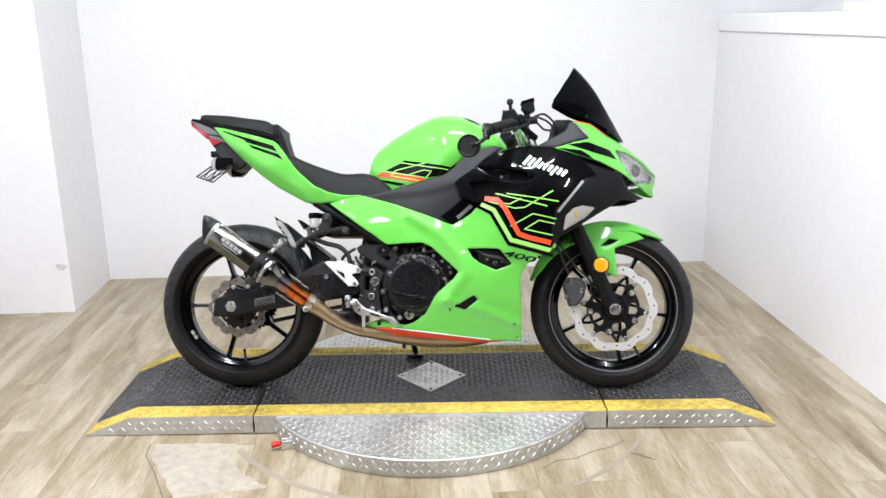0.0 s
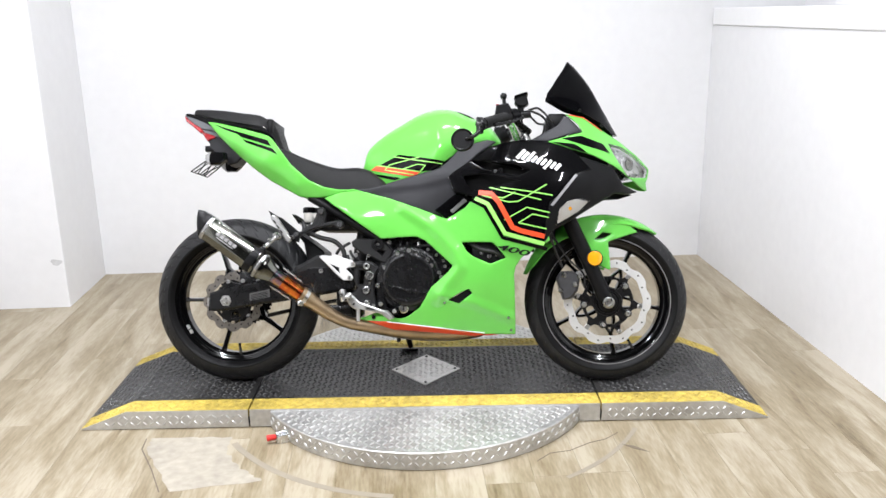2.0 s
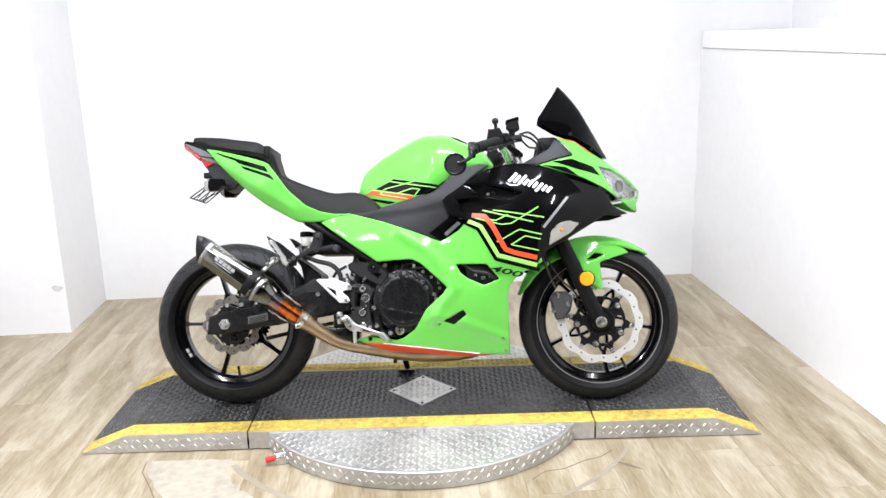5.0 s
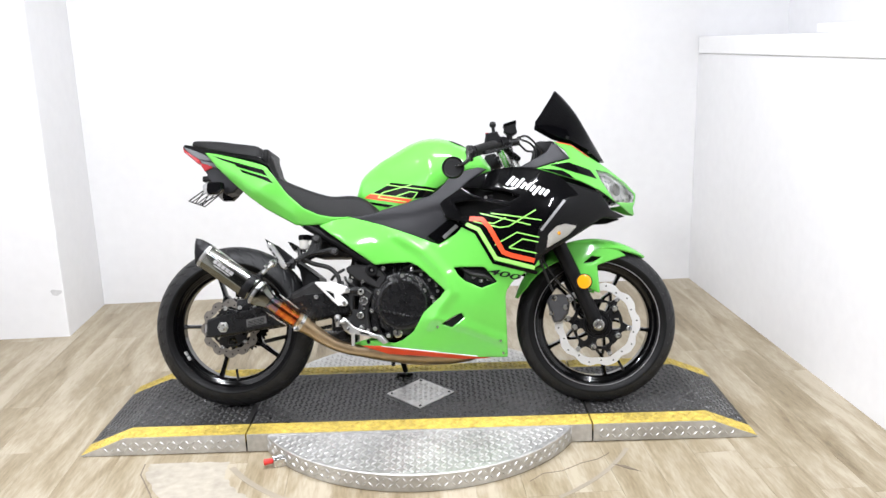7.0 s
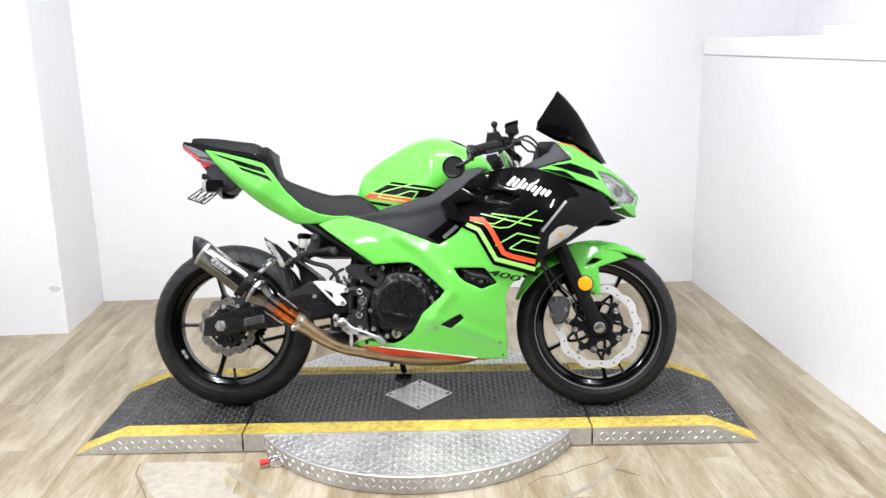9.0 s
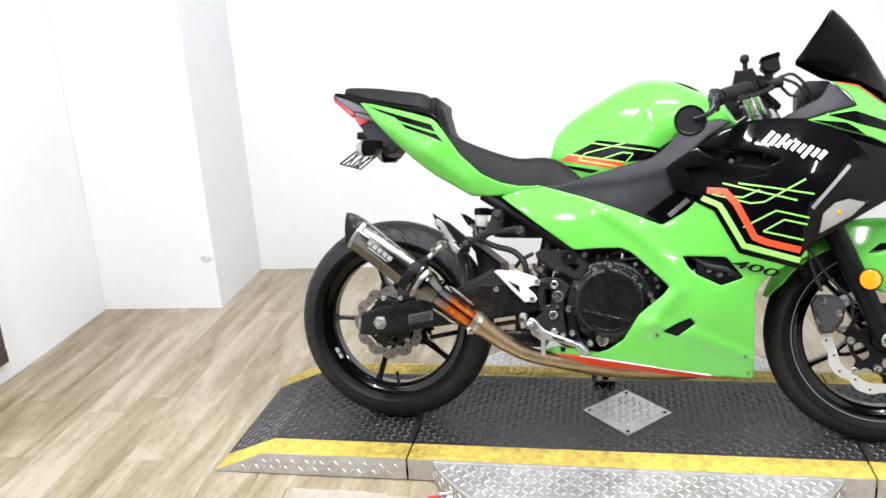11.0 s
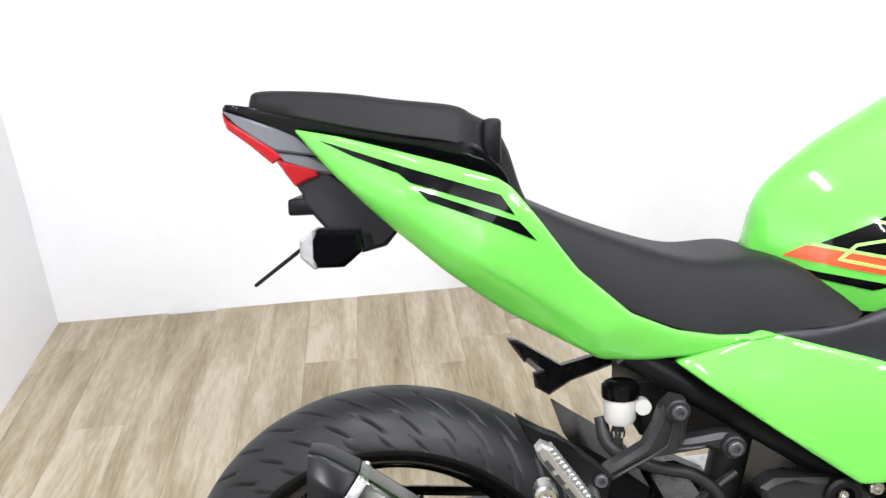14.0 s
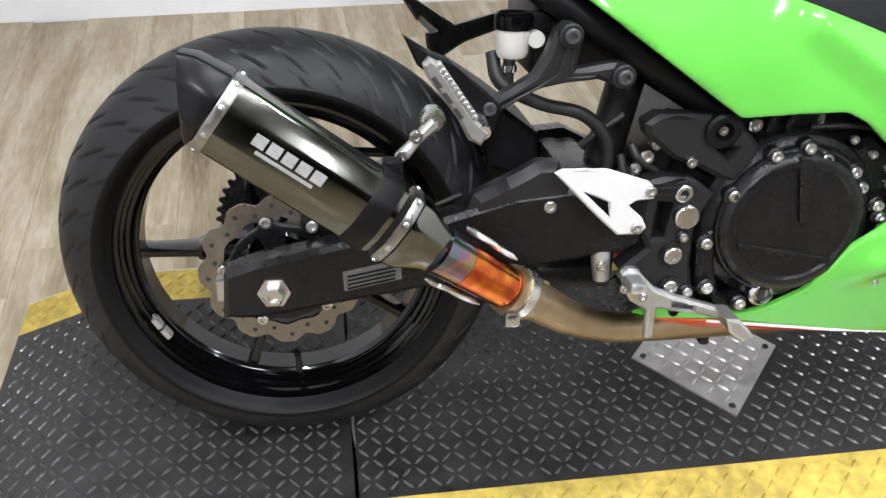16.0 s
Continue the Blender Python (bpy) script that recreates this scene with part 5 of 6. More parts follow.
secs = []
for u, hi in TOP:
    lo = float(tab(LOW, u))
    half_pts = []
    for k in range(19):
        f = (k / 18) ** 0.75
        f = 1 - (1 - k / 18) ** 1.8
        half_pts.append((lo + (hi - lo) * f))
    hs = tank_half([(u, x) for x in half_pts])
    near_side = [(u, -h, x) for h, x in zip(hs, half_pts)]
    secs.append(near_side + [(p, -q, r) for p, q, r in near_side[-2::-1]])
tank = rings("fuel_tank", secs, M_GREEN, None, "glossy lime green fuel tank", True, True, 60)
lathe("tank_cap", [(-0.002, 0.050), (0.006, 0.048), (0.009, 0.040), (0.009, 0.0)], (0.175, 0, 0.972), M_PLASTIC, tank, "black fuel cap", 32, 35, (0.4, 0, 0.92))
side = dict(fn=tank_half, parent=tank, sides=(-1, 1))
decal("black_decal", [(-0.137, 0.788), (-0.082, 0.813), (-0.067, 0.823), (0.014, 0.809), (0.102, 0.793), (0.093, 0.783), (0.073, 0.763), (0.044, 0.759), (0.011, 0.757), (-0.032, 0.765), (-0.081, 0.774)], mat=M_GLOSS, **side)
decal("red_decal", [(-0.174, 0.771), (-0.151, 0.785), (-0.081, 0.771), (0.014, 0.754), (-0.005, 0.744), (-0.026, 0.741), (-0.106, 0.756)], mat=M_RED, **side)
decal("black_decal", [(-0.159, 0.756), (-0.135, 0.751), (-0.058, 0.736), (-0.080, 0.729), (-0.110, 0.736), (-0.138, 0.743)], mat=M_GLOSS, **side)
for line in ([(-0.084, 0.816), (-0.023, 0.803), (0.034, 0.793), (0.095, 0.783)], [(-0.115, 0.770), (-0.100, 0.786), (-0.047, 0.797), (0.012, 0.810)], [(-0.048, 0.769), (0.005, 0.784), (0.034, 0.779), (0.013, 0.755)], [(-0.108, 0.777), (-0.118, 0.768), (-0.071, 0.758), (-0.010, 0.746)], [(-0.146, 0.787), (-0.081, 0.7735), (0.010, 0.757)]):
    strip("green_line", line, 0.0036, tank_half, M_PALE, tank, "", (-1, 1), 0.0022)

# ---- seats and tail ----
def saddle(name, rows, mat, label, crown=2.6):
    """A padded seat over rows of (u, top, bottom, half width)."""
    fine = spline(rows, 5)
    out = []
    for u, hi, lo, hw in fine:
        one = []
        for k in range(17):
            t = -1 + 2 * k / 16
            one.append((u, hw * t * (1 - 0.06 * t * t), lo + (hi - lo) * max(0.0, 1 - abs(t) ** crown) ** 0.75))
        one += [(u, hw * t, lo - 0.004) for t in (0.9, 0.4, -0.4, -0.9)]
        out.append(one)
    return rings(name, out, mat, None, label, True, True, 50)


saddle("rider_seat", [(-0.508, 0.852, 0.812, 0.085), (-0.491, 0.850, 0.790, 0.098), (-0.432, 0.823, 0.748, 0.116), (-0.359, 0.795, 0.712, 0.132), (-0.290, 0.776, 0.690, 0.140), (-0.225, 0.778, 0.690, 0.138), (-0.195, 0.774, 0.692, 0.142), (-0.165, 0.762, 0.695, 0.146), (-0.138, 0.741, 0.699, 0.150), (-0.122, 0.728, 0.704, 0.151), (-0.112, 0.718, 0.711, 0.149)], M_SEAT, "black vinyl rider seat", 9.0)
saddle("passenger_seat", [(-0.842, 0.997, 0.989, 0.038), (-0.826, 1.007, 0.985, 0.056), (-0.733, 1.001, 0.962, 0.080), (-0.656, 0.989, 0.946, 0.096), (-0.588, 0.979, 0.934, 0.102), (-0.562, 0.966, 0.924, 0.096), (-0.538, 0.952, 0.900, 0.090), (-0.520, 0.922, 0.868, 0.080), (-0.505, 0.876, 0.842, 0.070), (-0.492, 0.846, 0.824, 0.058)], M_SEAT, "black vinyl passenger seat", 9.0)
lump("seat_strap", -0.552, -0.530, -0.096, 0.096, 0.904, 0.960, M_PLASTIC, None, "black grab strap", 0.006)
tail_fn = sheet_fn([(-0.80, 0.968, 0.060), (-0.66, 0.945, 0.100), (-0.58, 0.915, 0.125), (-0.50, 0.83, 0.160), (-0.38, 0.725, 0.158), (-0.28, 0.695, 0.150), (-0.20, 0.690, 0.150), (-0.32, 0.668, 0.142), (-0.42, 0.664, 0.132), (-0.52, 0.72, 0.118), (-0.64, 0.79, 0.092), (-0.73, 0.88, 0.072), (-0.56, 0.80, 0.145), (-0.66, 0.88, 0.118)], [([(-0.75, 0.925), (-0.60, 0.815), (-0.42, 0.705)], 0.010, 0.05)])
TAIL = [(-0.784, 0.957), (-0.725, 0.945), (-0.656, 0.926), (-0.590, 0.907), (-0.538, 0.890), (-0.522, 0.879), (-0.494, 0.844), (-0.463, 0.801), (-0.447, 0.780), (-0.384, 0.724), (-0.330, 0.700), (-0.280, 0.691), (-0.208, 0.690), (-0.300, 0.667), (-0.360, 0.662), (-0.416, 0.664), (-0.528, 0.725), (-0.603, 0.780), (-0.655, 0.825), (-0.734, 0.898)]
tails = shell("tail_panel", TAIL, tail_fn, M_GREEN, None, "glossy lime green tail panel", puff=0.005, edge=0.007, step=0.011)
for s, host in zip((-1, 1), tails):
    decal("black_decal", [(-0.750, 0.942), (-0.656, 0.910), (-0.535, 0.871), (-0.519, 0.847), (-0.539, 0.855), (-0.639, 0.888), (-0.652, 0.899), (-0.706, 0.920)], tail_fn, M_GLOSS, host, "", (s,))
    decal("black_decal", [(-0.630, 0.879), (-0.526, 0.843), (-0.515, 0.840), (-0.495, 0.817), (-0.539, 0.836), (-0.618, 0.866)], tail_fn, M_GLOSS, host, "", (s,))
core_fn = sheet_fn([(-0.87, 0.985, 0.046), (-0.78, 0.962, 0.056), (-0.60, 0.93, 0.092), (-0.50, 0.83, 0.098), (-0.42, 0.74, 0.10), (-0.65, 0.82, 0.06), (-0.75, 0.89, 0.050)])
shell("tail_core", [(-0.875, 0.983), (-0.870, 0.992), (-0.832, 0.986), (-0.74, 0.966), (-0.61, 0.943), (-0.556, 0.928), (-0.528, 0.896), (-0.505, 0.850), (-0.480, 0.790), (-0.49, 0.73), (-0.60, 0.79), (-0.70, 0.87), (-0.77, 0.930), (-0.833, 0.964)], core_fn, M_GLOSS, None, "black tail core under the seat", thick=0.2, puff=0.004)
cover_tail = prism("tail_cover", [(-0.866, 0.978), (-0.800, 0.955), (-0.744, 0.905), (-0.690, 0.862), (-0.656, 0.824), (-0.674, 0.802), (-0.705, 0.794), (-0.750, 0.826), (-0.780, 0.862), (-0.779, 0.873), (-0.794, 0.898), (-0.808, 0.927), (-0.840, 0.948)], -0.047, 0.047, M_GREY, None, "dark grey tail cover", 0.006)
prism("grey_panel", [(-0.872, 0.983), (-0.833, 0.969), (-0.780, 0.948), (-0.745, 0.918), (-0.757, 0.922), (-0.808, 0.930), (-0.815, 0.934), (-0.855, 0.962)], -0.054, 0.054, M_PANEL, cover_tail, "lighter grey panel", 0.003)
prism("grey_panel", [(-0.806, 0.928), (-0.760, 0.920), (-0.728, 0.902), (-0.740, 0.898), (-0.757, 0.901), (-0.799, 0.915)], -0.053, 0.053, M_PANEL, cover_tail, "lighter grey panel", 0.003)
prism("tail_light", [(-0.871, 0.982), (-0.866, 0.972), (-0.854, 0.963), (-0.813, 0.935), (-0.800, 0.922), (-0.812, 0.914), (-0.841, 0.940), (-0.866, 0.960), (-0.870, 0.970)], -0.056, 0.056, M_REDLENS, None, "red tail light", 0.003)
prism("lower_tail_light", [(-0.813, 0.926), (-0.800, 0.917), (-0.757, 0.904), (-0.756, 0.896), (-0.769, 0.892), (-0.785, 0.884), (-0.795, 0.898)], -0.055, 0.055, M_REDLENS, None, "red lower tail light", 0.003)
for s in (-1, 1):
    v0, v1 = min(s * 0.078, s * 0.118), max(s * 0.078, s * 0.118)
    ind = prism("rear_indicator", [(-0.764, 0.823), (-0.751, 0.834), (-0.701, 0.832), (-0.698, 0.806), (-0.720, 0.787), (-0.753, 0.787), (-0.764, 0.801)], v0, v1, M_GLOSS, None, "small black rear indicator", 0.006)
    # clear lens drawn pale grey: its reflection is put into the colour
    prism("indicator_lens", [(-0.772, 0.822), (-0.755, 0.835), (-0.753, 0.835), (-0.753, 0.786), (-0.756, 0.786), (-0.772, 0.801)], v0 - 0.001, v1 + 0.001, M_TAG, ind, "clear indicator lens, reflection painted pale grey", 0.004)
    lump("indicator_stalk", -0.735, -0.710, min(s * 0.03, s * 0.08), max(s * 0.03, s * 0.08), 0.806, 0.824, M_PLASTIC, ind, "", 0.004)
lump("plate_light", -0.798, -0.752, -0.045, 0.045, 0.846, 0.868, M_PLASTIC, None, "", 0.004)
# open plate hanger
a0, a1 = np.array((-0.770, 0.812)), np.array((-0.832, 0.765))
hang = tube("plate_hanger", [(a0[0], -0.085, a0[1]), (a1[0], -0.092, a1[1]), (a1[0], 0.092, a1[1]), (a0[0], 0.085, a0[1]), (a0[0], -0.085, a0[1])], 0.0024, M_PLASTIC, None, "black open-frame plate hanger", 8, 1, False)
for v0, v1 in ((-0.085, -0.02), (-0.04, -0.06), (0.0, 0.0), (0.04, 0.06), (0.085, 0.02), (-0.02, 0.05)):
    tube("hanger_strut", [(a0[0], v0, a0[1]), (a1[0], v1, a1[1])], 0.0021, M_PLASTIC, hang, "", 6)

# ---- side covers and fairing ----
knee_fn = sheet_fn([(-0.217, 0.695, 0.138), (-0.10, 0.70, 0.148), (0.0, 0.75, 0.146), (0.10, 0.61, 0.172), (0.02, 0.66, 0.165), (0.105, 0.81, 0.150), (0.165, 0.85, 0.146), (0.26, 0.86, 0.150), (0.13, 0.74, 0.178), (0.20, 0.80, 0.168)], [([(-0.15, 0.70), (0.02, 0.715), (0.12, 0.74)], 0.006, 0.03)])
knee = shell("knee_cover", [(-0.228, 0.690), (-0.164, 0.694), (-0.129, 0.701), (-0.090, 0.716), (-0.032, 0.732), (0.033, 0.752), (0.084, 0.764), (0.116, 0.790), (0.147, 0.826), (0.191, 0.852), (0.256, 0.868), (0.290, 0.860), (0.225, 0.815), (0.148, 0.742), (0.126, 0.718), (0.142, 0.680), (0.150, 0.640), (0.110, 0.584), (-0.015, 0.622), (-0.116, 0.656)], knee_fn, M_GREY, None, "dark grey knee cover", puff=0.004)
prism("cover_vent", [(0.070, 0.612), (0.140, 0.668), (0.190, 0.660), (0.192, 0.618), (0.113, 0.580)], -0.184, -0.166, M_GLOSS, knee[0], "black vent", 0.003)
fair_fn = sheet_fn([(-0.39, 0.668, 0.120), (-0.21, 0.692, 0.142), (0.0, 0.632, 0.172), (0.10, 0.605, 0.182), (-0.12, 0.51, 0.180), (-0.28, 0.63, 0.165), (-0.10, 0.59, 0.182), (0.0, 0.51, 0.188), (0.13, 0.42, 0.198), (0.02, 0.27, 0.168), (-0.20, 0.23, 0.138), (0.0, 0.20, 0.145), (0.25, 0.176, 0.135), (0.356, 0.175, 0.128), (0.35, 0.30, 0.172), (0.35, 0.39, 0.188), (0.46, 0.50, 0.205), (0.20, 0.65, 0.196), (0.25, 0.50, 0.206), (0.25, 0.36, 0.200), (0.35, 0.60, 0.222), (0.15, 0.30, 0.186)], [([(-0.04, 0.620), (0.06, 0.555), (0.14, 0.470), (0.16, 0.410), (0.08, 0.300)], 0.012, 0.030), ([(0.085, 0.318), (0.20, 0.290), (0.352, 0.228)], 0.009, 0.024)])
FAIR = [(-0.330, 0.660), (-0.285, 0.675), (-0.228, 0.694), (-0.095, 0.657), (0.020, 0.617), (0.112, 0.581), (0.176, 0.620), (0.204, 0.652), (0.260, 0.650), (0.380, 0.590), (0.462, 0.540), (0.473, 0.503), (0.424, 0.480), (0.375, 0.446), (0.354, 0.415), (0.349, 0.390), (0.352, 0.301), (0.356, 0.175), (0.246, 0.176), (0.080, 0.197), (-0.092, 0.218), (-0.172, 0.220), (-0.203, 0.229), (-0.163, 0.242), (-0.112, 0.238), (-0.052, 0.230), (-0.023, 0.240), (0.017, 0.270), (0.057, 0.340), (0.118, 0.395), (0.134, 0.417), (0.087, 0.461), (0.037, 0.505), (0.007, 0.519), (-0.053, 0.517), (-0.114, 0.512), (-0.121, 0.513), (-0.213, 0.577), (-0.294, 0.634)]
HOLE1 = [(0.166, 0.498), (0.220, 0.499), (0.275, 0.498), (0.320, 0.445), (0.265, 0.423), (0.206, 0.449), (0.182, 0.469)]
HOLE2 = [(0.119, 0.297), (0.150, 0.317), (0.190, 0.336), (0.202, 0.321), (0.157, 0.285)]
fairs = shell("side_fairing", FAIR, fair_fn, M_GREEN, None, "glossy lime green side fairing", holes=[HOLE1, HOLE2], puff=0.004, edge=0.006, step=0.011, soft=0.12)
bellies = shell("belly_pan", [(-0.195, 0.222), (-0.093, 0.219), (0.080, 0.199), (0.300, 0.172), (0.200, 0.168), (0.047, 0.180), (-0.113, 0.190)], sheet_fn([(-0.19, 0.22, 0.136), (0.25, 0.18, 0.132), (0.05, 0.18, 0.118), (-0.11, 0.19, 0.112), (0.05, 0.20, 0.142), (0.20, 0.168, 0.115)]), M_RED, None, "orange-red belly pan", puff=0.004)
strip("white_line", [(-0.10, 0.2185), (0.080, 0.199), (0.246, 0.180)], 0.0035, lambda q: fair_fn(q) * 0 + np.interp(np.atleast_2d(q)[:, 0], [-0.1, 0.08, 0.25], [0.146, 0.150, 0.138]), M_INK, fairs[0], "white pinstripe")
prism("slot_insert", [(0.112, 0.290), (0.190, 0.338), (0.207, 0.322), (0.158, 0.280)], -0.182, -0.165, M_PLASTIC, fairs[0], "black vent insert", 0.002)
for u, w in ((0.105, 0.287), (0.330, 0.235), (-0.148, 0.234), (0.340, 0.190)):
    h = float(fair_fn([(u, w)])[0])
    bolt(u, -h - 0.0005, w, 0.0045 if u > -0.1 else 0.007, fairs[0], M_SILVER if u > -0.1 else M_PLASTIC, 0.003)
prism("frame_tab", [(0.125, 0.610), (0.174, 0.654), (0.184, 0.645), (0.134, 0.600)], -0.192, -0.182, M_LABEL, None, "bare aluminium frame tab", 0.002)
lump("radiator", 0.24, 0.30, -0.15, 0.15, 0.30, 0.62, M_ENGINE, None, "black radiator", 0.008)
lump("radiator_tank", 0.20, 0.32, -0.175, -0.150, 0.40, 0.52, M_PLASTIC, None, "", 0.010)
for q in ((0.235, 0.462), (0.262, 0.450), (0.29, 0.455)):
    bolt(q[0], -0.176, q[1], 0.008)
tube("radiator_hose", [(0.19, -0.165, 0.50), (0.23, -0.176, 0.475), (0.28, -0.178, 0.465), (0.31, -0.172, 0.445)], 0.009, M_HOSE, None, "", 10)

up_fn = sheet_fn([(0.117, 0.73, 0.182), (0.137, 0.68, 0.192), (0.20, 0.79, 0.172), (0.32, 0.855, 0.168), (0.40, 0.862, 0.172), (0.47, 0.85, 0.182), (0.59, 0.815, 0.184), (0.617, 0.752, 0.196), (0.55, 0.73, 0.212), (0.47, 0.635, 0.226), (0.45, 0.52, 0.212), (0.35, 0.515, 0.212), (0.25, 0.64, 0.208), (0.35, 0.70, 0.218), (0.42, 0.78, 0.205), (0.22, 0.67, 0.200)])
UPPER = [(0.206, 0.796), (0.265, 0.838), (0.324, 0.857), (0.393, 0.863), (0.471, 0.852), (0.520, 0.838), (0.560, 0.815), (0.617, 0.752), (0.558, 0.735), (0.499, 0.656), (0.470, 0.637), (0.458, 0.570), (0.452, 0.500), (0.353, 0.512), (0.318, 0.526), (0.298, 0.566), (0.252, 0.632), (0.196, 0.662), (0.137, 0.676), (0.117, 0.730), (0.135, 0.748)]
GASH = [(0.192, 0.792), (0.275, 0.784), (0.354, 0.771), (0.405, 0.750), (0.364, 0.728), (0.304, 0.742), (0.246, 0.756)]
GASH2 = [(0.170, 0.733), (0.246, 0.742), (0.314, 0.726), (0.370, 0.713), (0.314, 0.704), (0.246, 0.684), (0.200, 0.680), (0.184, 0.704)]
uppers = shell("upper_fairing", UPPER, up_fn, M_GLOSS, None, "gloss black upper fairing", lift=0.004, puff=0.0014, edge=0.0022, step=0.010, holes=[GASH, GASH2], soft=0.08)
# liner colour carries the shade inside the two openings
shell("intake_liner", [(0.150, 0.690), (0.150, 0.760), (0.220, 0.800), (0.420, 0.745), (0.400, 0.680), (0.250, 0.670)], lambda q: up_fn(q) - 0.036, M_VOID, None, "intake liner, recess shade painted in black")
bolt(0.302, -0.196, 0.752, 0.008, uppers[0], M_PLASTIC)
bolt(0.283, -0.196, 0.748, 0.006, uppers[0])
graphics = lambda q: up_fn(q) + 0.004
for s, host in zip((-1, 1), uppers):
    strip("red_stripe", [(0.224, 0.672), (0.268, 0.668), (0.294, 0.638), (0.342, 0.549), (0.372, 0.537), (0.452, 0.518)], 0.017, graphics, M_RED, host, "orange-red stripe", (s,), 0.0042)
    for line in ([(0.262, 0.690), (0.330, 0.672), (0.440, 0.644)], [(0.300, 0.689), (0.390, 0.675), (0.479, 0.660)], [(0.268, 0.658), (0.310, 0.652), (0.352, 0.672)], [(0.236, 0.662), (0.330, 0.637), (0.362, 0.640), (0.459, 0.698)], [(0.313, 0.575), (0.391, 0.618), (0.469, 0.600)], [(0.362, 0.565), (0.411, 0.595), (0.466, 0.583)], [(0.362, 0.565), (0.459, 0.544)]):
        strip("green_line", line, 0.0042, graphics, M_PALE, host, "", (s,))
    strip("green_band", [(0.212, 0.652), (0.256, 0.632), (0.316, 0.528), (0.452, 0.492)], 0.014, graphics, M_PALE, host, "pale green edge band", (s,), 0.0016)
for s, host in zip((-1, 1), fairs):
    strip("black_stripe", [(0.199, 0.647), (0.246, 0.622), (0.308, 0.514), (0.462, 0.474)], 0.012, lambda q: fair_fn(q), M_GLOSS, host, "gloss black border stripe", (s,), 0.0016)
# plain white slanted bars in place of the model name
for k, (low, high, thick) in enumerate(((-0.016, 0.016, 0.011), (-0.014, 0.012, 0.011), (-0.014, 0.018, 0.010), (-0.012, 0.008, 0.010), (-0.012, 0.010, 0.010), (-0.012, 0.008, 0.010), (-0.020, 0.010, 0.010), (-0.012, 0.008, 0.010), (-0.012, 0.008, 0.012))):
    u0, w0 = 0.372 + 0.0160 * k, 0.808 - 0.0058 * k
    strip("white_bar", [(u0 + low * 0.9, w0 + low), (u0 + high * 0.9, w0 + high)], thick, graphics, M_INK, uppers[0], "white painted slanted bar", (-1,), 0.0062)
txt = bpy.data.curves.new("digits", "FONT")
txt.body, txt.size, txt.extrude, txt.shear, txt.offset = "400", 0.052, 0.0006, 0.25, 0.0010
dig = new("digits", txt)
dig.parent = fairs[0]
hgt = float(fair_fn([(0.345, 0.475)])[0])
dig.matrix_basis = Matrix.Translation(fit_view(0.284, -hgt - 0.0070, 0.476)) @ Euler((radians(90), radians(14), radians(-6))).to_matrix().to_4x4() @ Matrix.Diagonal((1.42, 0.55, 1, 1))
txt.materials.append(M_PLASTIC)

cowl_fn = sheet_fn([(0.451, 0.50, 0.208), (0.465, 0.62, 0.224), (0.54, 0.74, 0.212), (0.54, 0.81, 0.190), (0.62, 0.79, 0.178), (0.62, 0.70, 0.196), (0.70, 0.76, 0.150), (0.73, 0.70, 0.132), (0.795, 0.684, 0.060), (0.705, 0.675, 0.145), (0.617, 0.62, 0.180), (0.52, 0.56, 0.202)])
COWL = [(0.536, 0.812), (0.599, 0.795), (0.700, 0.765), (0.736, 0.706), (0.800, 0.686), (0.753, 0.673), (0.705, 0.674), (0.617, 0.620), (0.549, 0.577), (0.480, 0.537), (0.451, 0.496), (0.455, 0.577), (0.471, 0.636), (0.556, 0.735), (0.600, 0.760)]
cowls = shell("cowl_side", COWL, cowl_fn, M_PLASTIC, None, "matt black cowl side", lift=0.006, puff=0.007)
for s, host in zip((-1, 1), cowls):
    strip("silver_strip", [(0.476, 0.624), (0.563, 0.733)], 0.009, lambda q: cowl_fn(q) + 0.006, M_LINE, host, "silver edge strip", (s,), 0.001)
    sig = shell("front_indicator", [(0.489, 0.553), (0.499, 0.615), (0.528, 0.645), (0.562, 0.655), (0.616, 0.645), (0.577, 0.605)], lambda q: cowl_fn(q) + 0.004, M_LENS, host, "clear flush indicator lens", (s,), 0.010, 0.006, 0.012, (), 0.014, True, 0.008)
    shell("indicator_bowl", [(0.494, 0.560), (0.502, 0.612), (0.530, 0.640), (0.562, 0.649), (0.606, 0.641), (0.572, 0.606)], lambda q: cowl_fn(q) + 0.001, M_MILK, host, "", (s,), 0.004, 0.002, 0.01, (), 0.014, True, 0.0062)
    lathe("indicator_bulb", [(s * 0.0, 0.007), (s * 0.004, 0.006), (s * 0.006, 0.002)], (0.540, s * float(cowl_fn([(0.54, 0.61)])[0] + 0.009), 0.615), M_AMBER, host, "amber bulb", 12)

nose_fn = sheet_fn([(0.474, 0.854, 0.186), (0.53, 0.962, 0.132), (0.598, 0.953, 0.112), (0.668, 0.908, 0.085), (0.735, 0.872, 0.052), (0.80, 0.825, 0.022), (0.852, 0.775, 0.0), (0.842, 0.70, 0.012), (0.78, 0.72, 0.085), (0.71, 0.767, 0.150), (0.622, 0.808, 0.178), (0.563, 0.828, 0.186), (0.66, 0.85, 0.145), (0.74, 0.80, 0.108), (0.59, 0.89, 0.155)])
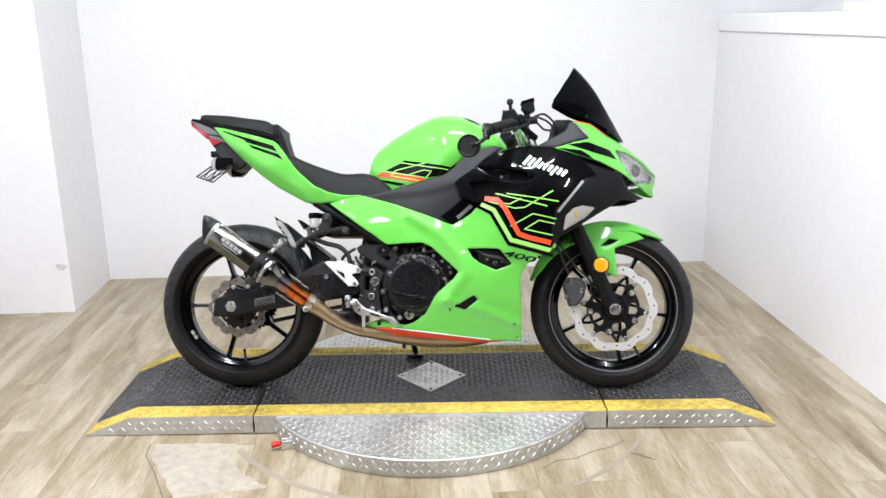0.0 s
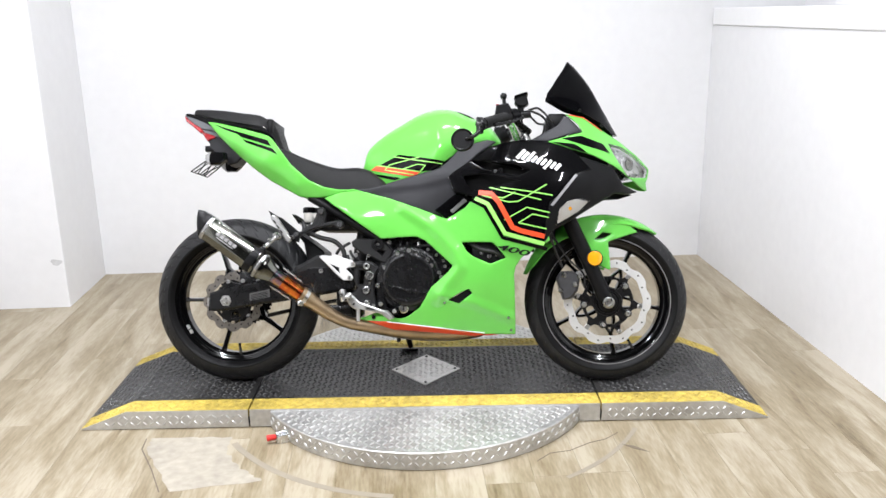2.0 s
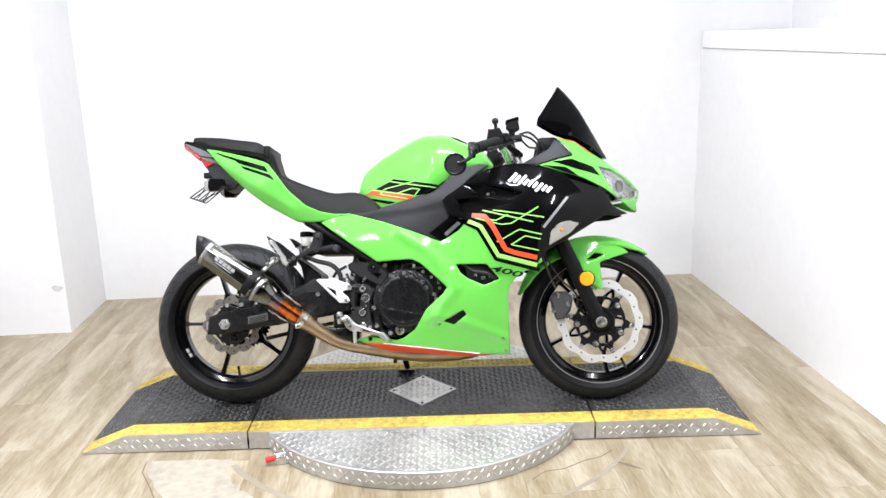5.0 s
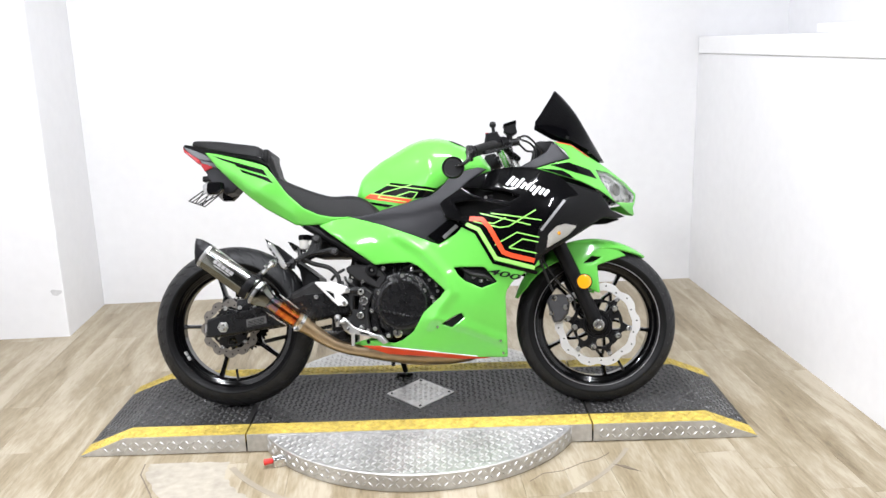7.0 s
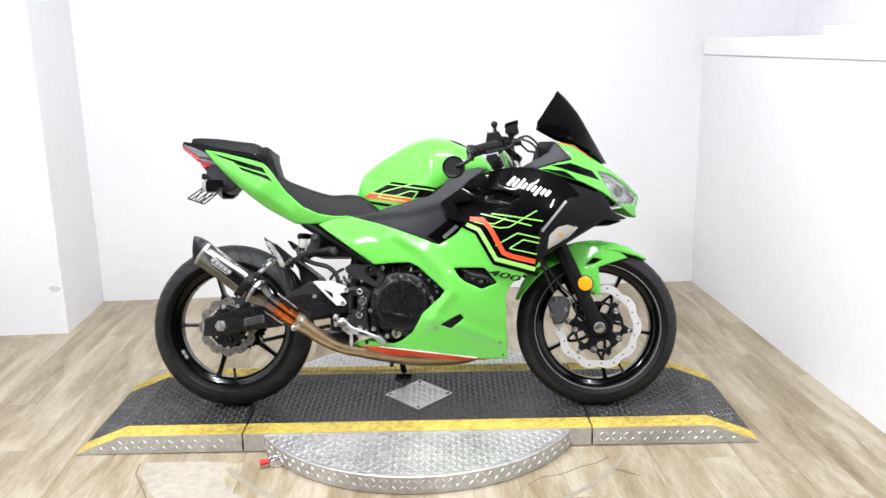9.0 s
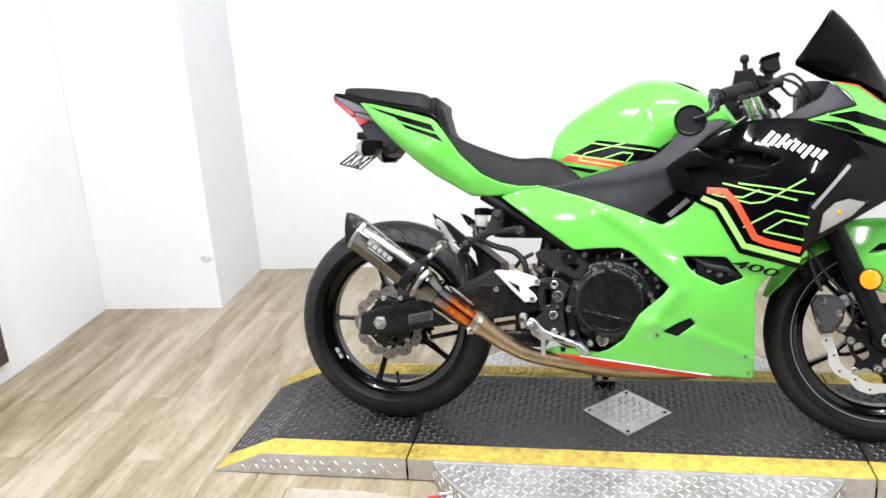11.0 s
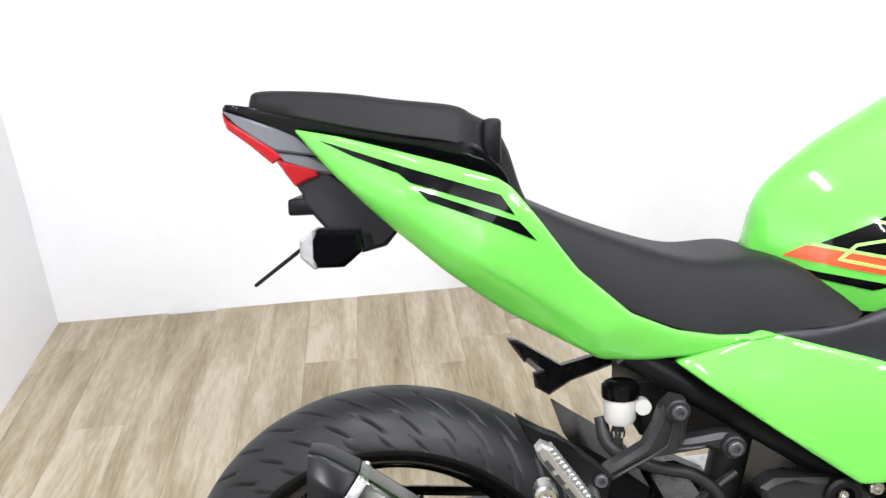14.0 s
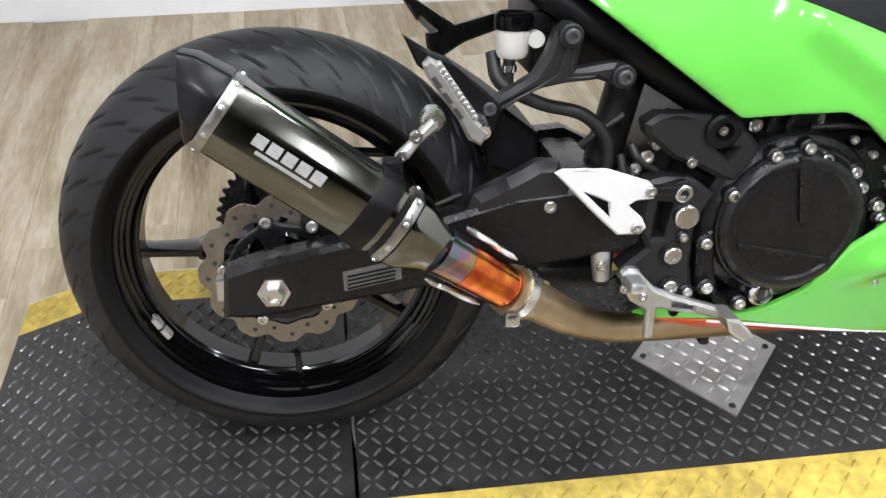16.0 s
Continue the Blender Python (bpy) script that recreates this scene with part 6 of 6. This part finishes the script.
NOSE = [(0.532, 0.962), (0.598, 0.953), (0.668, 0.911), (0.735, 0.873), (0.805, 0.824), (0.852, 0.776), (0.846, 0.745), (0.836, 0.722), (0.842, 0.694), (0.818, 0.700), (0.782, 0.722), (0.752, 0.738), (0.700, 0.769), (0.622, 0.806), (0.550, 0.826), (0.465, 0.853), (0.526, 0.872), (0.592, 0.891), (0.575, 0.925)]
LAMP = [(0.686, 0.856), (0.736, 0.852), (0.797, 0.821), (0.845, 0.774), (0.838, 0.742), (0.758, 0.734), (0.730, 0.772), (0.704, 0.812)]
noses = shell("nose_cowl", NOSE, nose_fn, M_GREEN, None, "glossy lime green nose cowl", holes=[LAMP], puff=0.004, edge=0.009, lift=0.004, step=0.012)
for s, host in zip((-1, 1), noses):
    decal("black_decal", [(0.515, 0.866), (0.584, 0.877), (0.663, 0.850), (0.688, 0.816), (0.604, 0.838)], nose_fn, M_GLOSS, host, "", (s,), 0.0055)
    decal("black_decal", [(0.480, 0.853), (0.560, 0.845), (0.586, 0.828), (0.604, 0.812), (0.553, 0.827)], nose_fn, M_GLOSS, host, "", (s,), 0.0055)
    strip("red_line", [(0.545, 0.958), (0.600, 0.950), (0.668, 0.906)], 0.003, nose_fn, M_RED, host, "", (s,), 0.0058)
lens_fn = lambda q: nose_fn(q) + 0.002
light = shell("headlight", LAMP, lens_fn, M_LENS, None, "clear headlight lens", thick=0.004, puff=0.003)
for s, host in zip((-1, 1), light):
    shell("headlight_bowl", [(0.692, 0.850), (0.736, 0.846), (0.793, 0.817), (0.838, 0.772), (0.831, 0.748), (0.763, 0.740), (0.736, 0.774), (0.710, 0.812)], lambda q: nose_fn(q) - 0.024, M_SILVER, host, "silver reflector", (s,), 0.003, 0.01, 0.02)
    h = float(nose_fn([(0.765, 0.785)])[0]) - 0.018
    lathe("projector", [(0.0, 0.024), (0.006, 0.022), (0.010, 0.012), (0.011, 0.002)], (0.765, s * h, 0.785), M_CHROME, host, "", 24, 35, (0.75, s * 0.65, 0.0))
inner_fn = sheet_fn([(0.406, 0.862, 0.168), (0.506, 0.918, 0.150), (0.526, 0.954, 0.134), (0.59, 0.891, 0.158), (0.526, 0.877, 0.176), (0.474, 0.854, 0.184)])
shell("inner_cowl", [(0.400, 0.858), (0.506, 0.920), (0.528, 0.957), (0.545, 0.950), (0.592, 0.893), (0.526, 0.876), (0.468, 0.856)], inner_fn, M_GREY, None, "dark grey inner cowl", puff=0.005)
lump("dashboard", 0.470, 0.545, -0.085, 0.085, 0.905, 0.975, M_PLASTIC, None, "black instrument housing", 0.014)
lump("cowl_stay", 0.50, 0.70, -0.05, 0.05, 0.74, 0.86, M_PLASTIC, None, "", 0.02)
# windscreen
rows = [((0.556, 1.186), (0.552, 1.178, 0.026)), ((0.583, 1.160), (0.534, 1.140, 0.068)), ((0.612, 1.124), (0.512, 1.104, 0.092)), ((0.636, 1.090), (0.492, 1.070, 0.102)), ((0.654, 1.058), (0.474, 1.044, 0.106)), ((0.662, 1.042), (0.473, 1.030, 0.107)), ((0.672, 1.024), (0.509, 1.008, 0.108)), ((0.682, 1.004), (0.542, 0.988, 0.110)), ((0.700, 0.970), (0.600, 0.968, 0.106)), ((0.716, 0.938), (0.660, 0.938, 0.090)), ((0.736, 0.900), (0.711, 0.894, 0.065))]
secs = []
for (uc, wc), (ue, we, hw) in rows:
    outer, inner = [], []
    for k in range(21):
        t = -1 + k / 10
        f = abs(t) ** 1.7
        rise = 0.26 * max(0.0, hw * t)
        outer.append((uc + (ue - uc) * f + rise * 0.4, hw * t, wc + (we - wc) * f + rise))
        inner.append((uc + (ue - uc) * f + rise * 0.4 - 0.004, hw * t * 0.985, wc + (we - wc) * f + rise - 0.0015))
    secs.append(outer + inner[::-1])
rings("windscreen", secs, M_SCREEN, None, "dark smoked windscreen", True, True, 40)
for u, w, h in ((0.585, 0.975, 0.131), (0.668, 0.925, 0.098)):
    bolt(u, -h, w, 0.006, None, M_PLASTIC)

# ---- front fender, fork and brake ----
fw = np.array((0.685, 0.293))
def fender():
    secs = []
    for deg in np.linspace(52, 162, 34):
        a = radians(deg)
        tip = min(1.0, (deg - 52) / 16 + 0.25) * min(1.0, (162 - deg) / 14 + 0.35)
        hw = 0.068 * tip
        drop = 0.050 * (0.35 + 0.65 * math.exp(-((deg - 108) / 34) ** 2)) * tip
        outer, inner = [], []
        for k in range(15):
            t = -1 + k / 7
            r = 0.313 + 0.003 * math.cos(radians(deg - 100) * 2) - drop * abs(t) ** 2.6
            outer.append((fw[0] + r * math.cos(a), hw * t, fw[1] + r * math.sin(a)))
            inner.append((fw[0] + (r - 0.005) * math.cos(a), hw * t * 0.94, fw[1] + (r - 0.005) * math.sin(a)))
        secs.append(outer + inner[::-1])
    f = rings("front_fender", secs, M_GREEN, None, "glossy lime green front fender", True, True, 50)
    leg_fn = sheet_fn([(0.58, 0.60, 0.060), (0.70, 0.59, 0.062), (0.62, 0.50, 0.082), (0.69, 0.50, 0.080), (0.66, 0.42, 0.086), (0.76, 0.55, 0.066)])
    shell("fender_stay", [(0.562, 0.560), (0.590, 0.594), (0.700, 0.588), (0.775, 0.560), (0.800, 0.540), (0.766, 0.530), (0.690, 0.505), (0.694, 0.463), (0.698, 0.402), (0.670, 0.412), (0.640, 0.428), (0.612, 0.500), (0.566, 0.528)], leg_fn, M_GREEN, f, "", holes=[[(0.640, 0.512), (0.672, 0.540), (0.706, 0.534), (0.672, 0.516)]])
    return f


fender()
for s in (-1, 1):
    v = s * 0.092
    leg = tube("fork_leg", [(0.520, v, 0.645), (0.575, v, 0.525), (0.640, v, 0.385), (0.672, v, 0.312), (0.684, v, 0.282)], [0.027, 0.027, 0.026, 0.028, 0.020], M_PLASTIC, None, "matt black fork leg", 20)
    tube("fork_tube", [(0.353, v, 0.966), (0.395, v, 0.870), (0.470, v, 0.735), (0.570, v, 0.535)], 0.0205, M_SILVER, None, "bright fork tube", 18)
    lathe("fork_cap", [(-0.004, 0.0225), (0.004, 0.0225), (0.010, 0.018), (0.016, 0.010)], (0.352, v, 0.968), M_ENGINE, None, "", 20, 35, (-0.41, 0, 0.91))
    ref = lathe("reflector", [(s * 0.000, 0.029), (s * 0.008, 0.029), (s * 0.009, 0.0265)], (0.636, s * 0.118, 0.444), M_PLASTIC, None, "amber side reflector", 28)
    lathe("reflector_lens", [(s * 0.008, 0.0262), (s * 0.011, 0.025), (s * 0.013, 0.018), (s * 0.0135, 0.0)], (0.636, s * 0.118, 0.444), M_AMBER, ref, "amber lens", 28)
lathe("axle_end", [(-0.112, 0.019), (-0.124, 0.019), (-0.127, 0.016), (-0.127, 0.010), (-0.121, 0.009), (-0.121, 0.0)], (0.685, 0, 0.288), M_SILVER, None, "silver front axle end", 20)
lump("triple_clamp", 0.370, 0.450, -0.118, 0.118, 0.825, 0.852, M_ENGINE, None, "black upper fork clamp", 0.008)
lump("lower_clamp", 0.465, 0.535, -0.12, 0.12, 0.655, 0.690, M_ENGINE, None, "", 0.008)
lump("steering_head", 0.385, 0.50, -0.04, 0.04, 0.66, 0.87, M_ENGINE, None, "", 0.012)
cal = prism("front_caliper", [(0.505, 0.372), (0.520, 0.398), (0.560, 0.400), (0.590, 0.380), (0.580, 0.330), (0.556, 0.300), (0.528, 0.296), (0.516, 0.330)], -0.098, -0.040, M_CALIPER, None, "dark grey front brake caliper", 0.008)
for u, w in ((0.518, 0.330), (0.570, 0.352), (0.578, 0.312), (0.530, 0.385), (0.585, 0.380)):
    bolt(u, -0.098, w, 0.0095, cal)
tube("brake_line", [(0.415, -0.13, 0.80), (0.455, -0.13, 0.60), (0.495, -0.11, 0.48), (0.525, -0.10, 0.41)], 0.0045, M_HOSE, None, "black brake line", 8)
tube("sensor_line", [(0.47, -0.10, 0.56), (0.54, -0.09, 0.45), (0.60, -0.08, 0.39), (0.605, -0.075, 0.34)], 0.0035, M_HOSE, None, "", 8)
lump("inner_fender", 0.42, 0.50, -0.09, 0.09, 0.50, 0.66, M_PLASTIC, None, "", 0.02)

# ---- controls ----
for s in (-1, 1):
    g = tube("handlebar", [(0.405, s * 0.095, 0.905), (0.372, s * 0.150, 0.920), (0.330, s * 0.215, 0.938), (0.232, s * 0.345, 0.888)], [0.012, 0.012, 0.011, 0.011], M_ENGINE, None, "black clip-on handlebar", 14, 8)
    a, b = np.array((0.325, s * 0.222, 0.936)), np.array((0.240, s * 0.334, 0.892))
    grip = tube("grip", [a, a + (b - a) * 0.03, b - (b - a) * 0.03, b], [0.022, 0.0195, 0.0195, 0.021], M_GRIP, g, "ribbed rubber grip", 18, 3, False)
    tube("bar_end", [b, b + (b - a) * 0.12], [0.018, 0.020], M_ENGINE, g, "", 16, 2, False)
    tube("switch_housing", [a + (a - b) * 0.30, a + (a - b) * 0.02], [0.024, 0.026], M_PLASTIC, g, "", 14, 2, False)
    tube("lever", [(0.375, s * 0.185, 0.940), (0.372, s * 0.235, 0.930), (0.330, s * 0.290, 0.905), (0.278, s * 0.345, 0.885)], [0.008, 0.007, 0.006, 0.007], M_ENGINE, g, "black brake lever", 10)
    mc = prism("fluid_cup", [(0.350, 0.990), (0.354, 1.008), (0.392, 1.020), (0.399, 0.986), (0.385, 0.976), (0.362, 0.978)], min(s * 0.165, s * 0.205), max(s * 0.165, s * 0.205), M_PLASTIC, g, "black fluid reservoir", 0.004)
    tube("cup_stem", [(0.372, s * 0.184, 0.985), (0.372, s * 0.182, 0.952)], 0.011, M_PLASTIC, mc, "", 10)
    prism("cup_lid", [(0.348, 1.006), (0.351, 1.016), (0.394, 1.029), (0.397, 1.018)], min(s * 0.163, s * 0.207), max(s * 0.163, s * 0.207), M_GLOSS, mc, "", 0.002)
    prism("switch_box", [(0.280, 0.940), (0.286, 0.974), (0.326, 0.982), (0.340, 0.958), (0.330, 0.925), (0.304, 0.918)], min(s * 0.200, s * 0.245), max(s * 0.200, s * 0.245), M_PLASTIC, g, "", 0.006)
    tube("master_cylinder", [(0.340, s * 0.19, 0.945), (0.405, s * 0.175, 0.955)], 0.014, M_ENGINE, g, "", 12)
    arm_end = (0.176, s * 0.365, 0.838)
    mir = lathe("bar_end_mirror", [(s * 0.004, 0.030), (s * 0.009, 0.036), (s * 0.004, 0.0385), (s * -0.008, 0.0385), (s * -0.010, 0.036)], (0.172, s * 0.372, 0.832), M_PLASTIC, None, "round black bar-end mirror", 40, 35, (0.10, 1.0, -0.05))
    tube("mirror_arm", [(0.226, s * 0.352, 0.886), (0.224, s * 0.372, 0.858), (0.205, s * 0.385, 0.840), (0.180, s * 0.386, 0.833)], [0.009, 0.008, 0.006, 0.006], M_ENGINE, mir, "", 10)
    lump("mirror_clamp", 0.216, 0.242, min(s * 0.335, s * 0.358), max(s * 0.335, s * 0.358), 0.856, 0.912, M_ENGINE, mir, "", 0.006)
    bolt(0.230, s * 0.358, 0.886, 0.006, mir)
stem = tube("ball_mount", [(0.318, -0.19, 0.955), (0.313, -0.19, 1.005)], [0.008, 0.006], M_PLASTIC, None, "black ball mount on the handlebar", 10)
lathe("ball", [(-0.012, 0.003), (-0.010, 0.008), (-0.004, 0.0118), (0.004, 0.0118), (0.010, 0.008), (0.012, 0.003)], (0.312, -0.19, 1.016), M_GRIP, stem, "", 20, 60, (0, 0, 1))
lump("kill_switch", 0.284, 0.296, -0.236, -0.226, 0.972, 0.979, M_REDLENS, None, "red kill switch", 0.003)
for k, (x0, x1) in enumerate(((0.40, 0.46), (0.41, 0.44), (0.395, 0.43))):
    tube("cable", [(x0, -0.17 + 0.02 * k, 0.97), (x0 + 0.04, -0.16 + 0.03 * k, 0.975 - 0.02 * k), (x1 + 0.03, -0.12, 0.92), (x1 + 0.01, -0.09, 0.85)], 0.004, M_HOSE, None, "black control cable", 8)


# the drawn parts are warped to fit the camera's side view
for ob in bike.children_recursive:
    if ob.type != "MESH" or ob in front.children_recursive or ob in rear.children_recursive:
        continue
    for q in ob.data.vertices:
        q.co = fit_view(*q.co)


# ---- floor planks, last ----
def floor_planks():
    wide, long = 0.152, 1.22
    rnd = random.Random(4)
    meshes = {}
    def plank_mesh(x0, x1, y0, y1):
        key = (round(x1 - x0, 3), round(y1 - y0, 3))
        if key not in meshes:
            hx, hy, b = key[0] / 2 - 0.0002, key[1] / 2 - 0.0002, 0.0005
            v = [(-hx, -hy, -0.006), (hx, -hy, -0.006), (hx, hy, -0.006), (-hx, hy, -0.006), (-hx, -hy, -b), (hx, -hy, -b), (hx, hy, -b), (-hx, hy, -b), (-hx + b, -hy + b, 0), (hx - b, -hy + b, 0), (hx - b, hy - b, 0), (-hx + b, hy - b, 0)]
            f = [(8, 9, 10, 11)] + [(k + i, k + (i + 1) % 4, k + 4 + (i + 1) % 4, k + 4 + i) for k in (0, 4) for i in range(4)]
            meshes[key] = mesh_of("plank", v, f, M_PLANK)
        return meshes[key]
    x = XL
    while x < XR:
        x1 = min(x + wide, XR + 0.02)
        y = -4.6 - rnd.random() * long
        while y < YB:
            a, b = max(y, -4.6), min(y + long, YB)
            if b - a > 0.02 and x1 - x > 0.02:
                ob = new("plank", plank_mesh(x, x1, a, b))
                ob.location = ((x + x1) / 2, (a + b) / 2, 0)
                ob.parent = floor
            y += long
        x += wide


    back = part("planks_rear", box_bm(XL, XR, YF, -4.6, -0.006, 0.0), M_PLANK, floor, "")
    tagged(back, kind="stuff")


floor_planks()


# scuffed floor round the turntable
M_SCUFF = plain("scuffed_vinyl", (0.28, 0.245, 0.19), 0.45, grain=0.12, grain_scale=14)
M_PATCH = plain("grey_floor_patch", (0.37, 0.335, 0.275), 0.45, grain=0.22, grain_scale=30)
M_CRACK = plain("dark_floor_joint", (0.15, 0.12, 0.09), 0.6)


def flat_piece(name, points, z, mat, label):
    bm = bmesh.new()
    f = bm.faces.new([bm.verts.new((x, y, z)) for x, y in points])
    ex = bmesh.ops.extrude_face_region(bm, geom=[f])
    bmesh.ops.translate(bm, vec=(0, 0, -z * 0.8), verts=[v for v in ex["geom"] if isinstance(v, bmesh.types.BMVert)])
    return tagged(part(name, bm, mat), label, "", "", "structure")


def floor_line(name, points, width, z, mat, label):
    left, right = [], []
    p = [Vector(q) for q in points]
    for i, q in enumerate(p):
        d = (p[min(i + 1, len(p) - 1)] - p[max(i - 1, 0)]).normalized()
        n = Vector((-d.y, d.x)) * width / 2
        left.append(q + n)
        right.append(q - n)
    return flat_piece(name, [tuple(q) for q in left + right[::-1]], z, mat, label)


arc = lambda r, a0, a1, n=24: [(0.035 + r * math.cos(radians(a0 + (a1 - a0) * k / n)), -0.024 + r * math.sin(radians(a0 + (a1 - a0) * k / n))) for k in range(n + 1)]
edge_rnd = random.Random(11)
rough_edge = lambda pts: [tuple(np.array(a) + (np.array(b) - a) * k / 8 + np.array((edge_rnd.uniform(-1, 1), edge_rnd.uniform(-1, 1))) * (0.006 if k else 0.0)) for a, b in zip(pts, pts[1:] + pts[:1]) for k in range(8)]
flat_piece("floor_patch", rough_edge([(-0.912, -0.345), (-0.640, -0.360), (-0.640, -0.470), (-0.585, -0.560), (-0.500, -0.650), (-0.769, -0.690), (-0.909, -0.420)]), 0.0005, M_PATCH, "pale grey patched area of the floor")
floor_line("floor_scuff", arc(0.762, -150, -100), 0.022, 0.0007, M_SCUFF, "pale curved scuff on the floor")
floor_line("floor_scuff", arc(0.800, -60, -30), 0.016, 0.0007, M_SCUFF, "pale curved scuff on the floor")
floor_line("floor_crack", [(0.36, -0.61), (0.41, -0.565), (0.476, -0.555), (0.55, -0.51), (0.61, -0.49), (0.66, -0.45)], 0.003, 0.0009, M_CRACK, "fine dark joint in the floor")
flat_piece("floor_gouge", [(0.652, -0.528), (0.690, -0.545), (0.730, -0.588), (0.690, -0.565)], 0.0009, M_CRACK, "small dark gouge in the floor")
floor_line("floor_crack", [(-0.930, -0.345), (-0.925, -0.42), (-0.86, -0.55), (-0.80, -0.69)], 0.004, 0.0009, M_CRACK, "fine dark joint in the floor")

M_SMUDGE = plain("grey_wall_smudge", (0.56, 0.56, 0.565), 0.6, grain=0.12, grain_scale=60)
bm = bmesh.new()
f = bm.faces.new([bm.verts.new((-1.722 + 0.030 * math.cos(k * 0.7) * (1 + 0.25 * math.sin(k * 2.3)), 1.0694, 0.232 + 0.015 * math.sin(k * 0.7) * (1 + 0.3 * math.cos(k * 1.9)))) for k in range(9)])
ex = bmesh.ops.extrude_face_region(bm, geom=[f])
bmesh.ops.translate(bm, vec=(0, 0.0005, 0), verts=[v for v in ex["geom"] if isinstance(v, bmesh.types.BMVert)])
tagged(part("wall_smudge", bm, M_SMUDGE), "faint grey smudge on the white column", "", "", "structure")
